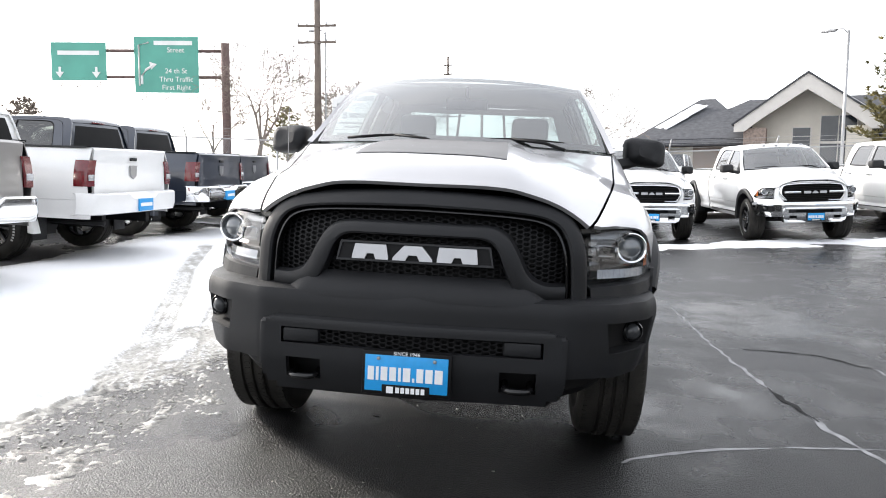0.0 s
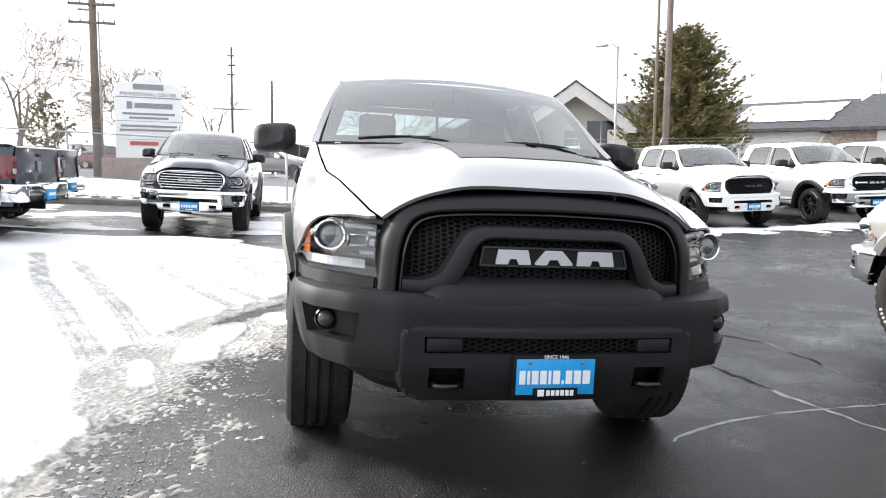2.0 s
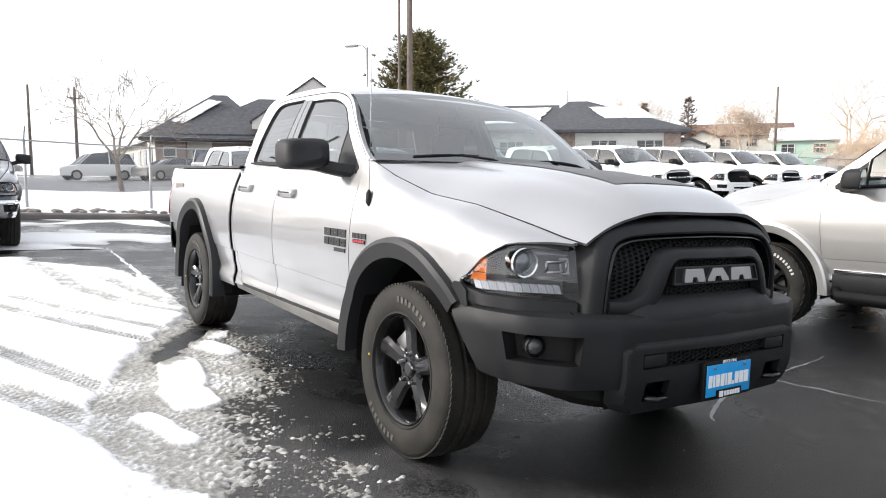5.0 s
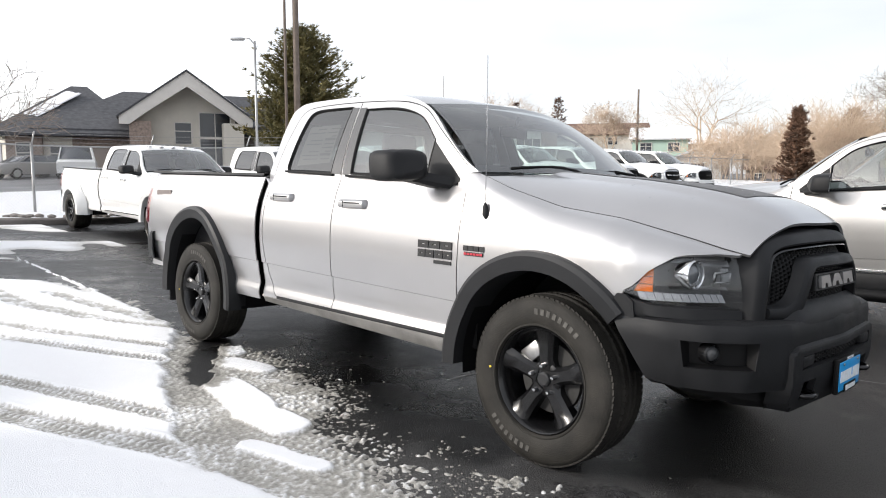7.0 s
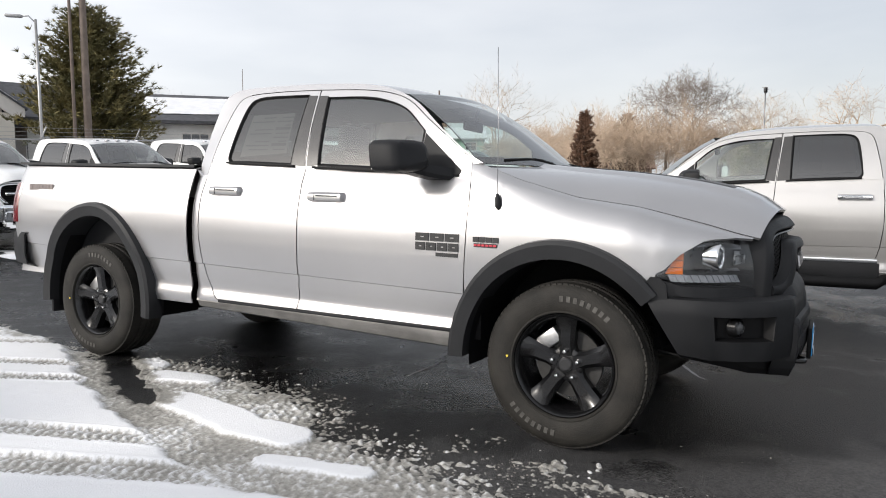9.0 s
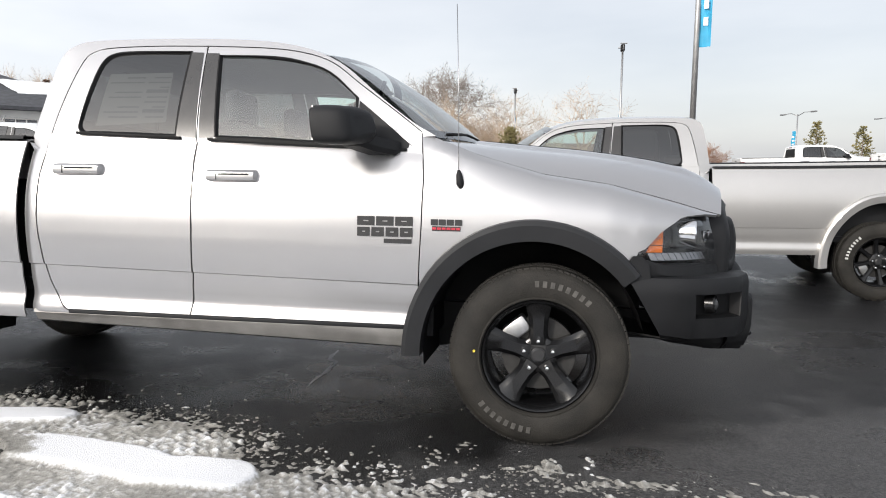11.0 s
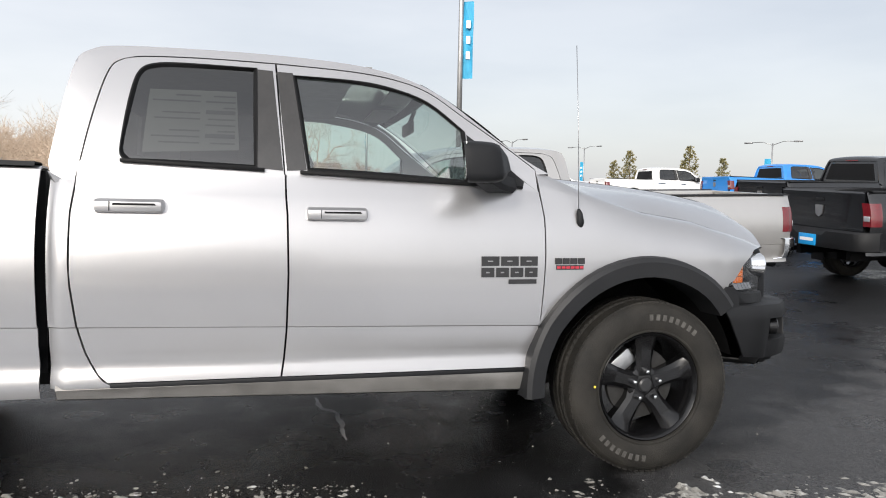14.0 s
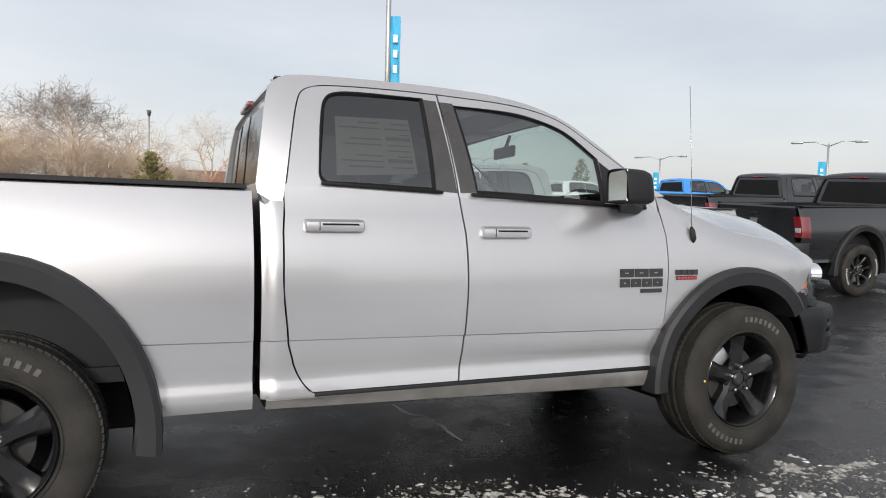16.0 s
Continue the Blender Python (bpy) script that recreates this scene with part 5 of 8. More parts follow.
        P("lower_valance", thicken(bm, 0.008), BLACK, "", bp)
    bx = 0.565
    cy = lambda x: bumper_plan(abs(x) / 0.56 * 0.5)[1] - 0.022
    wz = lambda z: ip(z, [0.395, 0.405, 0.43, 0.47, 0.645, 0.668, 0.682, 0.690], [0.480, 0.510, 0.545, bx, bx, bx - 0.008, bx - 0.030, bx - 0.06])
    half = [0.0, 0.06, 0.12, 0.18, 0.24, 0.29, 0.325, 0.36, 0.40, 0.455, 0.475, 0.495, 0.515, 0.535, 0.55, 0.558, bx]
    cols = [-c for c in reversed(half[1:])] + half
    zc = [0.395, 0.405, 0.43, 0.455, 0.495, 0.535, 0.56, 0.588, 0.648, 0.660, 0.672, 0.682, 0.690]
    bm = bmesh.new()
    V = {}
    for i, c in enumerate(cols):
        for k, z in enumerate(zc):
            x = math.copysign(min(abs(c), wz(z)), c)
            rim_in = max(0.0, 0.012 - (wz(z) - abs(x))) / 0.012
            roll = 0.018 * rim_in ** 2 + (0.075 if rim_in > 0.99 else 0.0) + (0.08 if k == 0 else 0.0) + 0.020 * max(0.0, (z - 0.675) / 0.015) ** 2 + 0.10 * max(0.0, 0.43 - z) + max(0.0, 0.52 - z) * 0.30
            V[i, k] = bm.verts.new((x, cy(x) + roll, z))
    for i in range(len(cols) - 1):
        a = abs(cols[i] + cols[i + 1]) / 2
        for k in range(len(zc) - 1):
            z = (zc[k] + zc[k + 1]) / 2
            if (a < 0.475 and 0.588 < z < 0.648) or (0.325 < a < 0.455 and 0.455 < z < 0.535):
                continue
            bm.faces.new((V[i, k], V[i + 1, k], V[i + 1, k + 1], V[i, k + 1]))
    P("bumper_centre", thicken(bm, 0.03), TRIM if classic or bumper is None else bmat, "", bp, sharp=0.6)
    bm = bmesh.new()
    grid(bm, [[(a, cy(a) + 0.085 + max(0.0, 0.52 - b) * 0.3, b) for a in np.linspace(-0.55, 0.55, 19)] for b in (0.41, 0.52, 0.67)])
    P("bumper_dark_back", bm, BLACK, "", bp)
    if detail:
        bm = bmesh.new()
        honeycomb(bm, lambda a, b: abs(a) < 0.35 and 0.592 < b < 0.645, lambda a, b: (a, cy(a) + 0.028, b), 0.0165, 0.0022, 0.008)
        P("lower_mesh", bm, BLACK, "", bp)
    for s in (-1, 1):
        bm = bmesh.new()
        box(bm, min(s * 0.335, s * 0.468), max(s * 0.335, s * 0.468), cy(0.4) + 0.004, cy(0.4) + 0.05, 0.592, 0.644, 0.008)
        P("bumper_blank", bm, TRIM, "", bp)
        bm = bmesh.new()
        tube(bm, [(s * 0.345, -0.93, 0.475), (s * 0.345, -1.015, 0.470), (s * 0.365, -1.035, 0.470), (s * 0.415, -1.035, 0.470), (s * 0.435, -1.015, 0.470), (s * 0.435, -0.93, 0.475)], 0.012, 8)
        P("tow_hook", bm, RIM if classic else STEEL, "black tow hook", bp)
        # fog lamp in its pocket
        bm = bmesh.new()
        qs = np.linspace(F0, F1, 9)
        zq = (FZ0, 0.64, 0.68, FZ1)
        edge = lambda q, z: skin(s * (q + (FZ1 - z) * 0.14 * max(0.0, 1 - abs(q - F0) / 0.1)), z, 0.006)
        deep = lambda q, z: skin(s * (F0 + 0.018 + (q - F0) * 0.86), 0.66 + (z - 0.66) * 0.80, 0.050)
        grid(bm, [[deep(q, z) for q in qs] for z in zq])
        loop = [(q, FZ0) for q in qs] + [(F1, z) for z in zq[1:]] + [(q, FZ1) for q in qs[::-1][1:]] + [(F0, z) for z in zq[::-1][1:-1]]
        grid(bm, [[edge(*q) for q in loop], [deep(*q) for q in loop]], close=True)
        bmesh.ops.recalc_face_normals(bm, faces=bm.faces)
        fp = P("fog_lamp", bm, BLACK if classic else TRIM, "round fog lamp in a black pocket", bp, sharp=0.5)
        x, y, z = skin(s * 0.815, 0.665, 0.034)
        ml = Matrix.Translation((x, y, z)) @ Matrix.Rotation(radians(-90 + s * 22), 4, "Z")
        bm = bmesh.new()
        lathe(bm, [(0.044, -0.03), (0.042, 0.006), (0.036, 0.012), (0.031, 0.004)], 24)
        bmesh.ops.transform(bm, matrix=ml, verts=bm.verts)
        P("fog_ring", bm, RIM, "", fp)
        bm = bmesh.new()
        lathe(bm, [(0.032, 0.002), (0.026, 0.014), (0.014, 0.021), (0.0, 0.023)], 24)
        bmesh.ops.transform(bm, matrix=ml, verts=bm.verts)
        P("fog_lens", bm, FOGLENS, "clear fog lamp lens", fp)

    # dealer plate: brand lines become plain bars, the date line is kept
    yp = cy(0) - 0.006
    bm = bmesh.new()
    box(bm, -0.160, 0.160, yp - 0.012, yp + 0.01, 0.432, 0.592, 0.006)
    pf = P("number_plate", bm, BLACK, "black plate frame with a blue dealer plate", bp)
    bm = bmesh.new()
    box(bm, -0.148, 0.148, yp - 0.016, yp - 0.011, 0.446, 0.578, 0.002)
    P("plate_panel", bm, PLATE, "bright blue plate panel", pf)
    bm = bmesh.new()
    w = [0.022, 0.010, 0.024, 0.024, 0.010, 0.026, 0.008, 0.024, 0.026, 0.028]
    x = -0.137
    for k, ww in enumerate(w):
        hgt = 0.050 if k != 6 else 0.014
        box(bm, x, x + ww, yp - 0.0185, yp - 0.0155, 0.486, 0.486 + hgt)
        x += ww + 0.0072
    P("plate_bar", bm, MARKWHITE, "white bars across the plate", pf)["kind"] = "stuff"
    bm = bmesh.new()
    box(bm, -0.085, 0.085, yp - 0.020, yp - 0.0155, 0.436, 0.472, 0.002)
    P("plate_tab", bm, BLACK, "", pf)
    bm = bmesh.new()
    for k in range(6):
        box(bm, -0.035 + 0.018 * k, -0.022 + 0.018 * k, yp - 0.0225, yp - 0.0195, 0.444, 0.464)
    box(bm, -0.068, -0.044, yp - 0.0225, yp - 0.0195, 0.442, 0.466)
    P("tab_bar", bm, MARKWHITE, "", pf)["kind"] = "stuff"
    if detail:
        cu = bpy.data.curves.new("plate_date", "FONT")
        cu.body, cu.size, cu.align_x, cu.extrude = "SINCE 1946", 0.019, "CENTER", 0.0008
        tmp = bpy.data.objects.new("tmp", cu)
        me = bpy.data.meshes.new_from_object(tmp)
        bpy.data.objects.remove(tmp)
        me.materials.append(MARKWHITE)
        ob = new("plate_date", me)
        ob.parent = pf
        ob.matrix_basis = Matrix.Translation((0, yp - 0.0135, 0.5795)) @ Matrix.Rotation(radians(90), 4, "X")
        ob["label"] = "small white line of text"
        for sx in (-0.10, 0.10):
            bm = bmesh.new()
            lathe(bm, [(0.0, -0.004), (0.006, -0.003), (0.007, 0.0)], 10)
            bmesh.ops.transform(bm, matrix=Matrix.Translation((sx, yp - 0.018, 0.566)) @ Matrix.Rotation(radians(90), 4, "Z"), verts=bm.verts)
            P("plate_screw", bm, STEEL, "", pf)


mat_lens = mat("dark_lamp_glass", (0.10, 0.11, 0.12), 0.05, 0.0, 0.1, 30.0, coat=1.0, spec=0.9)

# ---------------------------------------------------------------- ground
def asphalt_material():
    """Wet tarmac: dark binder with paler stones, damp and glossy patches, pale salt stains."""
    m = bpy.data.materials.new("wet_asphalt")
    m.use_nodes = True
    nt = m.node_tree
    p = nt.nodes["Principled BSDF"]
    co = nt.nodes.new("ShaderNodeTexCoord")

    def tex(scale, detail, kind="ShaderNodeTexNoise"):
        n = nt.nodes.new(kind)
        n.inputs["Scale"].default_value = scale
        if detail is not None:
            n.inputs["Detail"].default_value = detail
        nt.links.new(co.outputs["Object"], n.inputs["Vector"])
        return n

    def span(src, a, b, c, d):
        n = nt.nodes.new("ShaderNodeMapRange")
        n.interpolation_type = "SMOOTHSTEP"
        for k, v in zip(("From Min", "From Max", "To Min", "To Max"), (a, b, c, d)):
            n.inputs[k].default_value = v
        nt.links.new(src, n.inputs["Value"])
        return n.outputs["Result"]

    def mixed(fac, a, b):
        n = nt.nodes.new("ShaderNodeMix")
        n.data_type = "RGBA"
        nt.links.new(fac, n.inputs["Factor"])
        for k, v in (("A", a), ("B", b)):
            if isinstance(v, tuple):
                n.inputs[k].default_value = (*v, 1)
            else:
                nt.links.new(v, n.inputs[k])
        return n.outputs["Result"]
    big, mid, stone, fine = tex(0.42, 5.0), tex(2.6, 6.0), tex(115.0, None, "ShaderNodeTexVoronoi"), tex(420.0, 3.0)
    base = mixed(span(stone.outputs["Color"], 0.25, 0.9, 0, 1), (0.003, 0.003, 0.0032), (0.011, 0.0107, 0.0106))
    base = mixed(span(mid.outputs["Fac"], 0.56, 0.74, 0, 0.55), base, (0.020, 0.020, 0.021))
    # base painted paler east of the truck, where wet ground mirrors bright sky
    axes = nt.nodes.new("ShaderNodeSeparateXYZ")
    nt.links.new(co.outputs["Object"], axes.inputs["Vector"])
    rag = nt.nodes.new("ShaderNodeMath")
    rag.operation = "MULTIPLY_ADD"
    rag.inputs[1].default_value = 2.2
    nt.links.new(mid.outputs["Fac"], rag.inputs[0])
    nt.links.new(axes.outputs["X"], rag.inputs[2])
    base = mixed(span(rag.outputs[0], 2.0, 3.2, 0, 1), base, mixed(span(stone.outputs["Color"], 0.2, 0.9, 0, 1), (0.007, 0.007, 0.0076), (0.021, 0.021, 0.0225)))
    # paler base to the west stands for sun glare off the wet ground
    west = nt.nodes.new("ShaderNodeMath")
    west.operation = "MULTIPLY_ADD"
    west.inputs[1].default_value = 1.6
    flipx = nt.nodes.new("ShaderNodeMath")
    flipx.operation = "MULTIPLY"
    flipx.inputs[1].default_value = -1.0
    lean = nt.nodes.new("ShaderNodeMath")
    lean.operation = "MULTIPLY_ADD"
    lean.inputs[1].default_value = 0.6
    nt.links.new(axes.outputs["Y"], lean.inputs[0])
    nt.links.new(axes.outputs["X"], lean.inputs[2])
    nt.links.new(lean.outputs[0], flipx.inputs[0])
    nt.links.new(mid.outputs["Fac"], west.inputs[0])
    nt.links.new(flipx.outputs[0], west.inputs[2])
    base = mixed(span(west.outputs[0], 1.55, 2.15, 0, 1), base, mixed(span(stone.outputs["Color"], 0.2, 0.9, 0, 1), (0.035, 0.034, 0.034), (0.10, 0.098, 0.096)))
    nt.links.new(base, p.inputs["Base Color"])
    wet = nt.nodes.new("ShaderNodeMath")
    wet.operation = "MULTIPLY_ADD"
    wet.inputs[1].default_value = 0.45
    nt.links.new(mid.outputs["Fac"], wet.inputs[0])
    nt.links.new(big.outputs["Fac"], wet.inputs[2])
    nt.links.new(span(wet.outputs[0], 0.52, 0.80, 0.06, 0.40), p.inputs["Roughness"])
    p.inputs["Specular IOR Level"].default_value = 0.36
    hgt = nt.nodes.new("ShaderNodeMath")
    hgt.operation = "MULTIPLY_ADD"
    hgt.inputs[1].default_value = -1.0
    nt.links.new(stone.outputs["Distance"], hgt.inputs[0])
    nt.links.new(fine.outputs["Fac"], hgt.inputs[2])
    b = nt.nodes.new("ShaderNodeBump")
    b.inputs["Distance"].default_value = 0.004
    nt.links.new(span(wet.outputs[0], 0.54, 0.78, 0.25, 0.9), b.inputs["Strength"])
    nt.links.new(hgt.outputs[0], b.inputs["Height"])
    nt.links.new(b.outputs["Normal"], p.inputs["Normal"])
    return m


ASPHALT = asphalt_material()
ROAD = mat("damp_road", (0.10, 0.10, 0.105), 0.5, 0.0, 0.25, 0.3, 0.2, 40.0, rvar=0.2)
KERB = mat("kerb_concrete", (0.20, 0.18, 0.17), 0.7, 0.0, 0.25, 2.0, 0.3, 60.0)
SNOWFAR = mat("old_snow", (0.80, 0.81, 0.83), 0.6, 0.0, 0.08, 1.5, 0.5, 14.0)


def terrain(x, y):
    z = h(x, y)
    if y > 20:
        z += 0.032 * min(38.0, y - 20)
    return z


def sheet_grid(xs, ys, zf):
    nx, ny = len(xs), len(ys)
    vs = [(x, y, zf(x, y)) for y in ys for x in xs]
    fs = [(j * nx + i, j * nx + i + 1, (j + 1) * nx + i + 1, (j + 1) * nx + i) for j in range(ny - 1) for i in range(nx - 1)]
    return vs, fs


def mesh_thing(name, vs, fs, material, label, category, kind=""):
    me = bpy.data.meshes.new(name)
    me.from_pydata(vs, [], fs)
    me.polygons.foreach_set("use_smooth", [True] * len(me.polygons))
    me.materials.append(material)
    return tagged(new(name, me), label, category, kind=kind)


xs = [-900, -400, -200, -120, -80, -50, -35, -25] + list(np.arange(-20, 24.01, 0.5)) + [28, 35, 50, 80, 120, 200, 400, 900]
ys = [-900, -400, -200, -120, -80, -50, -35, -25] + list(np.arange(-18, 20.01, 0.5)) + [23, 26, 30, 35, 40, 45, 50, 58, 70, 90, 140, 250, 500, 1200]
vs, fs = sheet_grid(xs, ys, terrain)
mesh_thing("ground", vs, fs, ASPHALT, "wet dark asphalt lot with damp and dry patches", "asphalt", "structure")

# snow strip and lawn behind the kerb, the road beyond
KY = 16.9
vs, fs = sheet_grid(np.arange(-60, 60.1, 1.0), [KY + 0.16, KY + 0.4, KY + 0.9, KY + 1.6, KY + 2.6, 21.5, 24, 27, 30, 30.6], lambda x, y: terrain(x, y) + (0.15 if y < 30.3 else -0.05) + 0.06 * noise.noise(Vector((x * 0.7, y * 0.7, 3))) + (0.10 * min(1, (y - KY - 0.4) / 2) if y > KY + 0.4 and y < 30 else 0))
mesh_thing("snow_bank", vs, fs, SNOWFAR, "white trodden snow on the verge behind the kerb", "snow", "structure")
vs, fs = sheet_grid(np.arange(-80, 80.1, 4.0), np.arange(30, 47, 2.0), lambda x, y: terrain(x, y) + 0.02)
mesh_thing("road", vs, fs, ROAD, "damp grey road and car park", "road", "structure")
bm = bmesh.new()
prof = [(0.0, -0.1), (0.0, 0.11), (0.03, 0.15), (0.16, 0.16), (0.18, 0.10)]
rows = [[(x, KY + a, terrain(x, KY) + b) for a, b in prof] for x in np.arange(-60, 60.1, 1.5)]
grid(bm, rows)
bmesh.ops.recalc_face_normals(bm, faces=bm.faces)
tagged(part("kerb", bm, KERB), "stained concrete kerb along the lot", "kerb", kind="structure")

# cracks in the asphalt: a pale line of salt with a dark ragged gap along parts of it
SALT = mat("salt_stain", (0.27, 0.27, 0.278), 0.55, 0.0, 0.4, 14.0)
GAP = mat("open_crack", (0.006, 0.006, 0.006), 0.9, 0.0, 0.2, 20.0)


def crack(line, w, gap=(), seed=0):
    pts = smooth_line(line, 14)
    out = []
    for name, material, lift, parts in (("salt_line", SALT, 0.0015, [(0.0, 1.0, w)]), ("asphalt_crack", GAP, 0.003, gap)):
        bm = bmesh.new()
        for a, b, ww in parts:
            sub = pts[int(a * (len(pts) - 1)):int(b * (len(pts) - 1)) + 1]
            rows = []
            for k, (x, y) in enumerate(sub):
                q = sub[min(k + 1, len(sub) - 1)], sub[max(k - 1, 0)]
                dx, dy = q[0][0] - q[1][0], q[0][1] - q[1][1]
                l = math.hypot(dx, dy) or 1.0
                n = noise.noise(Vector((x * 7, y * 7, seed)))
                e = min(1.0, 4 * k / len(sub), 4 * (len(sub) - 1 - k) / len(sub))
                hw = ww * (0.35 + 0.65 * e) * (0.7 + 0.8 * noise.noise(Vector((x * 9, y * 9, seed + 4))))
                hw = max(0.0015, hw)
                x, y = x + 0.035 * n, y + 0.02 * n
                rows.append([(x - dy / l * u * hw, y + dx / l * u * hw, h(x - dy / l * u * hw, y + dx / l * u * hw) + lift) for u in (-1, 0, 1)])
            grid(bm, rows)
        if parts:
            tagged(part(name, bm, material), "pale salt line along an asphalt joint" if material is SALT else "dark open crack in the asphalt", "crack", kind="structure")
        else:
            bm.free()


crack([(2.0, 3.9), (1.97, 2.2), (1.97, 1.83), (1.99, 1.25), (2.02, 0.66), (2.08, 0.19), (2.17, -0.32), (2.3, -1.2)], 0.020, [(0.48, 0.66, 0.022)], 1)
crack([(2.0, 2.12), (2.18, 2.11), (2.69, 2.06), (2.88, 1.82), (2.97, 1.71), (2.95, 1.40), (2.93, 1.05), (2.83, 0.61)], 0.010, [(0.15, 0.55, 0.022), (0.72, 0.88, 0.02)], 2)
crack([(0.9, -0.42), (1.01, -0.33), (1.39, -0.15), (1.83, -0.03), (2.44, 0.06), (3.2, 0.15)], 0.016, [], 3)
crack([(0.75, 1.47), (0.48, 1.44), (0.36, 1.37), (-0.18, 1.35)], 0.028, [], 4)
crack([(-6.5, 14.6), (-3.0, 14.2), (1.0, 14.5), (5.0, 14.3)], 0.03, [], 5)

# ---------------------------------------------------------------- the silver truck
five = build_wheel("five")
eight = build_wheel("eight")
TRUCK = pickup("pickup_truck", "silver metallic extended-cab pickup with matt black grille, bumper and arch flares", SILVER, five, m=stand(0.02, 0, 0) @ Matrix.Diagonal((1.02, 1, 1, 1)))
root = TRUCK
# badges on the door and wing as plain dark bars
def badge(name, y0, y1, z0, z1, n, material, label, slot=0.0, gap=0.06):
    for s in (-1, 1):
        w = (y1 - y0) / n
        for k in range(n):
            bm = bmesh.new()
            a, b = y0 + w * (k + gap), y0 + w * (k + 1 - gap)
            x = side_x(0, (z0 + z1) / 2) if y0 > 0.56 else wing((y0 + y1) / 2, (z0 + z1) / 2)
            d = 0.009 if material is BADGERED else 0.0015 if material is DECAL else 0.006
            x0, x1 = min(s * (x - 0.004), s * (x + d)), max(s * (x - 0.004), s * (x + d))
            if slot and b - a > 0.04:
                zm, q = (z0 + z1) / 2, (b - a) * 0.34
                box(bm, x0, x1, a, b, z0, zm - slot)
                box(bm, x0, x1, a, b, zm + slot, z1)
                box(bm, x0, x1, a, a + q, zm - slot, zm + slot)
                box(bm, x0, x1, b - q, b, zm - slot, zm + slot)
            else:
                box(bm, x0, x1, a, b, z0, z1, 0.0)
            part(name, bm, material, root, label)
badge("door_emblem", 0.577, 0.846, 0.988, 1.030, 3, BADGE, "black door emblem block", 0.0024, 0.05)
badge("door_emblem", 0.577, 0.846, 0.938, 0.980, 4, BADGE, "black door emblem block", 0.003, 0.07)
badge("door_emblem", 0.577, 0.724, 0.908, 0.928, 1, BADGE, "small black door emblem")
badge("wing_emblem", 0.352, 0.500, 0.995, 1.022, 4, BADGE, "dark wing emblem block", 0.004, 0.07)
badge("wing_emblem", 0.352, 0.500, 0.970, 0.990, 1, BADGE, "dark backing of the red wing emblem")
badge("wing_stripe", 0.360, 0.492, 0.975, 0.9855, 6, BADGERED, "red wing emblem block", 0.0, 0.12)
badge("bed_decal", 4.10, 4.40, 1.205, 1.250, 7, DECAL, "pale grey bed-side decal block", 0.010, 0.04)
# antenna on the right wing
bm = bmesh.new()
x = -wing(0.37, 1.19)
tube(bm, [(x + 0.01, 0.365, 1.155), (x - 0.004, 0.37, 1.185), (x - 0.004, 0.375, 1.225), (x - 0.0, 0.378, 1.245)], 0.014, 10, radii=[0.012, 0.018, 0.014, 0.006])
ant = part("antenna", bm, TRIM, root, "thin whip antenna on a black foot")
bm = bmesh.new()
tube(bm, [(x, 0.378, 1.24), (x + 0.002, 0.385, 1.6), (x + 0.006, 0.40, 1.98)], 0.0019, 6)
part("whip", bm, SATIN, ant)
# window sticker inside the rear door glass
bm = bmesh.new()
sheet(bm, [outline([(1.87, 1.47), (2.25, 1.45), (2.235, 1.725), (1.885, 1.73)], 0.08)], lambda y, z: Vector((-green_x(y, z) + 0.018, y, z)))
st = part("window_sticker", bm, PAPER, root, "paper price sheet behind the dark rear glass")
bm = bmesh.new()
for k in range(9):
    c = 1.492 + 0.026 * k
    for a, b in ((1.888, 1.888 + (0.10, 0.12, 0.07, 0.12, 0.11, 0.12, 0.05, 0.12, 0.09)[k]), (2.03, 2.03 + (0.16, 0.19, 0.12, 0.0, 0.18, 0.15, 0.0, 0.19, 0.10)[k])):
        if b > a:
            sheet(bm, [[(a, c), (b, c), (b, c + (0.018 if k in (1, 5) and a < 2 else 0.007)), (a, c + (0.018 if k in (1, 5) and a < 2 else 0.007))]], lambda y, z: Vector((-green_x(y, z) + 0.0165, y, z)))
part("sticker_lines", bm, PRINT, st, "grey printed blocks")

# ---------------------------------------------------------------- the other trucks
def tail_at(x, y, turn, base, over=1.30):
    c, s = math.cos(radians(turn)), math.sin(radians(turn))
    l = base + over
    return stand(x + s * l, y - c * l, turn, base)


CRW, LONG = 0.32, 0.45
G1 = "white trucks parked in a row at the fence"
A_ = pickup("pickup_truck", "white crew-cab work truck with twin rear wheels and chrome grille", WHITE, eight, "hd", CRW, LONG, CHROME, False, False, True, True, stand(2.95, 11.6, 0, 4.34), G1)
B_ = pickup("pickup_truck", "white crew-cab work truck with chrome grille, bumper and cab lights", WHITE, eight, "hd", CRW, LONG, CHROME, True, False, True, False, stand(5.9, 11.3, 0, 4.34), G1)
C_ = pickup("pickup_truck", "white crew-cab work truck with black grille and white bumper", WHITE, eight, "hd_black", CRW, LONG, WHITE, False, False, True, False, stand(9.0, 11.5, 0, 4.34), G1)
for ob, x, y in ((B_, 12.1, 11.4), (B_, 15.1, 11.6), (C_, 18.0, 11.5), (B_, 21.0, 11.5), (C_, 24.0, 11.6)):
    copy_thing(ob, stand(x, y, 0, 4.34))
K_ = pickup("pickup_truck", "dark blue crew-cab truck with chrome grille bars and chrome bumper", DARKBLUE, eight, "dt", CRW, 0.0, CHROME, False, False, False, False, stand(-2.85, 10.75, 0, 3.89))
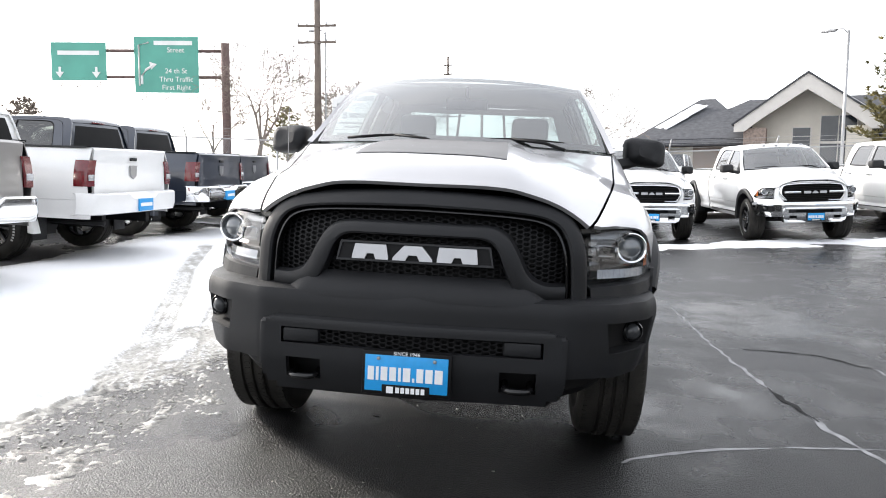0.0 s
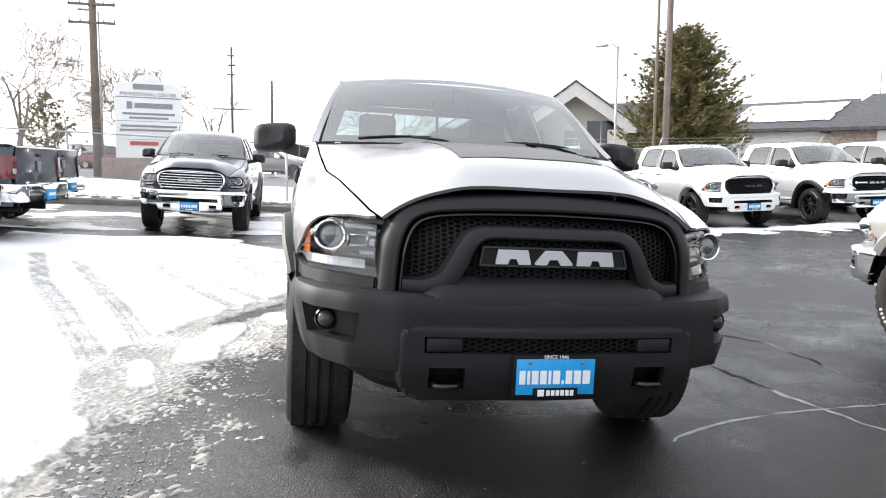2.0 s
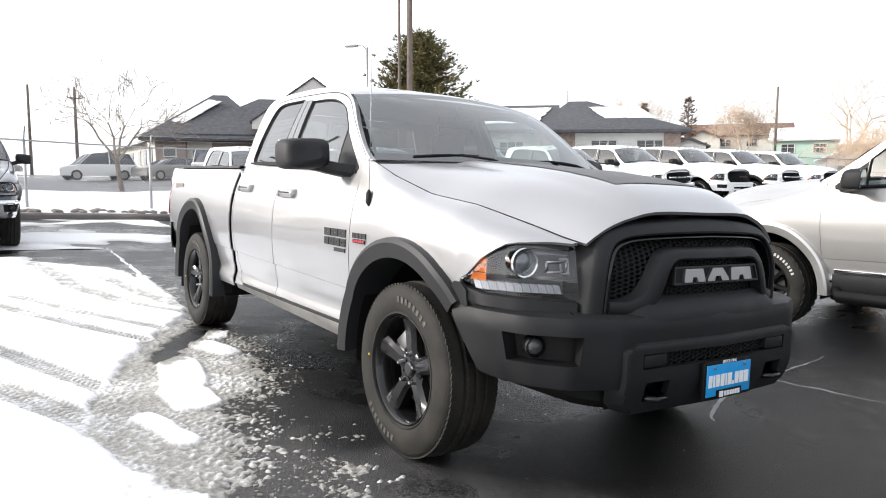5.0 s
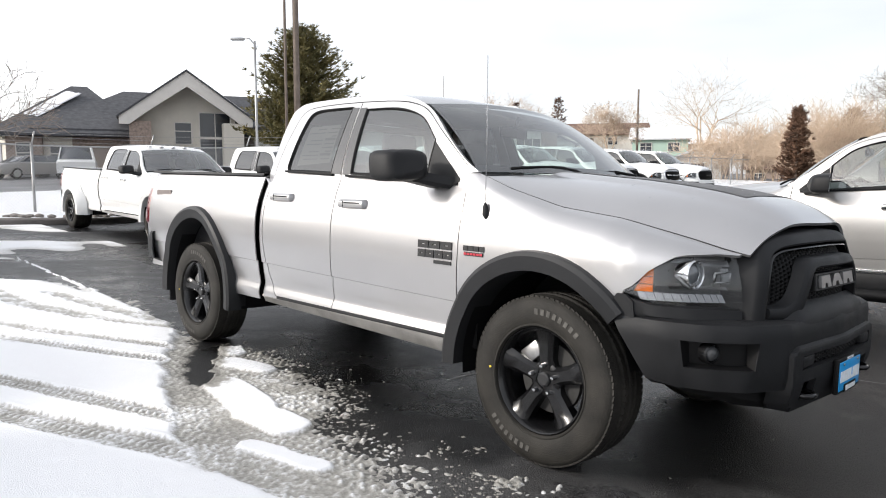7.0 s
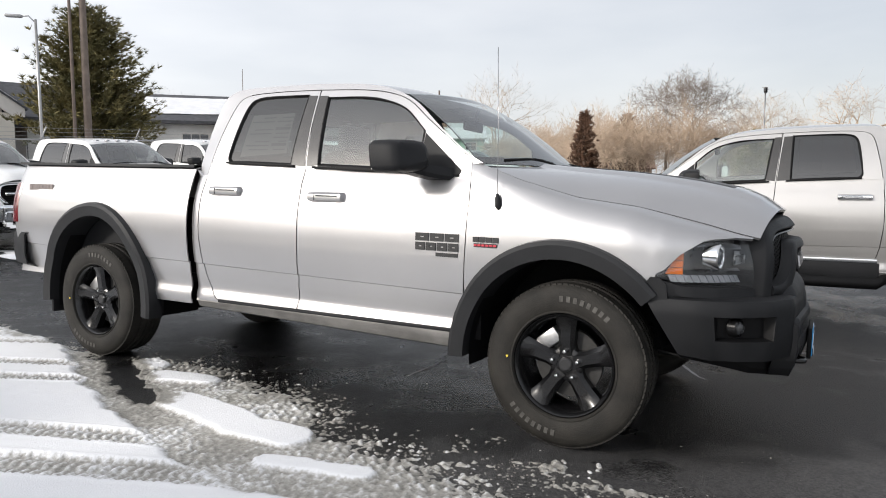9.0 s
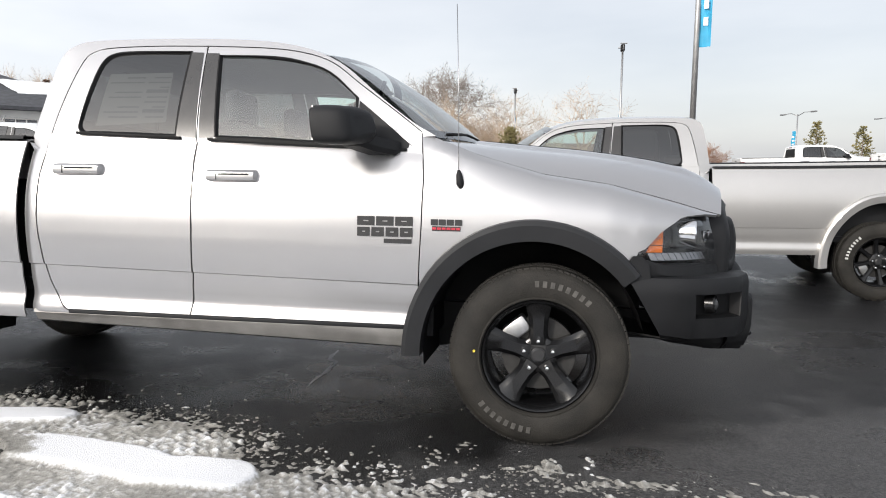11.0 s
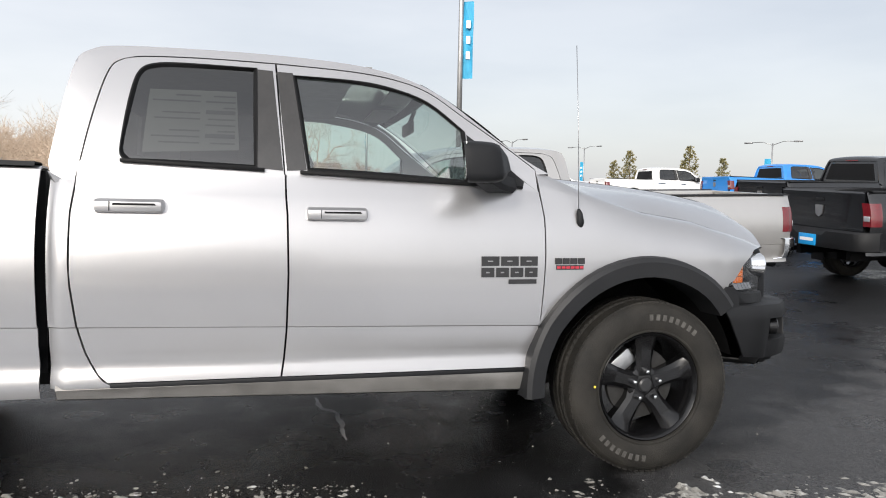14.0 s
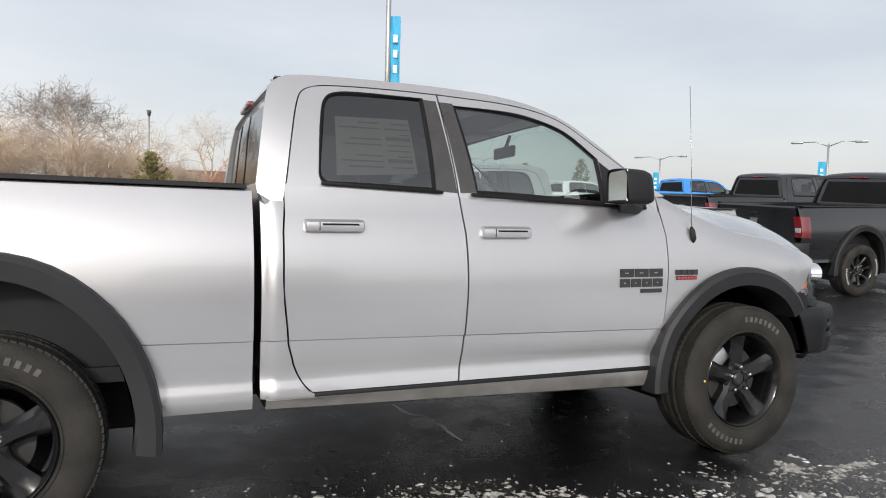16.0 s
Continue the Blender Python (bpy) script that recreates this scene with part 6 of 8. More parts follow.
L2 = pickup("pickup_truck", "white crew-cab truck with white rear bumper, seen from behind", WHITE, eight, "hd_black", CRW, 0.0, WHITE, False, False, False, False, tail_at(-4.60, 5.15, -92, 3.89), "trucks parked nose-in at the far side of the snow")
L1 = pickup("pickup_truck", "grey crew-cab truck with chrome rear bumper and exhaust tip", GREYPAINT, eight, "dt", CRW, 0.0, CHROME, False, False, False, False, tail_at(-4.55, 2.25, -92, 3.89), "trucks parked nose-in at the far side of the snow")
L3 = copy_thing(K_, tail_at(-4.78, 8.24, -92, 3.89))
tagged(L3, "dark blue crew-cab truck with chrome rear bumper", group="trucks parked nose-in at the far side of the snow")
L4 = copy_thing(K_, tail_at(-5.30, 11.07, -92, 3.89))
tagged(L4, "dark crew-cab truck parked beside the fence", group="trucks parked nose-in at the far side of the snow")
S_ = pickup("pickup_truck", "pale silver crew-cab long-bed truck with chrome bumper parked alongside", PALESILVER, eight, "dt", 0.14, 0.73, CHROME, False, False, False, False, stand(4.72, 1.05, 180, 4.44))
K2 = pickup("pickup_truck", "black crew-cab off-road truck with dark arch flares and white-lettered tyres", BLACKPAINT, eight, "hd_black", CRW, 0.0, TRIM, True, False, False, False, tail_at(4.76, -5.89, 0, 3.89), "trucks at the far end of the lot")
tagged(copy_thing(K2, tail_at(9.4, -8.45, 0, 3.89)), "black crew-cab truck parked further along the row")
BL = pickup("pickup_truck", "bright blue crew-cab truck parked further along the row", BLUEPAINT, eight, "hd_black", CRW, 0.0, TRIM, False, False, False, False, tail_at(19.0, -13.9, 0, 3.89), "trucks at the far end of the lot")
tagged(copy_thing(L2, tail_at(24.8, -12.0, 0, 3.89)), "white crew-cab truck far across the lot", group="trucks at the far end of the lot")
tagged(copy_thing(L2, tail_at(29.8, -8.1, 0, 3.89)), "white crew-cab truck far across the lot", group="trucks at the far end of the lot")
for sd in (-1, 1):
    bm = bmesh.new()
    tube(bm, [(sd * 0.86, 0.66, 0.44), (sd * 1.00, 0.74, 0.40), (sd * 1.00, 2.60, 0.40), (sd * 0.86, 2.68, 0.44)], 0.055, 10)
    stp = part("side_step", bm, BLACK, S_, "black tubular side step")
    bm = bmesh.new()
    box(bm, min(sd * 0.918, sd * 0.926), max(sd * 0.918, sd * 0.926), 0.66, 2.60, 0.590, 0.628, 0.003)
    part("sill_strip", bm, CHROME, S_, "bright chrome strip along the sill")
    bm = bmesh.new()
    box(bm, min(sd * 0.90, sd * 0.921), max(sd * 0.90, sd * 0.921), 0.64, 2.62, 0.43, 0.588, 0.006)
    part("sill_cladding", bm, TRIM, S_, "black sill cladding")
for p in (five, eight):
    for o in list(p.children_recursive) + [p]:
        bpy.data.objects.remove(o)

# ---------------------------------------------------------------- snow and slush on the lot
def snow_material():
    m = bpy.data.materials.new("snow_and_slush")
    m.use_nodes = True
    nt = m.node_tree
    p = nt.nodes["Principled BSDF"]
    at = nt.nodes.new("ShaderNodeAttribute")
    at.attribute_name = "dirt"
    co = nt.nodes.new("ShaderNodeTexCoord")
    n1 = nt.nodes.new("ShaderNodeTexNoise")
    n1.inputs["Scale"].default_value, n1.inputs["Detail"].default_value = 55.0, 9.0
    n2 = nt.nodes.new("ShaderNodeTexNoise")
    n2.inputs["Scale"].default_value, n2.inputs["Detail"].default_value = 160.0, 4.0
    nt.links.new(co.outputs["Object"], n1.inputs["Vector"])
    nt.links.new(co.outputs["Object"], n2.inputs["Vector"])
    ad = nt.nodes.new("ShaderNodeMath")
    ad.operation = "MULTIPLY_ADD"
    ad.inputs[1].default_value, ad.inputs[2].default_value = 0.8, -0.42
    nt.links.new(n1.outputs["Fac"], ad.inputs[0])
    sm = nt.nodes.new("ShaderNodeMath")
    sm.operation = "ADD"
    sm.use_clamp = True
    nt.links.new(ad.outputs[0], sm.inputs[0])
    nt.links.new(at.outputs["Fac"], sm.inputs[1])
    ramp = nt.nodes.new("ShaderNodeValToRGB")
    e = ramp.color_ramp.elements
    e[0].position, e[0].color = 0.10, (0.92, 0.925, 0.94, 1)
    e[1].position, e[1].color = 0.95, (0.10, 0.093, 0.080, 1)
    k = ramp.color_ramp.elements.new(0.5)
    k.color = (0.40, 0.385, 0.35, 1)
    nt.links.new(sm.outputs[0], ramp.inputs["Fac"])
    nt.links.new(ramp.outputs["Color"], p.inputs["Base Color"])
    rr = nt.nodes.new("ShaderNodeMapRange")
    rr.inputs["To Min"].default_value, rr.inputs["To Max"].default_value = 0.65, 0.28
    nt.links.new(sm.outputs[0], rr.inputs["Value"])
    nt.links.new(rr.outputs["Result"], p.inputs["Roughness"])
    b = nt.nodes.new("ShaderNodeBump")
    b.inputs["Strength"].default_value, b.inputs["Distance"].default_value = 0.6, 0.008
    nt.links.new(n2.outputs["Fac"], b.inputs["Height"])
    nt.links.new(b.outputs["Normal"], p.inputs["Normal"])
    return m


SNOW = snow_material()
# edge of the slush over the asphalt, and the line left of which the snow is still clean
EDGE_Y = [-3.6, -2.4, -1.3, -0.5, 0.0, 0.38, 0.60, 0.94, 1.18, 1.42, 1.74, 2.14, 2.45, 2.9, 3.3, 4.0, 4.8, 5.6, 6.6, 7.6, 8.6, 9.6, 11.0]
EDGE_X = [-2.6, -2.1, -1.72, -1.62, -1.55, -1.45, -1.40, -1.30, -1.22, -0.98, -0.80, -0.88, -0.74, -0.74, -0.84, -0.72, -0.80, -0.62, -0.75, -1.0, -1.9, -1.9, -2.4]
CLEAN_Y = [-3.6, -2.4, -1.3, -0.6, -0.1, 0.36, 0.97, 1.45, 1.94, 2.83, 3.12, 3.45, 3.95, 4.5, 11.0]
CLEAN_X = [-3.6, -2.9, -2.25, -1.95, -1.85, -2.02, -2.16, -2.06, -1.88, -1.52, -1.36, -1.19, -0.92, -0.80, -0.6]
RUTS = [([(-4.3, 6.6), (-3.5, 4.35), (-2.9, 3.0), (-2.49, 2.02), (-2.33, 1.65), (-2.13, 1.15), (-1.90, 0.62), (-1.63, 0.10)], 0.105),
        ([(-3.6, 5.9), (-2.9, 4.15), (-2.5, 3.15), (-2.22, 2.43), (-1.97, 1.75), (-1.62, 0.68), (-1.45, 0.35)], 0.085),
        ([(-2.6, 5.6), (-2.1, 4.4), (-1.69, 3.45), (-1.45, 2.97), (-1.27, 2.45), (-1.0, 1.95)], 0.075),
        ([(-2.2, 5.5), (-1.85, 4.7), (-1.47, 3.86), (-1.24, 3.36), (-0.98, 2.85), (-0.85, 2.6)], 0.070),
        ([(-1.5, 5.6), (-1.25, 4.9), (-1.1, 4.53), (-0.89, 4.10), (-0.8, 3.7)], 0.065),
        ([(-1.9, 8.3), (-1.68, 7.0), (-1.62, 6.0), (-1.3, 5.0)], 0.11),
        ([(-1.2, 6.6), (-1.0, 5.2), (-0.85, 4.6)], 0.09)]
# unmarked slabs of snow left between the tracks: centre line and half width
SLABS = [([(-0.88, 3.08), (-0.93, 2.93)], 0.085), ([(-1.10, 2.66), (-1.02, 2.36)], 0.095), ([(-1.42, 2.18), (-1.46, 1.85), (-1.55, 1.50), (-1.55, 1.20)], 0.125), ([(-1.85, 1.06), (-1.79, 0.82), (-1.745, 0.62)], 0.055)]
STREAK = ([(-1.12, 0.42), (-1.24, 0.10), (-1.33, -0.35), (-1.38, -0.85), (-1.40, -1.40), (-1.52, -2.2)], 0.085)
BARE = ([(-0.80, 3.58), (-0.98, 3.24), (-1.20, 2.92), (-1.38, 2.60), (-1.50, 2.30)], 0.085)


def near_line(x, y, line):
    """Distance to a line, side and way along it."""
    best = (9.0, 0.0, 0.0)
    run = 0.0
    for (ax, ay), (bx, by) in zip(line, line[1:]):
        dx, dy = bx - ax, by - ay
        l2 = dx * dx + dy * dy
        t = max(0.0, min(1.0, ((x - ax) * dx + (y - ay) * dy) / l2))
        px, py = x - ax - t * dx, y - ay - t * dy
        d = math.hypot(px, py)
        if d < best[0]:
            best = (d, (px * dy - py * dx) / math.sqrt(l2), run + t * math.sqrt(l2))
        run += math.sqrt(l2)
    return best


def step(a, b, v):
    u = max(0.0, min(1.0, (v - a) / (b - a)))
    return u * u * (3 - 2 * u)


def tread(run, side, w, n):
    """Chevron blocks pressed by a tyre, 0 to 1."""
    v = abs(((side + 4 * w) / (w * 0.95)) % 1.0 - 0.5) * 2
    c = math.sin(2 * math.pi * (run / 0.052 + 0.55 * v + 0.35 * n))
    return step(-0.25, 0.55, c) * step(0.06, 0.30, v)


def snow_at(x, y):
    """Thickness over the asphalt (below 0: bare) and dirt, 0 to 1."""
    N = lambda f, s: noise.noise(Vector((x * f, y * f, s)))
    nb, nf, ng = N(1.3, 1), N(11, 6), N(34, 8)
    e = ip(y, EDGE_Y, EDGE_X) + 0.06 * nb + 0.05 * N(5, 2)
    d = e - x
    d0 = d
    if y < 0.8:   # a streak of slush shed along a wheel's way
        d = max(d, STREAK[1] - near_line(x, y, STREAK[0])[0] + 0.05 * N(4, 61) + 0.04 * nf)
    d = min(d, (x + 5.55 + 0.25 * N(0.8, 4)) * 0.5, (9.3 - y + 0.8 * N(0.9, 5)) * 0.6, (y + 2.7 + 0.5 * N(0.9, 15)) * 0.6)
    clean = step(-0.03, 0.05, ip(y, CLEAN_Y, CLEAN_X) + 0.05 * N(4, 5) + 0.025 * nf - x)
    t = 0.030 + 0.004 * N(2.2, 3) + 0.0015 * nf
    dirt = 0.0
    if clean < 1.0:   # grey slush, churned and pressed by tyres
        run, side = 0.41 * x - 0.91 * y + 0.03 * nb, 0.91 * x + 0.41 * y + 0.02 * N(3, 17)
        tr = tread(run, side, 0.105, N(2.5, 18))
        grain = N(19, 13) + 0.7 * ng + 0.4 * N(70, 19)
        clump = max(0.0, 0.45 * N(9, 51) + 0.75 * N(24, 52) + 0.75 * N(46, 53) + 0.20 * nb + 0.16)
        press = step(-0.25, 0.35, N(1.7, 14))
        ts = 0.003 + 0.011 * clump + 0.007 * tr * press + 0.003 * grain
        ds = 0.60 + 0.20 * N(2.6, 9) - 0.20 * tr * press - 0.30 * clump - 0.06 * grain
        for line, w in SLABS:
            k = step(w + 0.022, w - 0.006, near_line(x, y, line)[0] + 0.020 * N(7, 21) + 0.010 * ng)
            ts, ds = ts + (0.026 - ts) * k, ds * (1 - k)
        fade = step(0.0, 0.34, d)      # ragged clumps thinning out over the asphalt
        ts -= (1 - fade) * (0.013 - 0.016 * (N(8, 31) + 0.7 * ng)) + max(0.0, -d) * 0.07
        ds += (1 - fade) * 0.20
        t, dirt = ts + (t - ts) * clean, ds * (1 - clean)
    elif d < 0.25:
        t = min(t, d * 0.12 + 0.01 * nf)
        dirt = 0.4 * (1 - max(0.0, d) / 0.25)
    if y < 0.6 and d0 > 0.1:   # churned lumps at the near end
        k = step(0.6, -0.2, y) * step(1.3, 0.5, d0) * step(0.1, 0.3, d0)
        lump = max(0.0, N(10, 7) + 0.6 * N(24, 8) + 0.3 * ng)
        t = t * (1 - 0.5 * k) + k * lump * 0.040
        dirt = max(0.0, dirt + k * (0.10 - 0.25 * lump))
    for line, w in RUTS:
        dd, side, run = near_line(x, y, line)
        dd += 0.012 * nf
        if dd < w * 1.5:
            k = step(w * 1.12, w * 0.94, dd) * clean
            tr = tread(run, side, w, 0.3 * N(3, 12))
            t = t * (1 - k) + (0.006 + 0.011 * tr + 0.004 * ng) * k
            dirt = max(dirt * (1 - k), k * (0.56 - 0.30 * tr + 0.22 * N(4, 12) + 0.10 * ng))
            # a small ridge squeezed up beside the track
            t += 0.006 * clean * max(0.0, 1 - abs(dd - w * 1.15) / 0.02)
    dd = near_line(x, y, BARE[0])[0] + 0.05 * N(6, 41) + 0.03 * N(15, 42) + 0.015 * ng
    if dd < 0.30:
        k = step(BARE[1] * 1.25, BARE[1] * 0.7, dd)
        t = t * (1 - k) - 0.014 * k
        dirt = max(dirt, 0.75 * step(0.24, 0.10, dd))
    return t, max(0.0, min(1.0, dirt))


def snow_sheet(name, xs, ys, f, label):
    vs, dirt = [], []
    for y in ys:
        for x in xs:
            t, q = f(x, y)
            vs.append((x, y, h(x, y) + t + 0.002))
            dirt.append(q)
    nx = len(xs)
    keep = [v[2] - h(v[0], v[1]) > -0.004 for v in vs]
    fs = []
    for j in range(len(ys) - 1):
        for i in range(nx - 1):
            q = (j * nx + i, j * nx + i + 1, (j + 1) * nx + i + 1, (j + 1) * nx + i)
            if any(keep[k] for k in q):
                fs.append(q)
    me = bpy.data.meshes.new(name)
    me.from_pydata(vs, [], fs)
    me.polygons.foreach_set("use_smooth", [True] * len(me.polygons))
    a = me.attributes.new("dirt", "FLOAT", "POINT")
    a.data.foreach_set("value", dirt)
    me.materials.append(SNOW)
    return tagged(new(name, me), label, "snow", kind="stuff")


snow_sheet("snow", list(np.arange(-2.10, -0.52, 0.0098)), list(np.arange(-0.70, 3.301, 0.0100)), snow_at, "grey slush and packed snow with tyre marks beside the truck")
snow_sheet("snow", list(np.arange(-2.72, -2.08, 0.0160)), list(np.arange(-1.0, 4.21, 0.0150)), snow_at, "packed white snow with dirty tyre ruts and grey slush")
snow_sheet("snow", list(np.arange(-2.10, -0.42, 0.0160)), list(np.arange(3.30, 4.21, 0.0150)), snow_at, "packed white snow with dirty tyre ruts")
snow_sheet("snow", list(np.arange(-2.10, -0.90, 0.0160)), list(np.arange(-1.0, -0.69, 0.0150)), snow_at, "churned snow and slush lumps")
snow_sheet("snow", list(np.linspace(-4.2, -2.70, 61)), list(np.arange(-1.6, 4.22, 0.028)), snow_at, "packed white snow with tyre ruts")
snow_sheet("snow", list(np.arange(-6.2, -4.15, 0.08)), list(np.arange(-3.0, 10.2, 0.08)), snow_at, "packed white snow at the foot of parked trucks")
snow_sheet("snow", list(np.arange(-4.2, 0.3, 0.038)), list(np.arange(4.2, 10.2, 0.045)), snow_at, "packed white snow with tyre ruts on the lot")
snow_sheet("snow", list(np.arange(-2.72, -1.0, 0.024)), list(np.arange(-1.6, -0.985, 0.024)), snow_at, "churned snow and slush lumps")
snow_sheet("snow", list(np.arange(-4.2, -1.0, 0.04)), list(np.arange(-3.6, -1.54, 0.04)), snow_at, "churned snow and slush lumps")


def strip_at(x, y):
    N = lambda f, s: noise.noise(Vector((x * f, y * f, s)))
    d = 0.34 - 0.55 * abs(y - 10.3 - 0.35 * N(0.5, 21)) + 0.55 * N(0.9, 22) + 0.30 * N(2.6, 23) + 0.12 * N(7, 25)
    return min(0.035, d * 0.10) + 0.004 * N(7, 24), max(0.0, 0.22 - d) * 1.0


snow_sheet("snow", list(np.arange(2.0, 26.0, 0.08)), list(np.arange(8.7, 12.3, 0.08)), strip_at, "ragged strip of snow in front of the white trucks")


def patch_at(x, y):
    N = lambda f, s: noise.noise(Vector((x * f, y * f, s)))
    d = N(0.45, 31) + 0.4 * N(1.5, 32) - 0.10
    return min(0.02, d * 0.05), max(0.0, 0.4 - d)


snow_sheet("snow", list(np.arange(-9.0, 1.5, 0.12)), list(np.arange(10.0, 16.8, 0.12)), patch_at, "thin snow patches on wet asphalt")

SLUSH = mat("grey_slush", (0.27, 0.26, 0.235), 0.4, 0.0, 0.35, 60.0)
# small lumps of slush shed on the asphalt beside the truck
rng = random.Random(11)
bm = bmesh.new()
def crumb(x, y, r):
    if abs(abs(x) - 0.8) < 0.17 and (abs(y) < 0.24 or abs(y - 3.57) < 0.24):
        return
    bmesh.ops.create_icosphere(bm, subdivisions=1, radius=r, matrix=Matrix.Translation((x, y, h(x, y) + r * 0.2)) @ Matrix.Rotation(rng.uniform(0, 3), 4, "Z") @ Matrix.Diagonal((rng.uniform(0.8, 2.0), rng.uniform(0.7, 1.3), rng.uniform(0.5, 0.9), 1)))
for _ in range(900):
    y = rng.uniform(-1.0, 3.3)
    x = ip(y, EDGE_Y, EDGE_X) + abs(rng.gauss(0, 0.16)) - 0.12
    crumb(x, y, 0.002 + 0.007 * rng.random() ** 2.5)
for _ in range(150):   # a thrown streak of slush in front of the wheel
    u = rng.random()
    crumb(-1.25 - 0.24 * u + rng.gauss(0, 0.06), 0.14 - 0.90 * u + rng.gauss(0, 0.05), rng.uniform(0.002, 0.006))
for _ in range(90):
    crumb(rng.uniform(-1.2, 1.0), rng.uniform(-1.4, 2.6), rng.uniform(0.002, 0.005))
for v in bm.verts:
    v.co += Vector((rng.uniform(-1, 1), rng.uniform(-1, 1), rng.uniform(-1, 1))) * 0.0012
ob = part("slush", bm, SLUSH)
tagged(ob, "small crumbs of grey slush on wet asphalt", "slush", kind="stuff")

# ---------------------------------------------------------------- surroundings
SHINGLE = mat("dark_shingles", (0.070, 0.072, 0.080), 0.85, 0.0, 0.3, 3.0, 0.4, 20.0)
STUCCO = mat("beige_stucco", (0.70, 0.66, 0.59), 0.85, 0.0, 0.08, 1.0, 0.2, 30.0)
GREYWALL = mat("pale_grey_siding", (0.74, 0.73, 0.70), 0.8, 0.0, 0.08, 1.0)
BRICK = mat("brown_brick", (0.30, 0.235, 0.20), 0.85, 0.0, 0.35, 6.0, 0.3, 30.0)
FASCIA = mat("pale_fascia", (0.70, 0.67, 0.63), 0.7, 0.0, 0.06, 2.0)
DARKGLASS = mat("dark_window", (0.03, 0.035, 0.045), 0.08, 0.0, 0.2, 1.0, spec=0.8)
WOODPOLE = mat("weathered_pole_wood", (0.15, 0.12, 0.10), 0.85, 0.0, 0.25, 3.0, 0.3, 40.0)
GALV = mat("galvanised_steel", (0.38, 0.38, 0.38), 0.45, 0.8, 0.12, 8.0)
RUSTY = mat("rusty_brown_steel", (0.16, 0.11, 0.10), 0.7, 0.4, 0.2, 4.0)
SIGNGREEN = mat("highway_sign_green", (0.09, 0.33, 0.26), 0.45, 0.0, 0.08, 1.0)
SIGNWHITE = mat("sign_white", (0.72, 0.72, 0.70), 0.5, 0.0, 0.05, 2.0)
SIGNGREY = mat("sign_grey_print", (0.22, 0.23, 0.25), 0.6, 0.0, 0.1, 4.0)
SIGNRED = mat("sign_red_print", (0.40, 0.04, 0.03), 0.6, 0.0, 0.1, 4.0)
BANNER = mat("blue_banner", (0.03, 0.33, 0.55), 0.6, 0.0, 0.1, 3.0)
BARK = mat("grey_brown_bark", (0.23, 0.19, 0.16), 0.9, 0.0, 0.25, 5.0)
TWIG = mat("tan_twigs", (0.52, 0.41, 0.31), 0.9, 0.0, 0.25, 2.0)
REDTWIG = mat("rusty_twigs", (0.34, 0.19, 0.12), 0.9, 0.0, 0.25, 2.0)
NEEDLE = mat("pine_needles", (0.075, 0.078, 0.030), 0.8, 0.0, 0.5, 0.9, color2=(0.28, 0.23, 0.09))
REDNEEDLE = mat("brown_juniper", (0.13, 0.070, 0.042), 0.85, 0.0, 0.4, 0.8)
STONE = mat("verge_stones", (0.20, 0.18, 0.165), 0.85, 0.0, 0.3, 3.0, 0.3, 20.0)
MINT = mat("mint_siding", (0.42, 0.56, 0.48), 0.8, 0.0, 0.05, 1.0)
BROWNROOF = mat("brown_roof", (0.16, 0.10, 0.075), 0.85, 0.0, 0.2, 2.0)


def gbox(name, label, cat, parts, m, kind="", group=""):
    """A thing of boxes: parts of (name, material, list of (x0, x1, y0, y1, z0, z1))."""
    root = thing(name, label, cat, m, group, kind)
    for nm, material, boxes in parts:
        bm = bmesh.new()
        for b in boxes:
            box(bm, *b)
        part(nm, bm, material, root)
    return root


def facing(x, y, nx, ny):
    """A frame at x, y on the terrain whose +y looks away along nx, ny and +x to the right."""
    a = math.degrees(math.atan2(-nx, ny))
    return pose(x, y, terrain(x, y), 0, 0, a)


def hip_roof(u0, u1, d0, d1, z0, z1, over=0.7, ridge=None):
    """A hipped roof over a rectangle; ridge: its length along u."""
    bm = bmesh.new()
    u0, u1, d0, d1 = u0 - over, u1 + over, d0 - over, d1 + over
    half = (d1 - d0) / 2
    r0, r1 = (u0 + half, u1 - half) if ridge is None else ridge
    dm = (d0 + d1) / 2
    b = [bm.verts.new(p) for p in ((u0, d0, z0), (u1, d0, z0), (u1, d1, z0), (u0, d1, z0))]
    e = [bm.verts.new((p.co.x, p.co.y, z0 - 0.22)) for p in b]
    t = [bm.verts.new((r0, dm, z1)), bm.verts.new((r1, dm, z1))]
    bm.faces.new((b[0], b[1], t[1], t[0]))
    bm.faces.new((b[1], b[2], t[1]))
    bm.faces.new((b[2], b[3], t[0], t[1]))
    bm.faces.new((b[3], b[0], t[0]))
    for k in range(4):
        j = (k + 1) % 4
        bm.faces.new((b[k], e[k], e[j], b[j]))
    bm.faces.new(e)
    bmesh.ops.recalc_face_normals(bm, faces=bm.faces)
    return bm


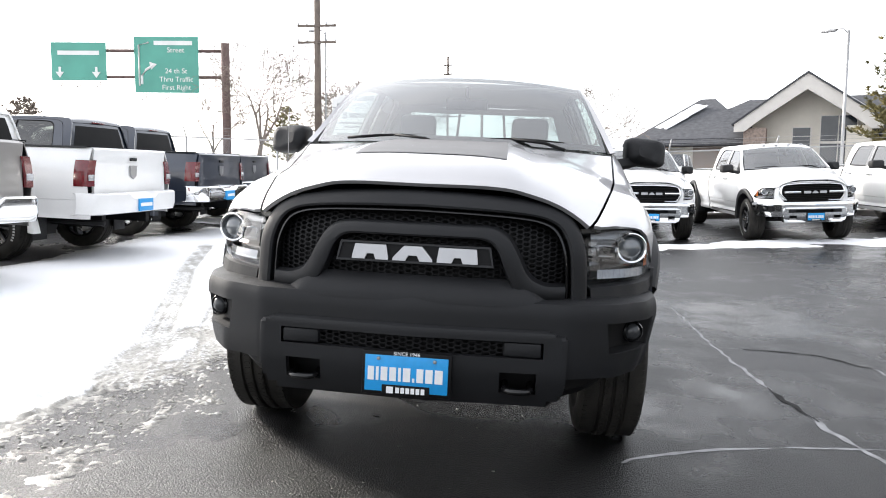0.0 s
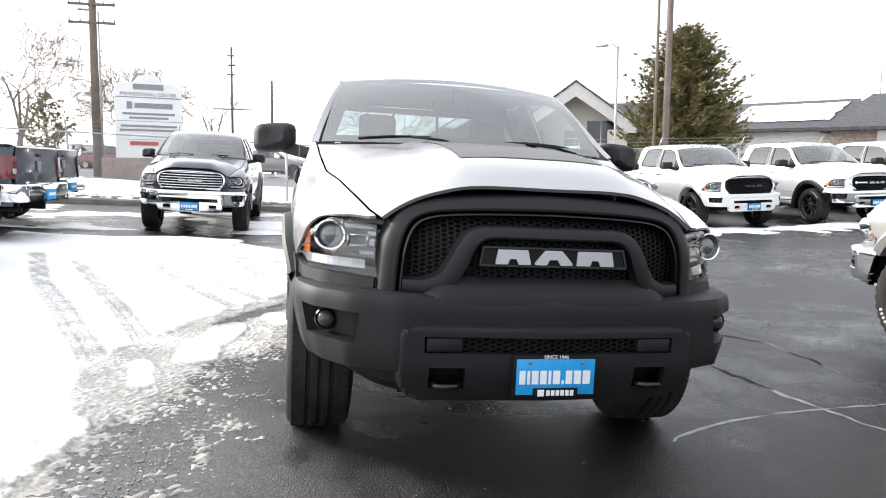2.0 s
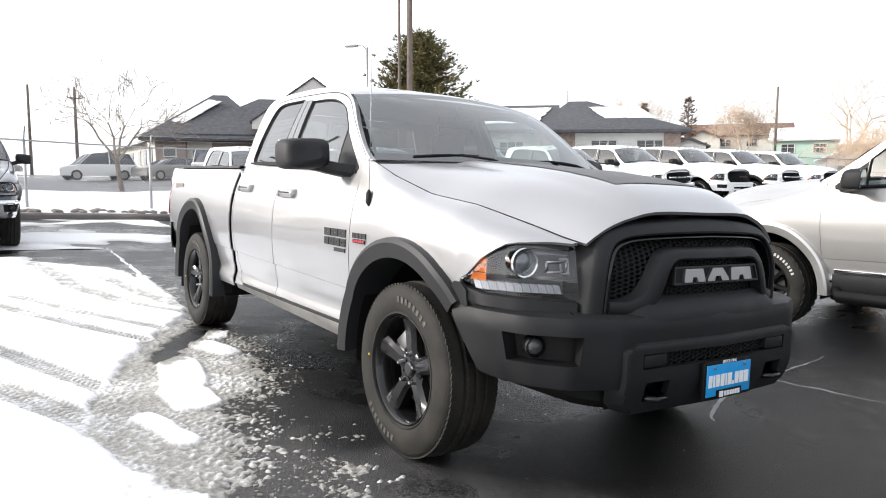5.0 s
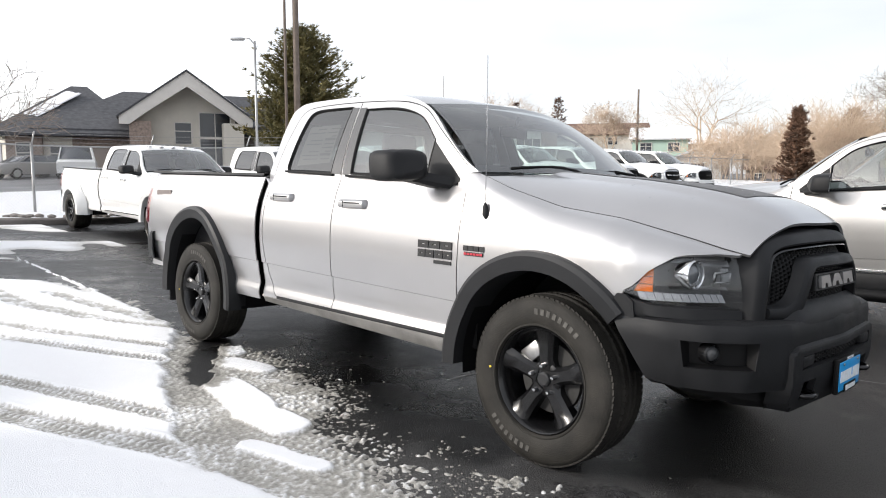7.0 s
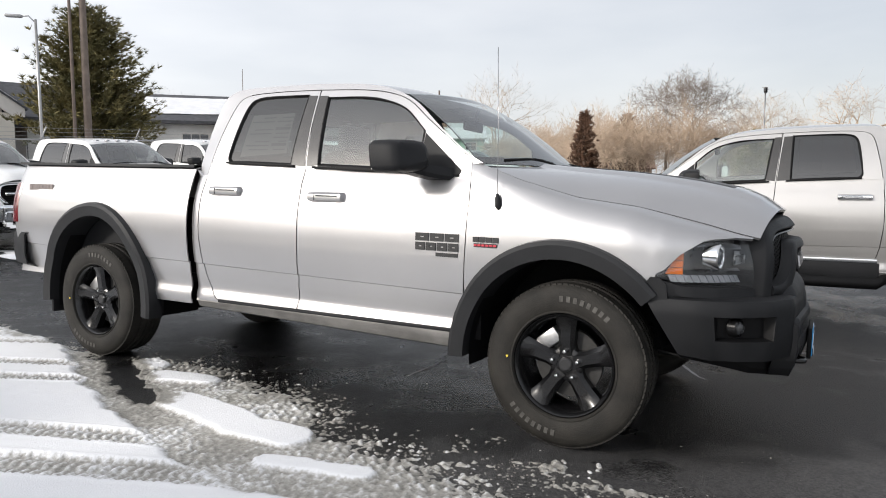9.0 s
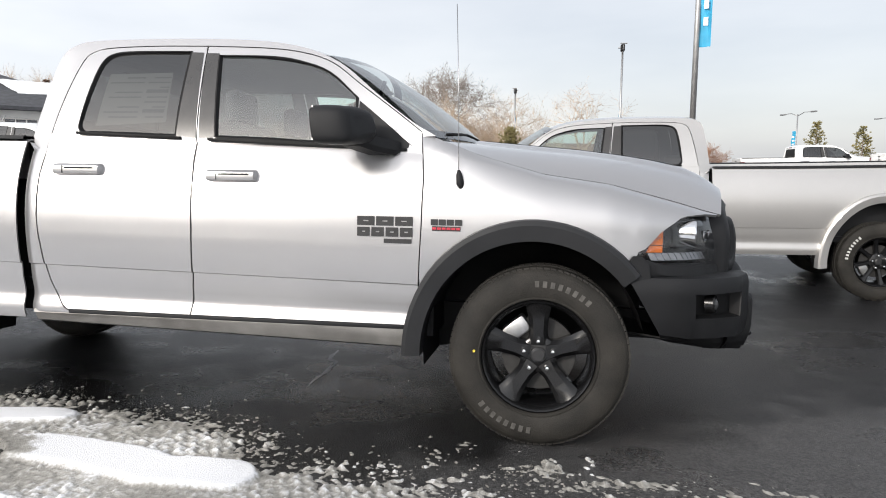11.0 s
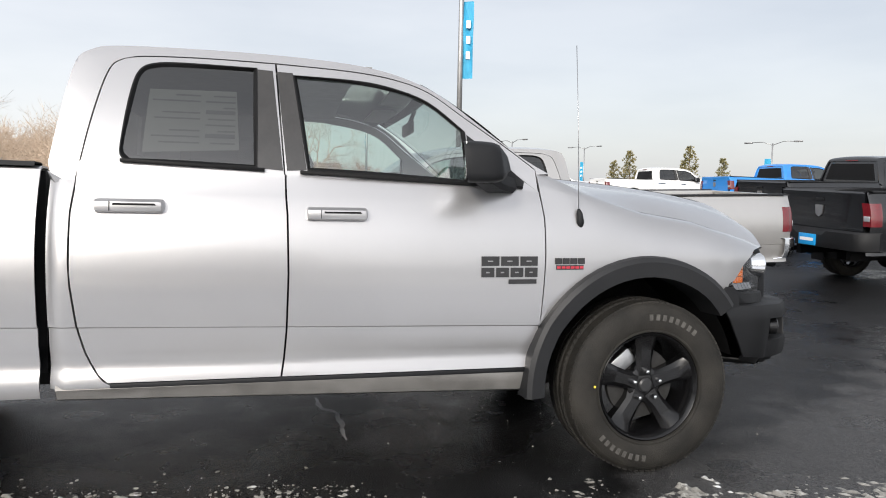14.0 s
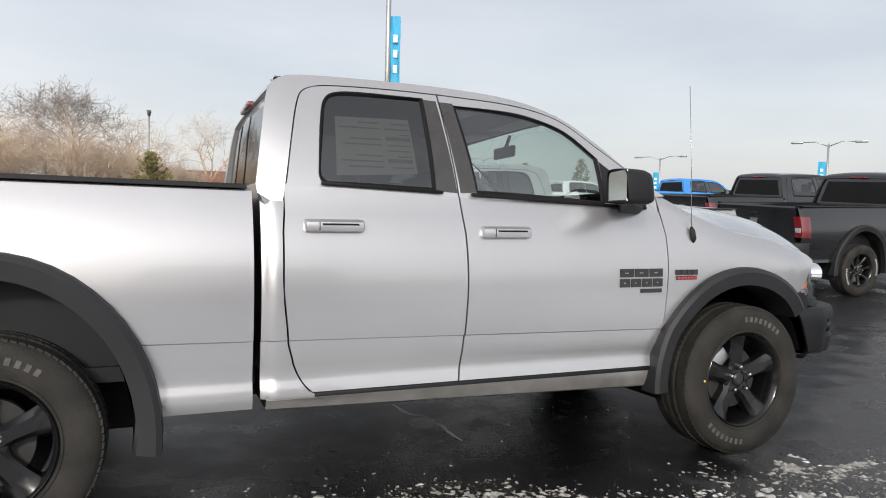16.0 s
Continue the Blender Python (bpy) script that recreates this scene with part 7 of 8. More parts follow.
def roof_snow(pts, seed, lift=0.05):
    """A ragged patch of snow on a roof plane through three corners."""
    a, b, c = [Vector(p) for p in pts]
    n = (b - a).cross(c - a).normalized()
    if n.z < 0:
        n = -n
    bm = bmesh.new()
    k = 16
    rows = []
    for i in range(k + 1):
        row = []
        for j in range(k + 1):
            u, v = i / k, j / k
            w = 0.10 * noise.noise(Vector((u * 4, v * 4, seed))) + 0.05 * noise.noise(Vector((u * 11, v * 11, seed)))
            u2 = min(1, max(0, u + w * (1 if 0 < v < 1 else 2)))
            edge = min(u, 1 - u, v, 1 - v)
            row.append(a + (b - a) * u2 + (c - a) * (v + w * 0.6) * (1 - 0.0 * u2) + n * (lift if edge > 0.01 else 0.0))
        rows.append(row)
    grid(bm, rows)
    bmesh.ops.recalc_face_normals(bm, faces=bm.faces)
    return bm


def window_unit(parent, u, d, z, w, hgt, cols=2, face=-1):
    bm = bmesh.new()
    box(bm, u, u + w, d - 0.06, d + 0.06, z, z + hgt)
    fr = part("window", bm, FASCIA, parent)
    pw = (w - 0.10) / cols
    for k in range(cols):
        bm = bmesh.new()
        box(bm, u + 0.06 + k * pw, u + k * pw + pw - 0.01, d - 0.075, d - 0.05, z + 0.07, z + hgt * 0.58)
        box(bm, u + 0.06 + k * pw, u + k * pw + pw - 0.01, d - 0.075, d - 0.05, z + hgt * 0.62, z + hgt - 0.07)
        part("pane", bm, DARKGLASS, fr)


# the long office building with a gabled porch
m1 = facing(21, 51, 0.37, 0.93)
m1.translation.z = 1.35
b1 = thing("office_building", "low brick and stucco office with dark roofs and gabled porch", "building", m1)
for nm, material, bx in (("brick_wall", BRICK, (-12.2, -9.9, 0.4, 10, -0.6, 3.3)), ("stucco_wall", STUCCO, (-9.9, -8.0, 0.95, 10, -0.6, 3.4)), ("brick_wall", BRICK, (-8.0, -3.0, 1.0, 12, -0.6, 3.5)),
                         ("stucco_wall", STUCCO, (-3.0, 3.2, 2.6, 12, -0.6, 5.2)), ("brick_wall", BRICK, (3.2, 12.0, 1.5, 12, -0.6, 3.6))):
    bm = bmesh.new()
    box(bm, *bx)
    part(nm, bm, material, b1)
for args in ((-12.5, -3.5, 0.4, 13.5, 3.1, 7.25, 0.8, (-8.4, -7.2)), (-9.9, 13.5, 0.7, 13, 3.45, 7.0, 0.7, (-4.5, 8.5))):
    part("roof", hip_roof(*args), SHINGLE, b1)
# long low wing running back from the brick corner
wing_run, wing_side = Vector((-0.326, 0.946, 0)), Vector((0.946, 0.326, 0))
wing_at = lambda a, b, z: Vector((-12.2, 0.6, z)) + wing_run * a + wing_side * b
bm = bmesh.new()
prism(bm, [(0.2, 0.0), (48.0, 0.0), (48.0, 9.0), (0.2, 9.0)], lambda a, b: wing_at(a, b, -0.6), 0.0, 3.7, (0, 0, 1))
part("stucco_wall", bm, STUCCO, b1)
bm = bmesh.new()
grid(bm, [[wing_at(a, -0.8, 2.95) for a in (4.0, 48.5)], [wing_at(a, 4.5, 4.9) for a in (7.0, 48.5)], [wing_at(a, 9.8, 2.95) for a in (4.0, 48.5)]])
part("roof", thicken(bm, 0.18), SNOWFAR, b1, "snow-covered roof of the rear wing")
for a in (1.5, 4.5, 7.5, 12.0, 16.5, 21.0, 27.0):
    bm = bmesh.new()
    prism(bm, [(a, 0.5), (a + 1.5, 0.5), (a + 1.5, 2.3), (a, 2.3)], lambda q, z: wing_at(q, -0.06, z), 0.0, 0.05, wing_side)
    part("window", bm, DARKGLASS, b1)
# porch: gable with deep bargeboards on two piers
bm = bmesh.new()
for s in (-1, 1):
    vs_ = [(0, -2.2, 7.75), (s * 4.7, -2.2, 4.35), (s * 4.7, -2.2, 3.75), (s * 4.0, -2.2, 3.75), (s * 2.9, -2.2, 4.6), (0, -2.2, 6.6)]
    f_ = [bm.verts.new(v) for v in vs_]
    k_ = [bm.verts.new((v[0], -1.8, v[2])) for v in vs_]
    bm.faces.new(f_)
    bm.faces.new(k_[::-1])
    for i in range(6):
        bm.faces.new((f_[i], f_[(i + 1) % 6], k_[(i + 1) % 6], k_[i]))
bmesh.ops.recalc_face_normals(bm, faces=bm.faces)
part("bargeboard", bm, FASCIA, b1)
bm = bmesh.new()
for s in (-1, 1):
    grid(bm, [[(0, -2.3, 7.85), (0, 7.0, 7.85)], [(s * 4.9, -2.3, 4.3), (s * 4.9, 7.0, 4.3)]])
part("porch_roof", thicken(bm, 0.12), SHINGLE, b1)
for s in (-1, 1):
    bm = bmesh.new()
    box(bm, s * 3.3 - 0.75, s * 3.3 + 0.75, -2.0, -0.6, -0.6, 4.0)
    part("porch_pier", bm, BRICK if s < 0 else STUCCO, b1)
bm = bmesh.new()
prism(bm, [(-3.6, -0.6), (3.6, -0.6), (3.6, 4.9), (0, 7.45), (-3.6, 4.9)], lambda a, b: (a, -0.28, b), 0.0, 0.2, (0, 1, 0))
part("porch_back_wall", bm, STUCCO, b1)
window_unit(b1, -0.9, -0.32, 2.4, 1.3, 1.7, 1)
window_unit(b1, -2.6, -0.32, 0.4, 1.4, 2.0, 1)
window_unit(b1, 0.9, -0.32, 0.0, 2.4, 4.9, 2)
for u in (-11.6,):
    window_unit(b1, u, 0.38, 0.5, 1.0, 1.9, 1)
for u in (-9.5, -4.6, 5.2, 8.5):
    window_unit(b1, u, 0.92 if u < 0 else 1.45, 0.6, 1.1, 1.7, 1)
for pts, sd in ((((-11.3, 2.2, 4.55), (-8.6, 5.6, 6.72), (-10.2, 1.7, 4.35)), 1),):
    part("roof_snow", roof_snow(pts, sd), SNOWFAR, b1, "patch of snow")
bm = bmesh.new()
grid(bm, [[(1.2, -2.0, 7.05), (1.2, 3.0, 7.05)], [(2.6, -2.0, 6.05), (2.6, 3.0, 6.05)], [(4.3, -2.0, 4.83), (4.3, 3.0, 4.83)]])
part("roof_snow", thicken(bm, 0.06), SNOWFAR, b1, "patch of snow")

# the pale building with a hipped roof
m2 = facing(38, 36, 0.7, 0.71)
m2.translation.z = 1.85
b2 = thing("office_building", "pale single-storey building with dark hipped roof and patches of snow", "building", m2)
for nm, material, bx in (("siding_wall", GREYWALL, (-18, -4.3, 1.0, 12, -0.6, 3.4)), ("brick_wall", BRICK, (-4.3, -1.6, -0.6, 12, -0.6, 3.3)), ("siding_wall", GREYWALL, (-1.6, 5.0, -0.4, 12, -0.6, 3.3)), ("brick_wall", BRICK, (5.0, 6.2, -0.6, 12, -0.6, 3.3))):
    bm = bmesh.new()
    box(bm, *bx)
    part(nm, bm, material, b2)
part("roof", hip_roof(-19, -3.5, 1.0, 12, 3.4, 5.9, ridge=(-14, -3)), SHINGLE, b2)
part("roof", hip_roof(-4.3, 6.2, -0.6, 12, 3.25, 6.1, ridge=(-2.2, -0.6)), SHINGLE, b2)
for u, z in ((-7.6, 0.6), (-0.4, 0.6), (3.0, 0.6)):
    window_unit(b2, u, 0.95 if u < -4 else -0.45, z, 2.0, 1.9, 3)
for pts, sd in ((((-11.5, 1.6, 4.0), (-4.6, 1.6, 4.0), (-10.5, 5.6, 5.6)), 3), (((0.6, 1.2, 4.3), (4.6, 1.2, 4.3), (-0.6, 3.6, 5.4)), 4)):
    part("roof_snow", roof_snow(pts, sd), SNOWFAR, b2, "patch of snow")

# houses on the slope beyond
def house(x, y, base, w, d, top, wall, roof, label, az, gable=False):
    """A house with its front towards the lot; gable: its gable end faces the lot."""
    m = facing(x, y, math.sin(radians(az)), math.cos(radians(az)))
    m.translation.z = base
    root = thing("house", label, "house", m)
    hgt = top - base
    rise = (w if gable else d) * 0.20
    bm = bmesh.new()
    box(bm, -w / 2, w / 2, 0, d, -2.5, hgt)
    if gable:
        prism(bm, [(-w / 2, hgt), (w / 2, hgt), (0, hgt + rise)], lambda a, b: (a, 0.0, b), 0.0, d, (0, 1, 0))
    part("wall", bm, wall, root)
    bm = bmesh.new()
    for s in (-1, 1):
        if gable:
            grid(bm, [[(0, -0.5, hgt + rise + 0.1), (0, d + 0.5, hgt + rise + 0.1)], [(s * (w / 2 + 0.5), -0.5, hgt - 0.15), (s * (w / 2 + 0.5), d + 0.5, hgt - 0.15)]])
        else:
            e = -0.6 if s < 0 else d + 0.6
            grid(bm, [[(-w / 2 - 0.5, e, hgt - 0.15), (w / 2 + 0.5, e, hgt - 0.15)], [(-w / 2 - 0.5, d / 2, hgt + rise), (w / 2 + 0.5, d / 2, hgt + rise)]])
    part("roof", thicken(bm, 0.2), roof, root)
    n = max(1, int(w / 3.2))
    for k in range(n):
        window_unit(root, -w / 2 + (k + 0.5) * w / n - 0.8, -0.02, hgt - 1.9, 1.6, 1.2, 2)
    return root


house(84.7, 45.3, 2.0, 7.2, 8, 6.6, MINT, SNOWFAR, "mint-green house with a snowy roof", 62, False)
house(73.4, 34.5, 0.5, 5.0, 7, 3.6, SIGNWHITE, SNOWFAR, "small white shed with a snowy gable roof", 66, True)
house(97.6, 62.8, 3.0, 15.0, 10, 8.4, STUCCO, BROWNROOF, "long beige house with a brown gable roof", 56, False)
house(88.1, 62.6, 3.0, 5.0, 9, 7.6, STUCCO, BROWNROOF, "beige gable end of a house", 52, True)
house(65.4, 47.9, 1.0, 3.6, 7, 5.3, SIGNWHITE, SHINGLE, "white house end beside a dark juniper", 50, True)
house(116.7, 59.7, 3.0, 19.0, 9, 7.4, BRICK, SNOWFAR, "long brown house on the rise", 64, False)
house(92, 28, -0.3, 16, 9, 2.5, BRICK, BROWNROOF, "low brick house with a snowy chimney", 74)
house(100, 2, -0.3, 18, 9, 3.7, BRICK, BROWNROOF, "red-brown brick house behind bare trees", 90)


# trees
def tube3(vs, fs, a, b, ra, rb, seg=4):
    d = (b - a)
    if d.length < 1e-4:
        return
    d = d.normalized()
    u = d.cross(Vector((0.3, 0.1, 1)) if abs(d.z) < 0.95 else Vector((1, 0, 0))).normalized()
    w = d.cross(u)
    i = len(vs)
    for p, r in ((a, ra), (b, rb)):
        for k in range(seg):
            t = 2 * math.pi * k / seg
            vs.append(p + r * (math.cos(t) * u + math.sin(t) * w))
    for k in range(seg):
        fs.append((i + k, i + (k + 1) % seg, i + seg + (k + 1) % seg, i + seg + k))


def branch(vs, fs, rng, p, d, length, r, depth, droop=0.0, spread=0.55, kids=3, thin=0.010):
    n = 3
    q = p
    for k in range(n):
        d = (d + Vector((rng.gauss(0, 0.14), rng.gauss(0, 0.14), rng.gauss(0.03, 0.08) - droop))).normalized()
        q2 = q + d * length / n
        r2 = r * (1 - 0.22)
        tube3(vs, fs, q, q2, max(r, thin), max(r2, thin), 5 if r > 0.04 else 3)
        q, r = q2, r2
        if depth > 0 and k > 0:
            for _ in range(kids - (k == 1)):
                a = rng.uniform(0, 2 * math.pi)
                u = d.orthogonal().normalized()
                u = Matrix.Rotation(a, 3, d) @ u
                nd = (d * (1 - spread) + u * spread).normalized()
                branch(vs, fs, rng, q, nd, length * rng.uniform(0.55, 0.80), r * 0.62, depth - 1, droop, spread, kids, thin)


def bare_tree(x, y, hgt, seed, depth=4, kids=3, label="bare winter tree with fine grey branches", material=None, spread=0.5):
    rng = random.Random(seed)
    root = thing("bare_tree", label, "tree", pose(x, y, terrain(x, y)))
    vs, fs = [], []
    r = hgt * 0.018
    p = Vector((0, 0, -0.2))
    q = Vector((rng.gauss(0, 0.2), rng.gauss(0, 0.2), hgt * 0.22))
    tube3(vs, fs, p, q, r * 1.2, r, 7)
    me = bpy.data.meshes.new("trunk")
    me.from_pydata(vs, [], fs)
    me.materials.append(BARK)
    new("trunk", me).parent = root
    vs, fs = [], []
    for k in range(kids + 1):
        a = 2 * math.pi * k / (kids + 1) + rng.uniform(-0.4, 0.4)
        branch(vs, fs, rng, q, Vector((math.cos(a) * 0.45, math.sin(a) * 0.45, 1)).normalized(), hgt * 0.34, r * 0.7, depth - 1, 0.0, spread, kids)
    me = bpy.data.meshes.new("crown")
    me.from_pydata(vs, [], fs)
    me.materials.append(material or BARK)
    new("crown", me).parent = root
    return root


def thicket(x, y, w, hgt, seed, material, label, stems=26):
    """Many thin stems with fine twigs, as willows in winter."""
    rng = random.Random(seed)
    root = thing("bare_tree", label, "tree", pose(x, y, terrain(x, y)))
    vs, fs = [], []
    for _ in range(stems):
        a, rr_ = rng.uniform(0, 6.28), w * math.sqrt(rng.random())
        p = Vector((rr_ * math.cos(a), rr_ * math.sin(a), -0.3))
        hh = hgt * (1 - 0.35 * rr_ / w) * rng.uniform(0.7, 1.0)
        branch(vs, fs, rng, p, Vector((rng.gauss(0, 0.15), rng.gauss(0, 0.15), 1)).normalized(), hh * 0.50, hh * 0.008, 3, 0.0, 0.46, 3, 0.0105)
    me = bpy.data.meshes.new("crown")
    me.from_pydata(vs, [], fs)
    me.materials.append(material)
    new("crown", me).parent = root
    vs, fs = [], []
    tube3(vs, fs, Vector((0, 0, -0.3)), Vector((0.1, 0, hgt * 0.4)), hgt * 0.02, hgt * 0.012, 6)
    me = bpy.data.meshes.new("trunk")
    me.from_pydata(vs, [], fs)
    me.materials.append(BARK)
    new("trunk", me).parent = root
    return root


def conifer(x, y, hgt, rad, seed, material=None, label="dark green pine with ragged needle clumps", density=1.0, slim=1.0, base=0.04, ragged=True):
    rng = random.Random(seed)
    root = thing("conifer", label, "tree", pose(x, y, terrain(x, y)))
    vs, fs = [], []
    tube3(vs, fs, Vector((0, 0, -0.2)), Vector((0, 0, hgt * 0.96)), hgt * 0.022, 0.02, 7)
    me = bpy.data.meshes.new("trunk")
    me.from_pydata(vs, [], fs)
    me.materials.append(BARK)
    new("trunk", me).parent = root
    vs, fs = [], []
    n = int(210 * density)
    for k in range(n):
        t = base + (1 - base) * (k / n) ** 0.85
        z = t * hgt
        reach = rad * (1 - t) ** (0.75 / slim) * (rng.uniform(0.55, 1.16) if ragged else rng.uniform(0.80, 1.03)) * min(1.0, 0.55 + t * 4) + 0.10
        a = rng.uniform(0, 6.283)
        lift = rng.uniform(0.15, 0.85) if ragged else rng.uniform(0.3, 0.8)
        way = lambda f: Vector((0, 0, z)) + Vector((math.cos(a), math.sin(a), lift * 0.5)) * reach * f + Vector((0, 0, 0.35 * lift * reach * f * f))
        tube3(vs, fs, Vector((0, 0, z)), way(1.0), 0.03, 0.01, 3)
        steps = max(2, int(reach / 0.26))
        for s in range(steps):
            f = 0.30 + 0.70 * (s + 1) / steps
            c = way(f) + Vector((rng.gauss(0, 0.10), rng.gauss(0, 0.10), rng.gauss(0.03, 0.08)))
            size = rng.uniform(0.20, 0.46) * (hgt / 11) ** 0.5
            axis = Vector((math.cos(a) * 0.7, math.sin(a) * 0.7, 0.9))
            for b in range(10):
                u = (axis + Vector((rng.gauss(0, 0.75), rng.gauss(0, 0.75), rng.gauss(0, 0.55)))).normalized()
                v = u.orthogonal().normalized() * size * 0.15
                i = len(vs)
                vs += [c - v, c + v, c + u * size]
                fs.append((i, i + 1, i + 2))
    me = bpy.data.meshes.new("crown")
    me.from_pydata(vs, [], fs)
    me.materials.append(material or NEEDLE)
    new("crown", me).parent = root
    return root


conifer(23.5, 38.5, 9.7, 4.5, 1, density=3.4, slim=1.35)
conifer(46, 44, 5.5, 1.6, 2, density=0.9)
conifer(73.8, 61.5, 9.6, 1.4, 3, REDNEEDLE, "narrow brown juniper among houses", 0.8, 1.3)
conifer(66.1, 48.7, 9.0, 1.5, 4, REDNEEDLE, "narrow dark brown juniper among houses", 0.8, 1.2)
conifer(45.9, 14.7, 5.2, 1.25, 5, REDNEEDLE, "narrow rust-brown juniper beside the houses", 2.2, 0.80, ragged=False)
conifer(58, 14.6, 6.0, 2.2, 9, REDNEEDLE, "broad olive-brown juniper beside the houses", 1.0)
for k, (az, d, hh) in enumerate(((109.1, 95, 5.4), (112.0, 92, 4.6), (116.4, 98, 4.0), (117.6, 95, 5.2), (122.0, 90, 5.4), (124.5, 100, 4.6))):
    conifer(-3.9 + d * math.sin(radians(az)), 0.8 + d * math.cos(radians(az)), hh + 1.2, hh * 0.36, 20 + k, None, "far dark green pine tree", 0.6)
conifer(48, 3.4, 4.0, 1.8, 40, None, "dark bushy pine behind the lot", 0.9)
conifer(22, 74, 7, 3, 41, None, "dark pine far beyond the road", 0.7)
conifer(-22, 62, 6, 3.2, 42, None, "dark pine far beyond the road", 0.7)
conifer(-47.5, 60, 6.8, 4.2, 43, BARK, "grey shrub tree beyond the parked trucks", 0.9)

bare_tree(-16.8, 40.6, 8.8, 1, 5, 3)
bare_tree(-12.2, 46, 7.0, 2, 5, 3)
bare_tree(-8.5, 62, 9, 3, 4, 3)
bare_tree(-24, 50, 7, 4, 4, 3)
bare_tree(3.5, 33.2, 6.0, 5, 4, 3, "slender bare tree beside the road", BARK)
bare_tree(64.5, 40.3, 8.6, 7, 5, 3, "rounded bare tree with reddish twigs", TWIG, 0.58)
bare_tree(78.2, 35.9, 13.0, 8, 4, 3, "tall bare tree with pale spreading twigs", TWIG)
bare_tree(84.9, 71.7, 13, 9, 4, 4, "bare tree with pale twigs", TWIG)
bare_tree(90, -3, 13, 10, 4, 3, "bare tree with spreading limbs", TWIG, 0.58)
bare_tree(80, 6, 11, 11, 4, 3, "bare tree with spreading limbs", TWIG, 0.58)
bare_tree(70, 88, 12, 12, 4, 3)
bare_tree(58, 9.0, 10.0, 13, 5, 3, "large bare cottonwood with spreading limbs", BARK, 0.55)
for k, (x, y, w, hh) in enumerate(((56, 15.5, 3.5, 7.0), (54, 10.5, 4.0, 8.2), (56, 6.5, 3.6, 6.8), (60, 24, 4.5, 6.5), (66, 19, 4.5, 9.0), (62, 2.4, 3.0, 5.6), (70, 27, 4.0, 7.0))):
    thicket(x, y, w, hh, 60 + k, TWIG, "tan winter willows with dense fine twigs", 33)
for k, (x, y, w, hh) in enumerate(((78, -6, 5.0, 5.5), (84, 3, 4.5, 6.0), (76, -14, 4, 4.8))):
    thicket(x, y, w, hh, 80 + k, REDTWIG, "rust-coloured winter shrubs beyond the lot", 26)

# fence: posts with barbed arms, top rail, mesh
def fence_mesh():
    m = bpy.data.materials.new("chain_link")
    m.use_nodes = True
    nt = m.node_tree
    p = nt.nodes["Principled BSDF"]
    p.inputs["Base Color"].default_value, p.inputs["Metallic"].default_value, p.inputs["Roughness"].default_value = (0.45, 0.45, 0.45, 1), 0.7, 0.5
    co = nt.nodes.new("ShaderNodeTexCoord")
    outs = []
    for s in (1, -1):
        w = nt.nodes.new("ShaderNodeTexWave")
        w.wave_type, w.bands_direction = "BANDS", "X"
        mp = nt.nodes.new("ShaderNodeMapping")
        mp.inputs["Rotation"].default_value = (0, radians(45 * s), 0)
        w.inputs["Scale"].default_value = 5.0
        nt.links.new(co.outputs["Object"], mp.inputs["Vector"])
        nt.links.new(mp.outputs["Vector"], w.inputs["Vector"])
        g = nt.nodes.new("ShaderNodeMath")
        g.operation = "GREATER_THAN"
        g.inputs[1].default_value = 0.972
        nt.links.new(w.outputs["Fac"], g.inputs[0])
        outs.append(g)
    mx = nt.nodes.new("ShaderNodeMath")
    mx.operation = "MAXIMUM"
    nt.links.new(outs[0].outputs[0], mx.inputs[0])
    nt.links.new(outs[1].outputs[0], mx.inputs[1])
    nt.links.new(mx.outputs[0], p.inputs["Alpha"])
    return m


CHAIN = fence_mesh()
FY = 18.4
fence = thing("chain_link_fence", "galvanised chain-link fence with barbed-wire arms", "fence", None)
for x in np.arange(-44, 47, 3.05):
    bm = bmesh.new()
    z = terrain(x, FY)
    tube(bm, [(x, FY, z - 0.1), (x, FY, z + 1.95)], 0.035, 8)
    tube(bm, [(x, FY, z + 1.93), (x + 0.02, FY - 0.24, z + 2.28)], 0.022, 6)
    part("post", bm, GALV, fence)
bm = bmesh.new()
tube(bm, [(x, FY, terrain(x, FY) + 1.93) for x in np.arange(-44, 48, 3.05)], 0.024, 6)
part("top_rail", bm, GALV, fence)
for k in range(3):
    bm = bmesh.new()
    tube(bm, [(x, FY - 0.08 * (k + 1), terrain(x, FY) + 2.02 + 0.11 * k) for x in np.arange(-44, 48, 3.05)], 0.004, 4)
    part("barbed_wire", bm, GALV, fence)
bm = bmesh.new()
grid(bm, [[(x, FY + 0.03, terrain(x, FY) + zz) for x in np.arange(-44, 48, 3.05)] for zz in (0.12, 1.92)])
part("mesh", bm, CHAIN, fence, "diamond wire mesh")

# stones along the kerb
rng = random.Random(3)
bm = bmesh.new()
for _ in range(520):
    x, y = rng.uniform(-16, 30), KY + 0.25 + abs(rng.gauss(0, 0.4))
    r = rng.uniform(0.05, 0.13)
    bmesh.ops.create_icosphere(bm, subdivisions=1, radius=r, matrix=Matrix.Translation((x, y, terrain(x, y) + 0.17)) @ Matrix.Rotation(rng.uniform(0, 3), 4, "Z") @ Matrix.Diagonal((rng.uniform(0.8, 1.6), 1, 0.55, 1)))
tagged(part("verge_stones", bm, STONE, sharp=0.9), "rounded brown stones behind the kerb", "stones", kind="stuff")

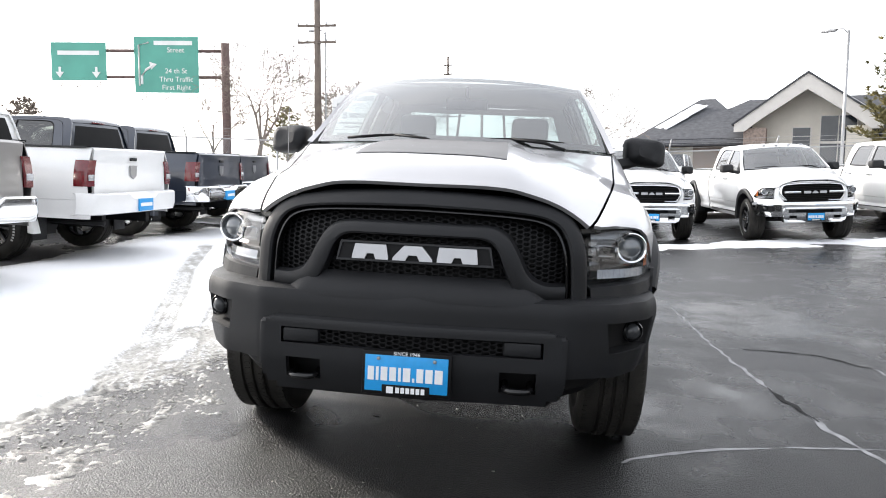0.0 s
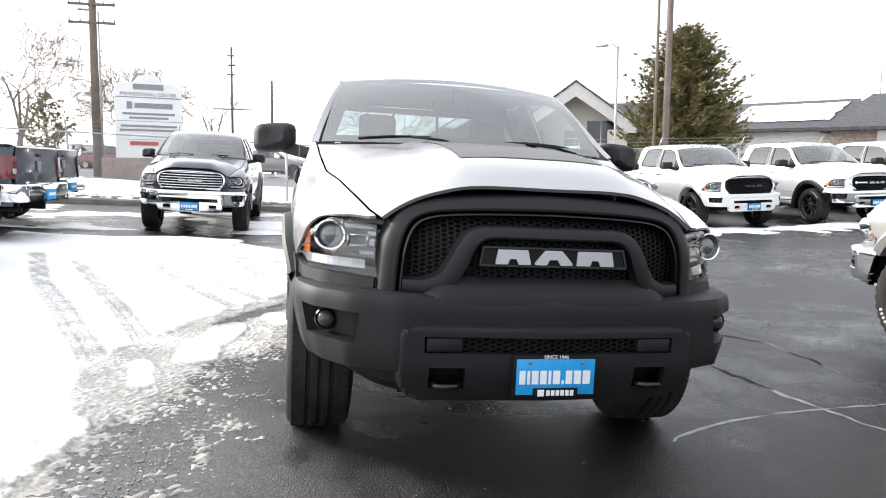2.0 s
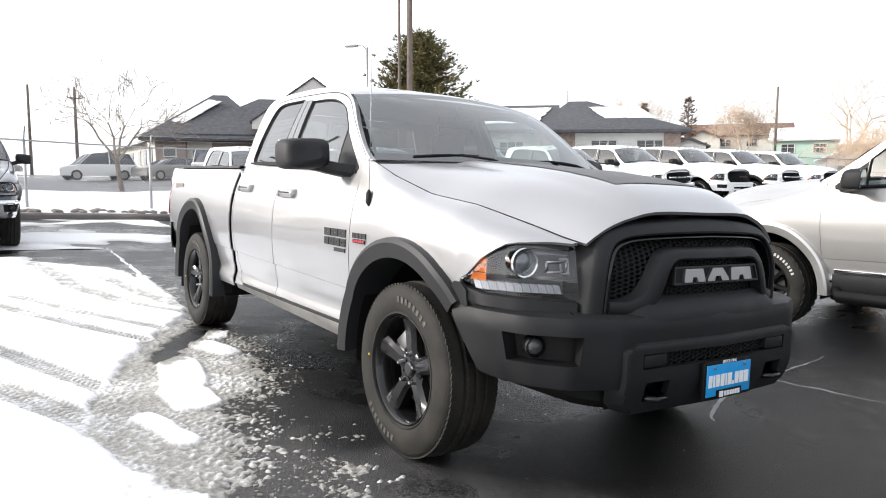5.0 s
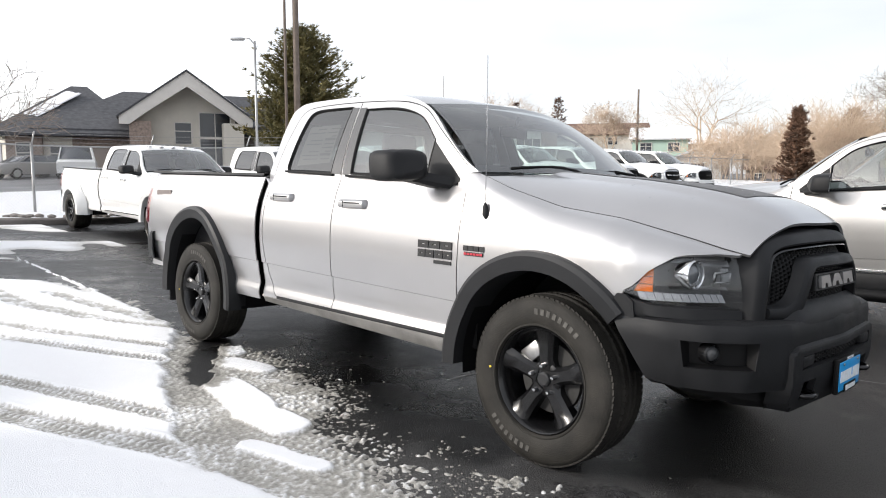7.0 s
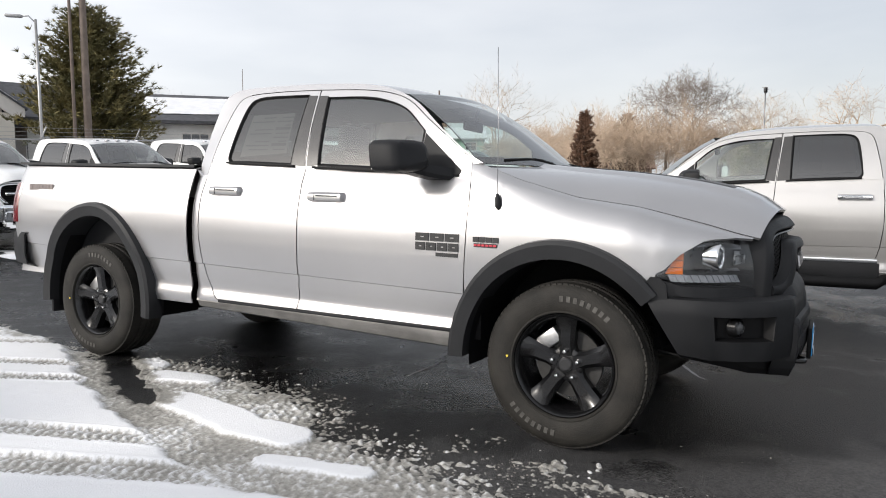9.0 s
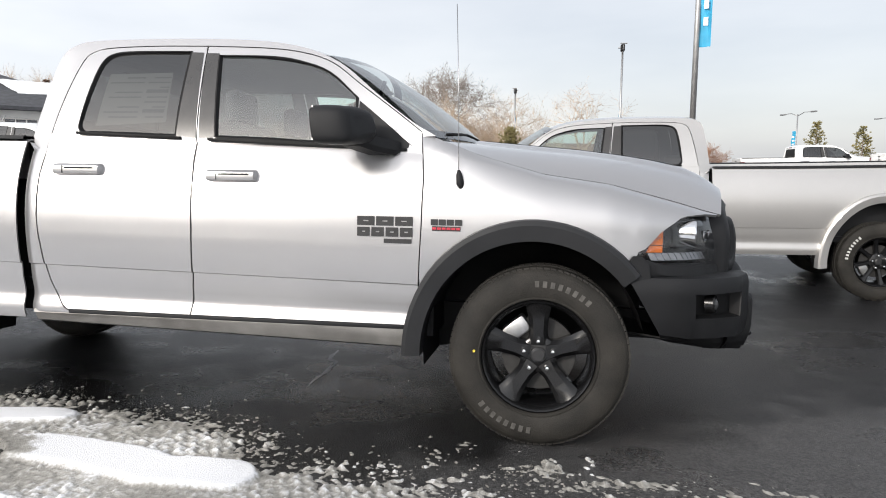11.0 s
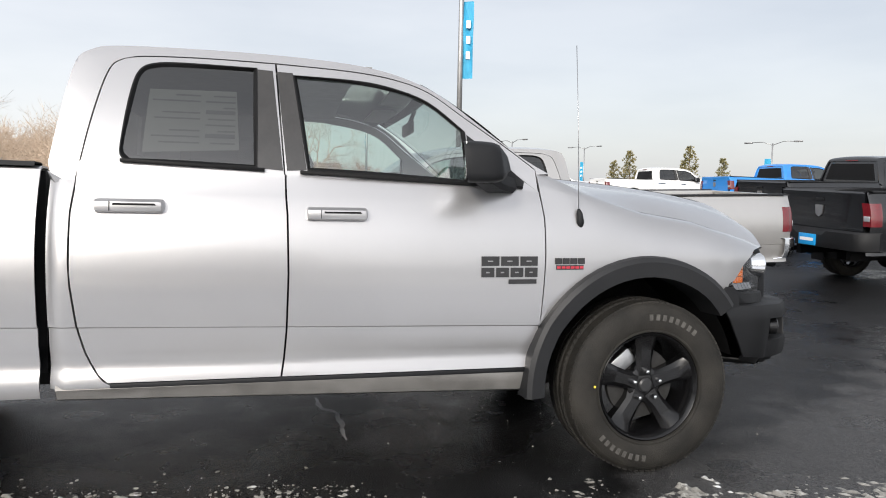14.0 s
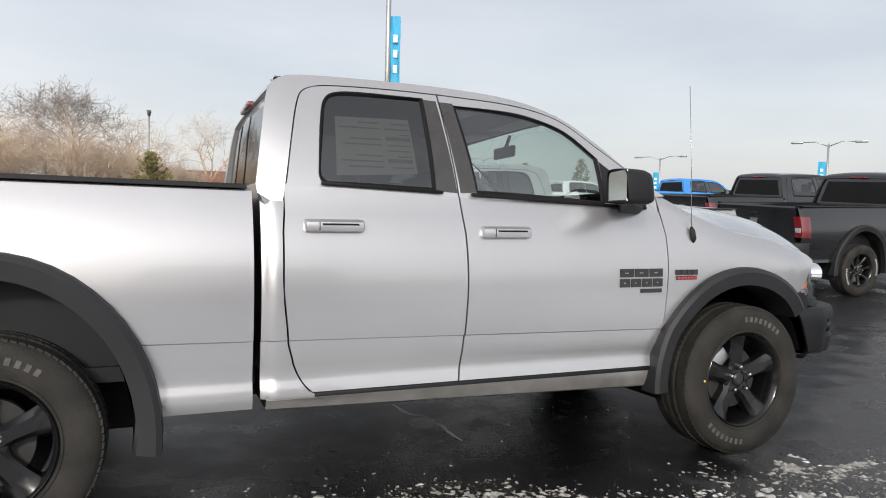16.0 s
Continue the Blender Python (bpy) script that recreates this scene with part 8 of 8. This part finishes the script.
# poles
def util_pole(x, y, hgt, arms, label="weathered wooden utility pole with cross-arms", r=0.16):
    root = thing("utility_pole", label, "pole", pose(x, y, terrain(x, y)))
    bm = bmesh.new()
    tube(bm, [(0, 0, -0.3), (0, 0, hgt)], r, 10, radii=[r, r * 0.7])
    part("pole", bm, WOODPOLE, root)
    for z, w in arms:
        bm = bmesh.new()
        box(bm, -w / 2, w / 2, -0.18, -0.06, z - 0.06, z + 0.06)
        arm = part("cross_arm", bm, WOODPOLE, root)
        for k in (-0.95, -0.5, 0.5, 0.95):
            bm = bmesh.new()
            tube(bm, [(k * w / 2, -0.12, z + 0.05), (k * w / 2, -0.12, z + 0.2)], 0.04, 6)
            part("insulator", bm, GALV, arm)


util_pole(-11.1, 35.5, 13.5, ((7.7, 2.2), (8.6, 2.2), (10.9, 1.4)), r=0.22)
util_pole(-8.2, 77, 13.6, ((6.9, 4.0), (10.6, 0.9), (11.6, 0.9), (12.6, 0.9)))
util_pole(-3.4, 62, 8.3, (), "plain pole far beyond the fence")
util_pole(2.6, 75, 8.6, (), "plain pole far beyond the fence")
util_pole(18.4, 31.6, 16, (), "tall brown utility pole beside a pine", r=0.2)
util_pole(17.9, 31.9, 16, (), "slim pole beside the utility pole", r=0.09)
util_pole(5.5, 66, 7.6, ((6.6, 1.2),), "utility pole beyond the parked cars")
util_pole(66, 38, 9.5, (), "pole among bare trees", r=0.14)
util_pole(60, 62, 12, (), "thin mast behind the pine", r=0.05)


def street_lamp(x, y, hgt, arm, turn, label, banner=None, double=False, r=0.07, flood=False):
    root = thing("street_lamp", label, "lamp post", pose(x, y, terrain(x, y), 0, 0, turn))
    bm = bmesh.new()
    tube(bm, [(0, 0, -0.2), (0, 0, hgt)], r, 10, radii=[r, r * 0.75])
    part("pole", bm, GALV, root)
    for s in ((-1, 1) if double else (-1,)):
        bm = bmesh.new()
        tube(bm, [(0, 0, hgt - 0.15), (s * arm * 0.5, 0, hgt + (0.12 if not flood else -0.05)), (s * arm, 0, hgt + (0.1 if not flood else 0.35))], 0.03, 6)
        a = part("arm", bm, GALV, root)
        bm = bmesh.new()
        if flood:
            box(bm, s * arm - 0.1, s * arm + 0.1, -0.2, 0.2, hgt + 0.33, hgt + 0.37)
        else:
            box(bm, s * (arm + 0.30) - 0.32, s * (arm + 0.30) + 0.32, -0.13, 0.13, hgt + 0.03, hgt + 0.15, 0.05)
        part("lamp_head", bm, GALV, a)
    if flood:
        bm = bmesh.new()
        box(bm, -0.22, 0.22, -0.12, 0.12, hgt + 0.02, hgt + 0.40, 0.03)
        part("lamp_head", bm, BLACK, root)
    if banner:
        z0, z1, w = banner
        bm = bmesh.new()
        grid(bm, [[(0.07 + w * u, 0.05 * math.sin(u * 5 + v * 7), z0 + (z1 - z0) * v) for u in np.linspace(0, 1, 5)] for v in np.linspace(0, 1, 12)])
        bn = part("banner", thicken(bm, 0.01), BANNER, root, "bright blue cloth banner")
        bm = bmesh.new()
        for k in range(3):
            zz = z0 + (z1 - z0) * (0.25 + 0.2 * k)
            box(bm, 0.07 + w * 0.3, 0.07 + w * 0.7, -0.07, 0.07, zz, zz + (z1 - z0) * 0.1)
        part("banner_bars", bm, MARKWHITE, bn)["kind"] = "stuff"
    return root


street_lamp(13.85, 28.1, 6.8, 0.5, -45, "grey street lamp with a single arm")
street_lamp(19.0, -4.17, 12.0, 0.6, -100, "tall grey lot pole with a blue banner", (4.7, 7.2, 0.34), True, 0.10)
street_lamp(56, 3.6, 7.4, 0.7, 0, "flood-light pole with a blue banner", (3.8, 5.6, 0.55), True, 0.07, True)
street_lamp(41, -3.8, 8.2, 0.8, 0, "flood-light pole with a blue banner", (3.4, 5.0, 0.5), True, 0.08, True)
street_lamp(24.8, -32, 4.6, 1.3, 35, "street lamp with two arms and a blue banner", (2.0, 3.6, 0.4), True, 0.07)
street_lamp(44, -36, 5.0, 1.6, 30, "street lamp with two arms and a blue banner", (2.0, 3.8, 0.5), True, 0.07)
street_lamp(70, -32, 6.0, 1.8, 25, "street lamp with two arms and a blue banner", (2.2, 4.4, 0.5), True, 0.07)
street_lamp(60, -20, 5.6, 1.6, 20, "street lamp with two arms and a blue banner", (2.6, 4.2, 0.5), True, 0.07)
street_lamp(-12.5, 42, 9.4, 0.5, 0, "slim street lamp behind bare trees")

# highway sign gantry
gm = pose(-17.45, 37.7, 0.43, 0, 0, 6)
gan = thing("sign_gantry", "brown steel gantry with two green highway signs", "road sign", gm)
bm = bmesh.new()
tube(bm, [(0, 0, -0.3), (0, 0, 9.0)], 0.26, 12)
part("post", bm, RUSTY, gan)
for z in (8.55, 7.0):
    bm = bmesh.new()
    tube(bm, [(0.2, 0, z), (-10.5, 0, z)], 0.10, 8)
    part("beam", bm, RUSTY, gan)
for x0, x1, z0, z1 in ((-5.4, -1.55, 6.05, 9.35), (-10.4, -7.1, 6.75, 9.0)):
    bm = bmesh.new()
    box(bm, x0, x1, -0.22, -0.16, z0, z1)
    pan = part("sign_panel", bm, SIGNGREEN, gan, "green sign panel")
    big = x1 > -3
    bm = bmesh.new()
    if big:
        tube(bm, [(x0 + 0.45, -0.24, z0 + 0.5), (x0 + 0.45, -0.24, z0 + 1.0), (x0 + 0.7, -0.24, z0 + 1.35), (x0 + 1.1, -0.24, z0 + 1.6)], 0.07, 6)
        prism(bm, [(x0 + 1.0, z0 + 1.35), (x0 + 1.35, z0 + 1.68), (x0 + 0.9, z0 + 1.82)], lambda a, b: (a, -0.23, b), 0, 0.02, (0, -1, 0))
        tube(bm, [(x0 + 0.3, -0.24, z0 + 0.4), (x0 + 0.3, -0.24, z1 - 0.5), (x0 + 0.9, -0.24, z1 - 0.35)], 0.05, 6)
    else:
        box(bm, x0 + 0.4, x1 - 0.4, -0.24, -0.22, z1 - 0.75, z1 - 0.5)
        for xx in (x0 + 0.5, x1 - 0.6):
            prism(bm, [(xx - 0.25, z0 + 0.5), (xx + 0.25, z0 + 0.5), (xx, z0 + 0.15)], lambda a, b: (a, -0.23, b), 0, 0.02, (0, -1, 0))
            box(bm, xx - 0.07, xx + 0.07, -0.24, -0.22, z0 + 0.45, z0 + 0.8)
    part("arrow", bm, SIGNWHITE, pan, "white arrow")
    if big:
        for line, z, size in (("Street", z1 - 0.92, 0.42), ("24 th St", z0 + 1.15, 0.42), ("Thru Traffic", z0 + 0.66, 0.42), ("First Right", z0 + 0.18, 0.42)):
            cu = bpy.data.curves.new("sign_text", "FONT")
            cu.body, cu.size, cu.align_x, cu.extrude = line, size, "CENTER", 0.005
            tmp = bpy.data.objects.new("tmp", cu)
            me = bpy.data.meshes.new_from_object(tmp)
            bpy.data.objects.remove(tmp)
            me.materials.append(SIGNWHITE)
            ob = new("sign_text", me)
            ob.parent = pan
            ob.matrix_basis = Matrix.Translation((x0 + 2.5, -0.235, z)) @ Matrix.Rotation(radians(90), 4, "X")
        bm = bmesh.new()
        box(bm, x0 + 1.2, x1 - 0.35, -0.24, -0.22, z1 - 0.5, z1 - 0.25)
        part("name_bar", bm, SIGNWHITE, pan)
    for k in range(3):
        bm = bmesh.new()
        xx = x0 + (x1 - x0) * (0.15 + 0.35 * k)
        tube(bm, [(xx, 0, z0), (xx, 0, z0 - 0.25), (xx, -0.6, z0 - 0.45)], 0.03, 5)
        part("lamp_bracket", bm, RUSTY, gan)

# monument sign of the office centre
ks = thing("monument_sign", "white multi-tenant monument sign on a brick base", "sign", pose(-8.3, 34.2, terrain(-8.3, 34.2), 0, 0, 10))
bm = bmesh.new()
box(bm, -2.2, 2.2, -0.4, 0.4, -0.3, 1.1)
part("base", bm, BRICK, ks)
bm = bmesh.new()
prism(bm, [(-1.55, 1.1), (1.55, 1.1), (1.55, 4.55), (1.1, 4.75), (0.7, 4.78), (0.45, 5.1), (0, 5.25), (-0.45, 5.1), (-0.7, 4.78), (-1.1, 4.75), (-1.55, 4.55)], lambda a, b: (a, -0.25, b), 0.0, 0.5, (0, 1, 0))
part("board", bm, SIGNWHITE, ks)
bm = bmesh.new()
box(bm, -1.5, 1.5, -0.28, -0.25, 4.05, 4.09)
for z in (2.0, 2.9):
    box(bm, -1.5, 1.5, -0.275, -0.25, z, z + 0.02)
box(bm, -0.7, 0.7, -0.28, -0.25, 4.45, 4.72)
part("bars", bm, SIGNGREY, ks)["kind"] = "stuff"
bm = bmesh.new()
box(bm, -1.0, -0.75, -0.28, -0.25, 3.5, 3.85)
box(bm, -0.65, 1.1, -0.28, -0.25, 3.55, 3.80)
for z, w in ((3.22, 1.2), (3.02, 0.9), (2.62, 1.3), (2.42, 1.35)):
    box(bm, -w, w, -0.28, -0.25, z, z + 0.10)
part("name_bars", bm, SIGNGREY, ks)["kind"] = "stuff"
bm = bmesh.new()
box(bm, -0.9, 0.4, -0.28, -0.25, 1.72, 1.92)
part("name_bar", bm, SIGNRED, ks)
cu = bpy.data.curves.new("sign_text", "FONT")
cu.body, cu.size, cu.align_x, cu.extrude = "PROFESSIONAL CENTER", 0.24, "CENTER", 0.005
tmp = bpy.data.objects.new("tmp", cu)
me = bpy.data.meshes.new_from_object(tmp)
bpy.data.objects.remove(tmp)
me.materials.append(SIGNGREY)
ob = new("sign_text", me)
ob.parent = ks
ob.matrix_basis = Matrix.Translation((0, -0.265, 4.15)) @ Matrix.Rotation(radians(90), 4, "X")


# far parked cars
def far_car(x, y, turn, paint, label, tall=False):
    root = thing("car", label, "car", pose(x, y, terrain(x, y) + 0.03, 0, 0, turn), "cars parked beyond the fence")
    L = 4.7
    zr = 1.72 if tall else 1.42
    low = smooth_line([(0, 0.55), (0.05, 0.85), (1.0, 0.98), (1.15, 1.0), (3.9, 1.02), (L - 0.02, 0.98), (L, 0.6)], 3)
    bm = bmesh.new()
    rows = []
    for yy, z in low:
        rows.append([(-0.88, yy, 0.30), (-0.91, yy, 0.6), (-0.88, yy, z - 0.06), (-0.8, yy, z), (0.8, yy, z), (0.88, yy, z - 0.06), (0.91, yy, 0.6), (0.88, yy, 0.30)])
    grid(bm, rows)
    for r in (rows[0], rows[-1]):
        bm.faces.new([bm.verts.new(p) for p in r])
    part("body", bm, paint, root, weld=0.001)
    top = [(1.05, 0.98), (1.85, zr - 0.06), (2.2, zr), (3.6 if not tall else 4.2, zr - 0.02), (4.3 if not tall else 4.55, 1.0)]
    bm = bmesh.new()
    grid(bm, [[(-0.80, yy, 0.97), (-0.66, yy, z), (0.66, yy, z), (0.80, yy, 0.97)] for yy, z in top])
    part("cabin_glass", bm, DARKGLASS, root)
    bm = bmesh.new()
    grid(bm, [[(-0.66, yy, z + 0.004), (0.66, yy, z + 0.004)] for yy, z in top[1:4]])
    for a, b in (((1.05, 0.98), (1.85, zr - 0.06)), ((2.9, 1.0), (2.9, zr)), ((3.6 if not tall else 4.2, zr - 0.02), (4.3 if not tall else 4.55, 1.0))):
        for s in (-1, 1):
            tube(bm, [(s * 0.805, a[0], max(a[1], 0.98)) if a[1] < 1.1 else (s * 0.67, a[0], a[1]), (s * 0.67, b[0], b[1]) if b[1] > 1.1 else (s * 0.805, b[0], 1.0)], 0.035, 5)
    part("roof", thicken(bm, 0.01), paint, root)
    for yy in (0.9, 3.75):
        for s in (-1, 1):
            bm = bmesh.new()
            lathe(bm, [(0.0, -0.1), (0.2, -0.11), (0.32, -0.1), (0.33, 0.1), (0.0, 0.1)], 20)
            bmesh.ops.translate(bm, verts=bm.verts, vec=(s * 0.82, yy, 0.33))
            w = part("wheel", bm, RUBBER, root)
            bm = bmesh.new()
            lathe(bm, [(0.0, -0.115), (0.2, -0.115), (0.21, -0.10)], 16)
            bmesh.ops.transform(bm, matrix=Matrix.Translation((s * 0.82, yy, 0.33)) @ (Matrix.Rotation(math.pi, 4, "Z") if s > 0 else Matrix.Identity(4)), verts=bm.verts)
            part("rim", bm, GALV, w)
    return root


far_car(2.0, 46.5, -80, WHITE, "white sport-utility car parked beyond the snow", True)
far_car(6.4, 44.5, -70, GREYPAINT, "grey saloon car parked by the office building")
far_car(10.2, 41.5, 160, WHITE, "white estate car parked by the office building", True)
far_car(-2.0, 70, 80, REDPAINT, "dark red car far across the road", True)
far_car(1.5, 71, 80, GREYPAINT, "grey car far across the road", True)
far_car(-14.5, 52, 60, GREYPAINT, "grey car far behind the trees", True)
far_car(-12.0, 50, 70, REDPAINT, "red car far behind the trees", True)
tagged(copy_thing(L1, pose(-1.5, 50, terrain(-1.5, 50) + 0.03, 0, 0, 95)), "grey pickup truck parked across the road")
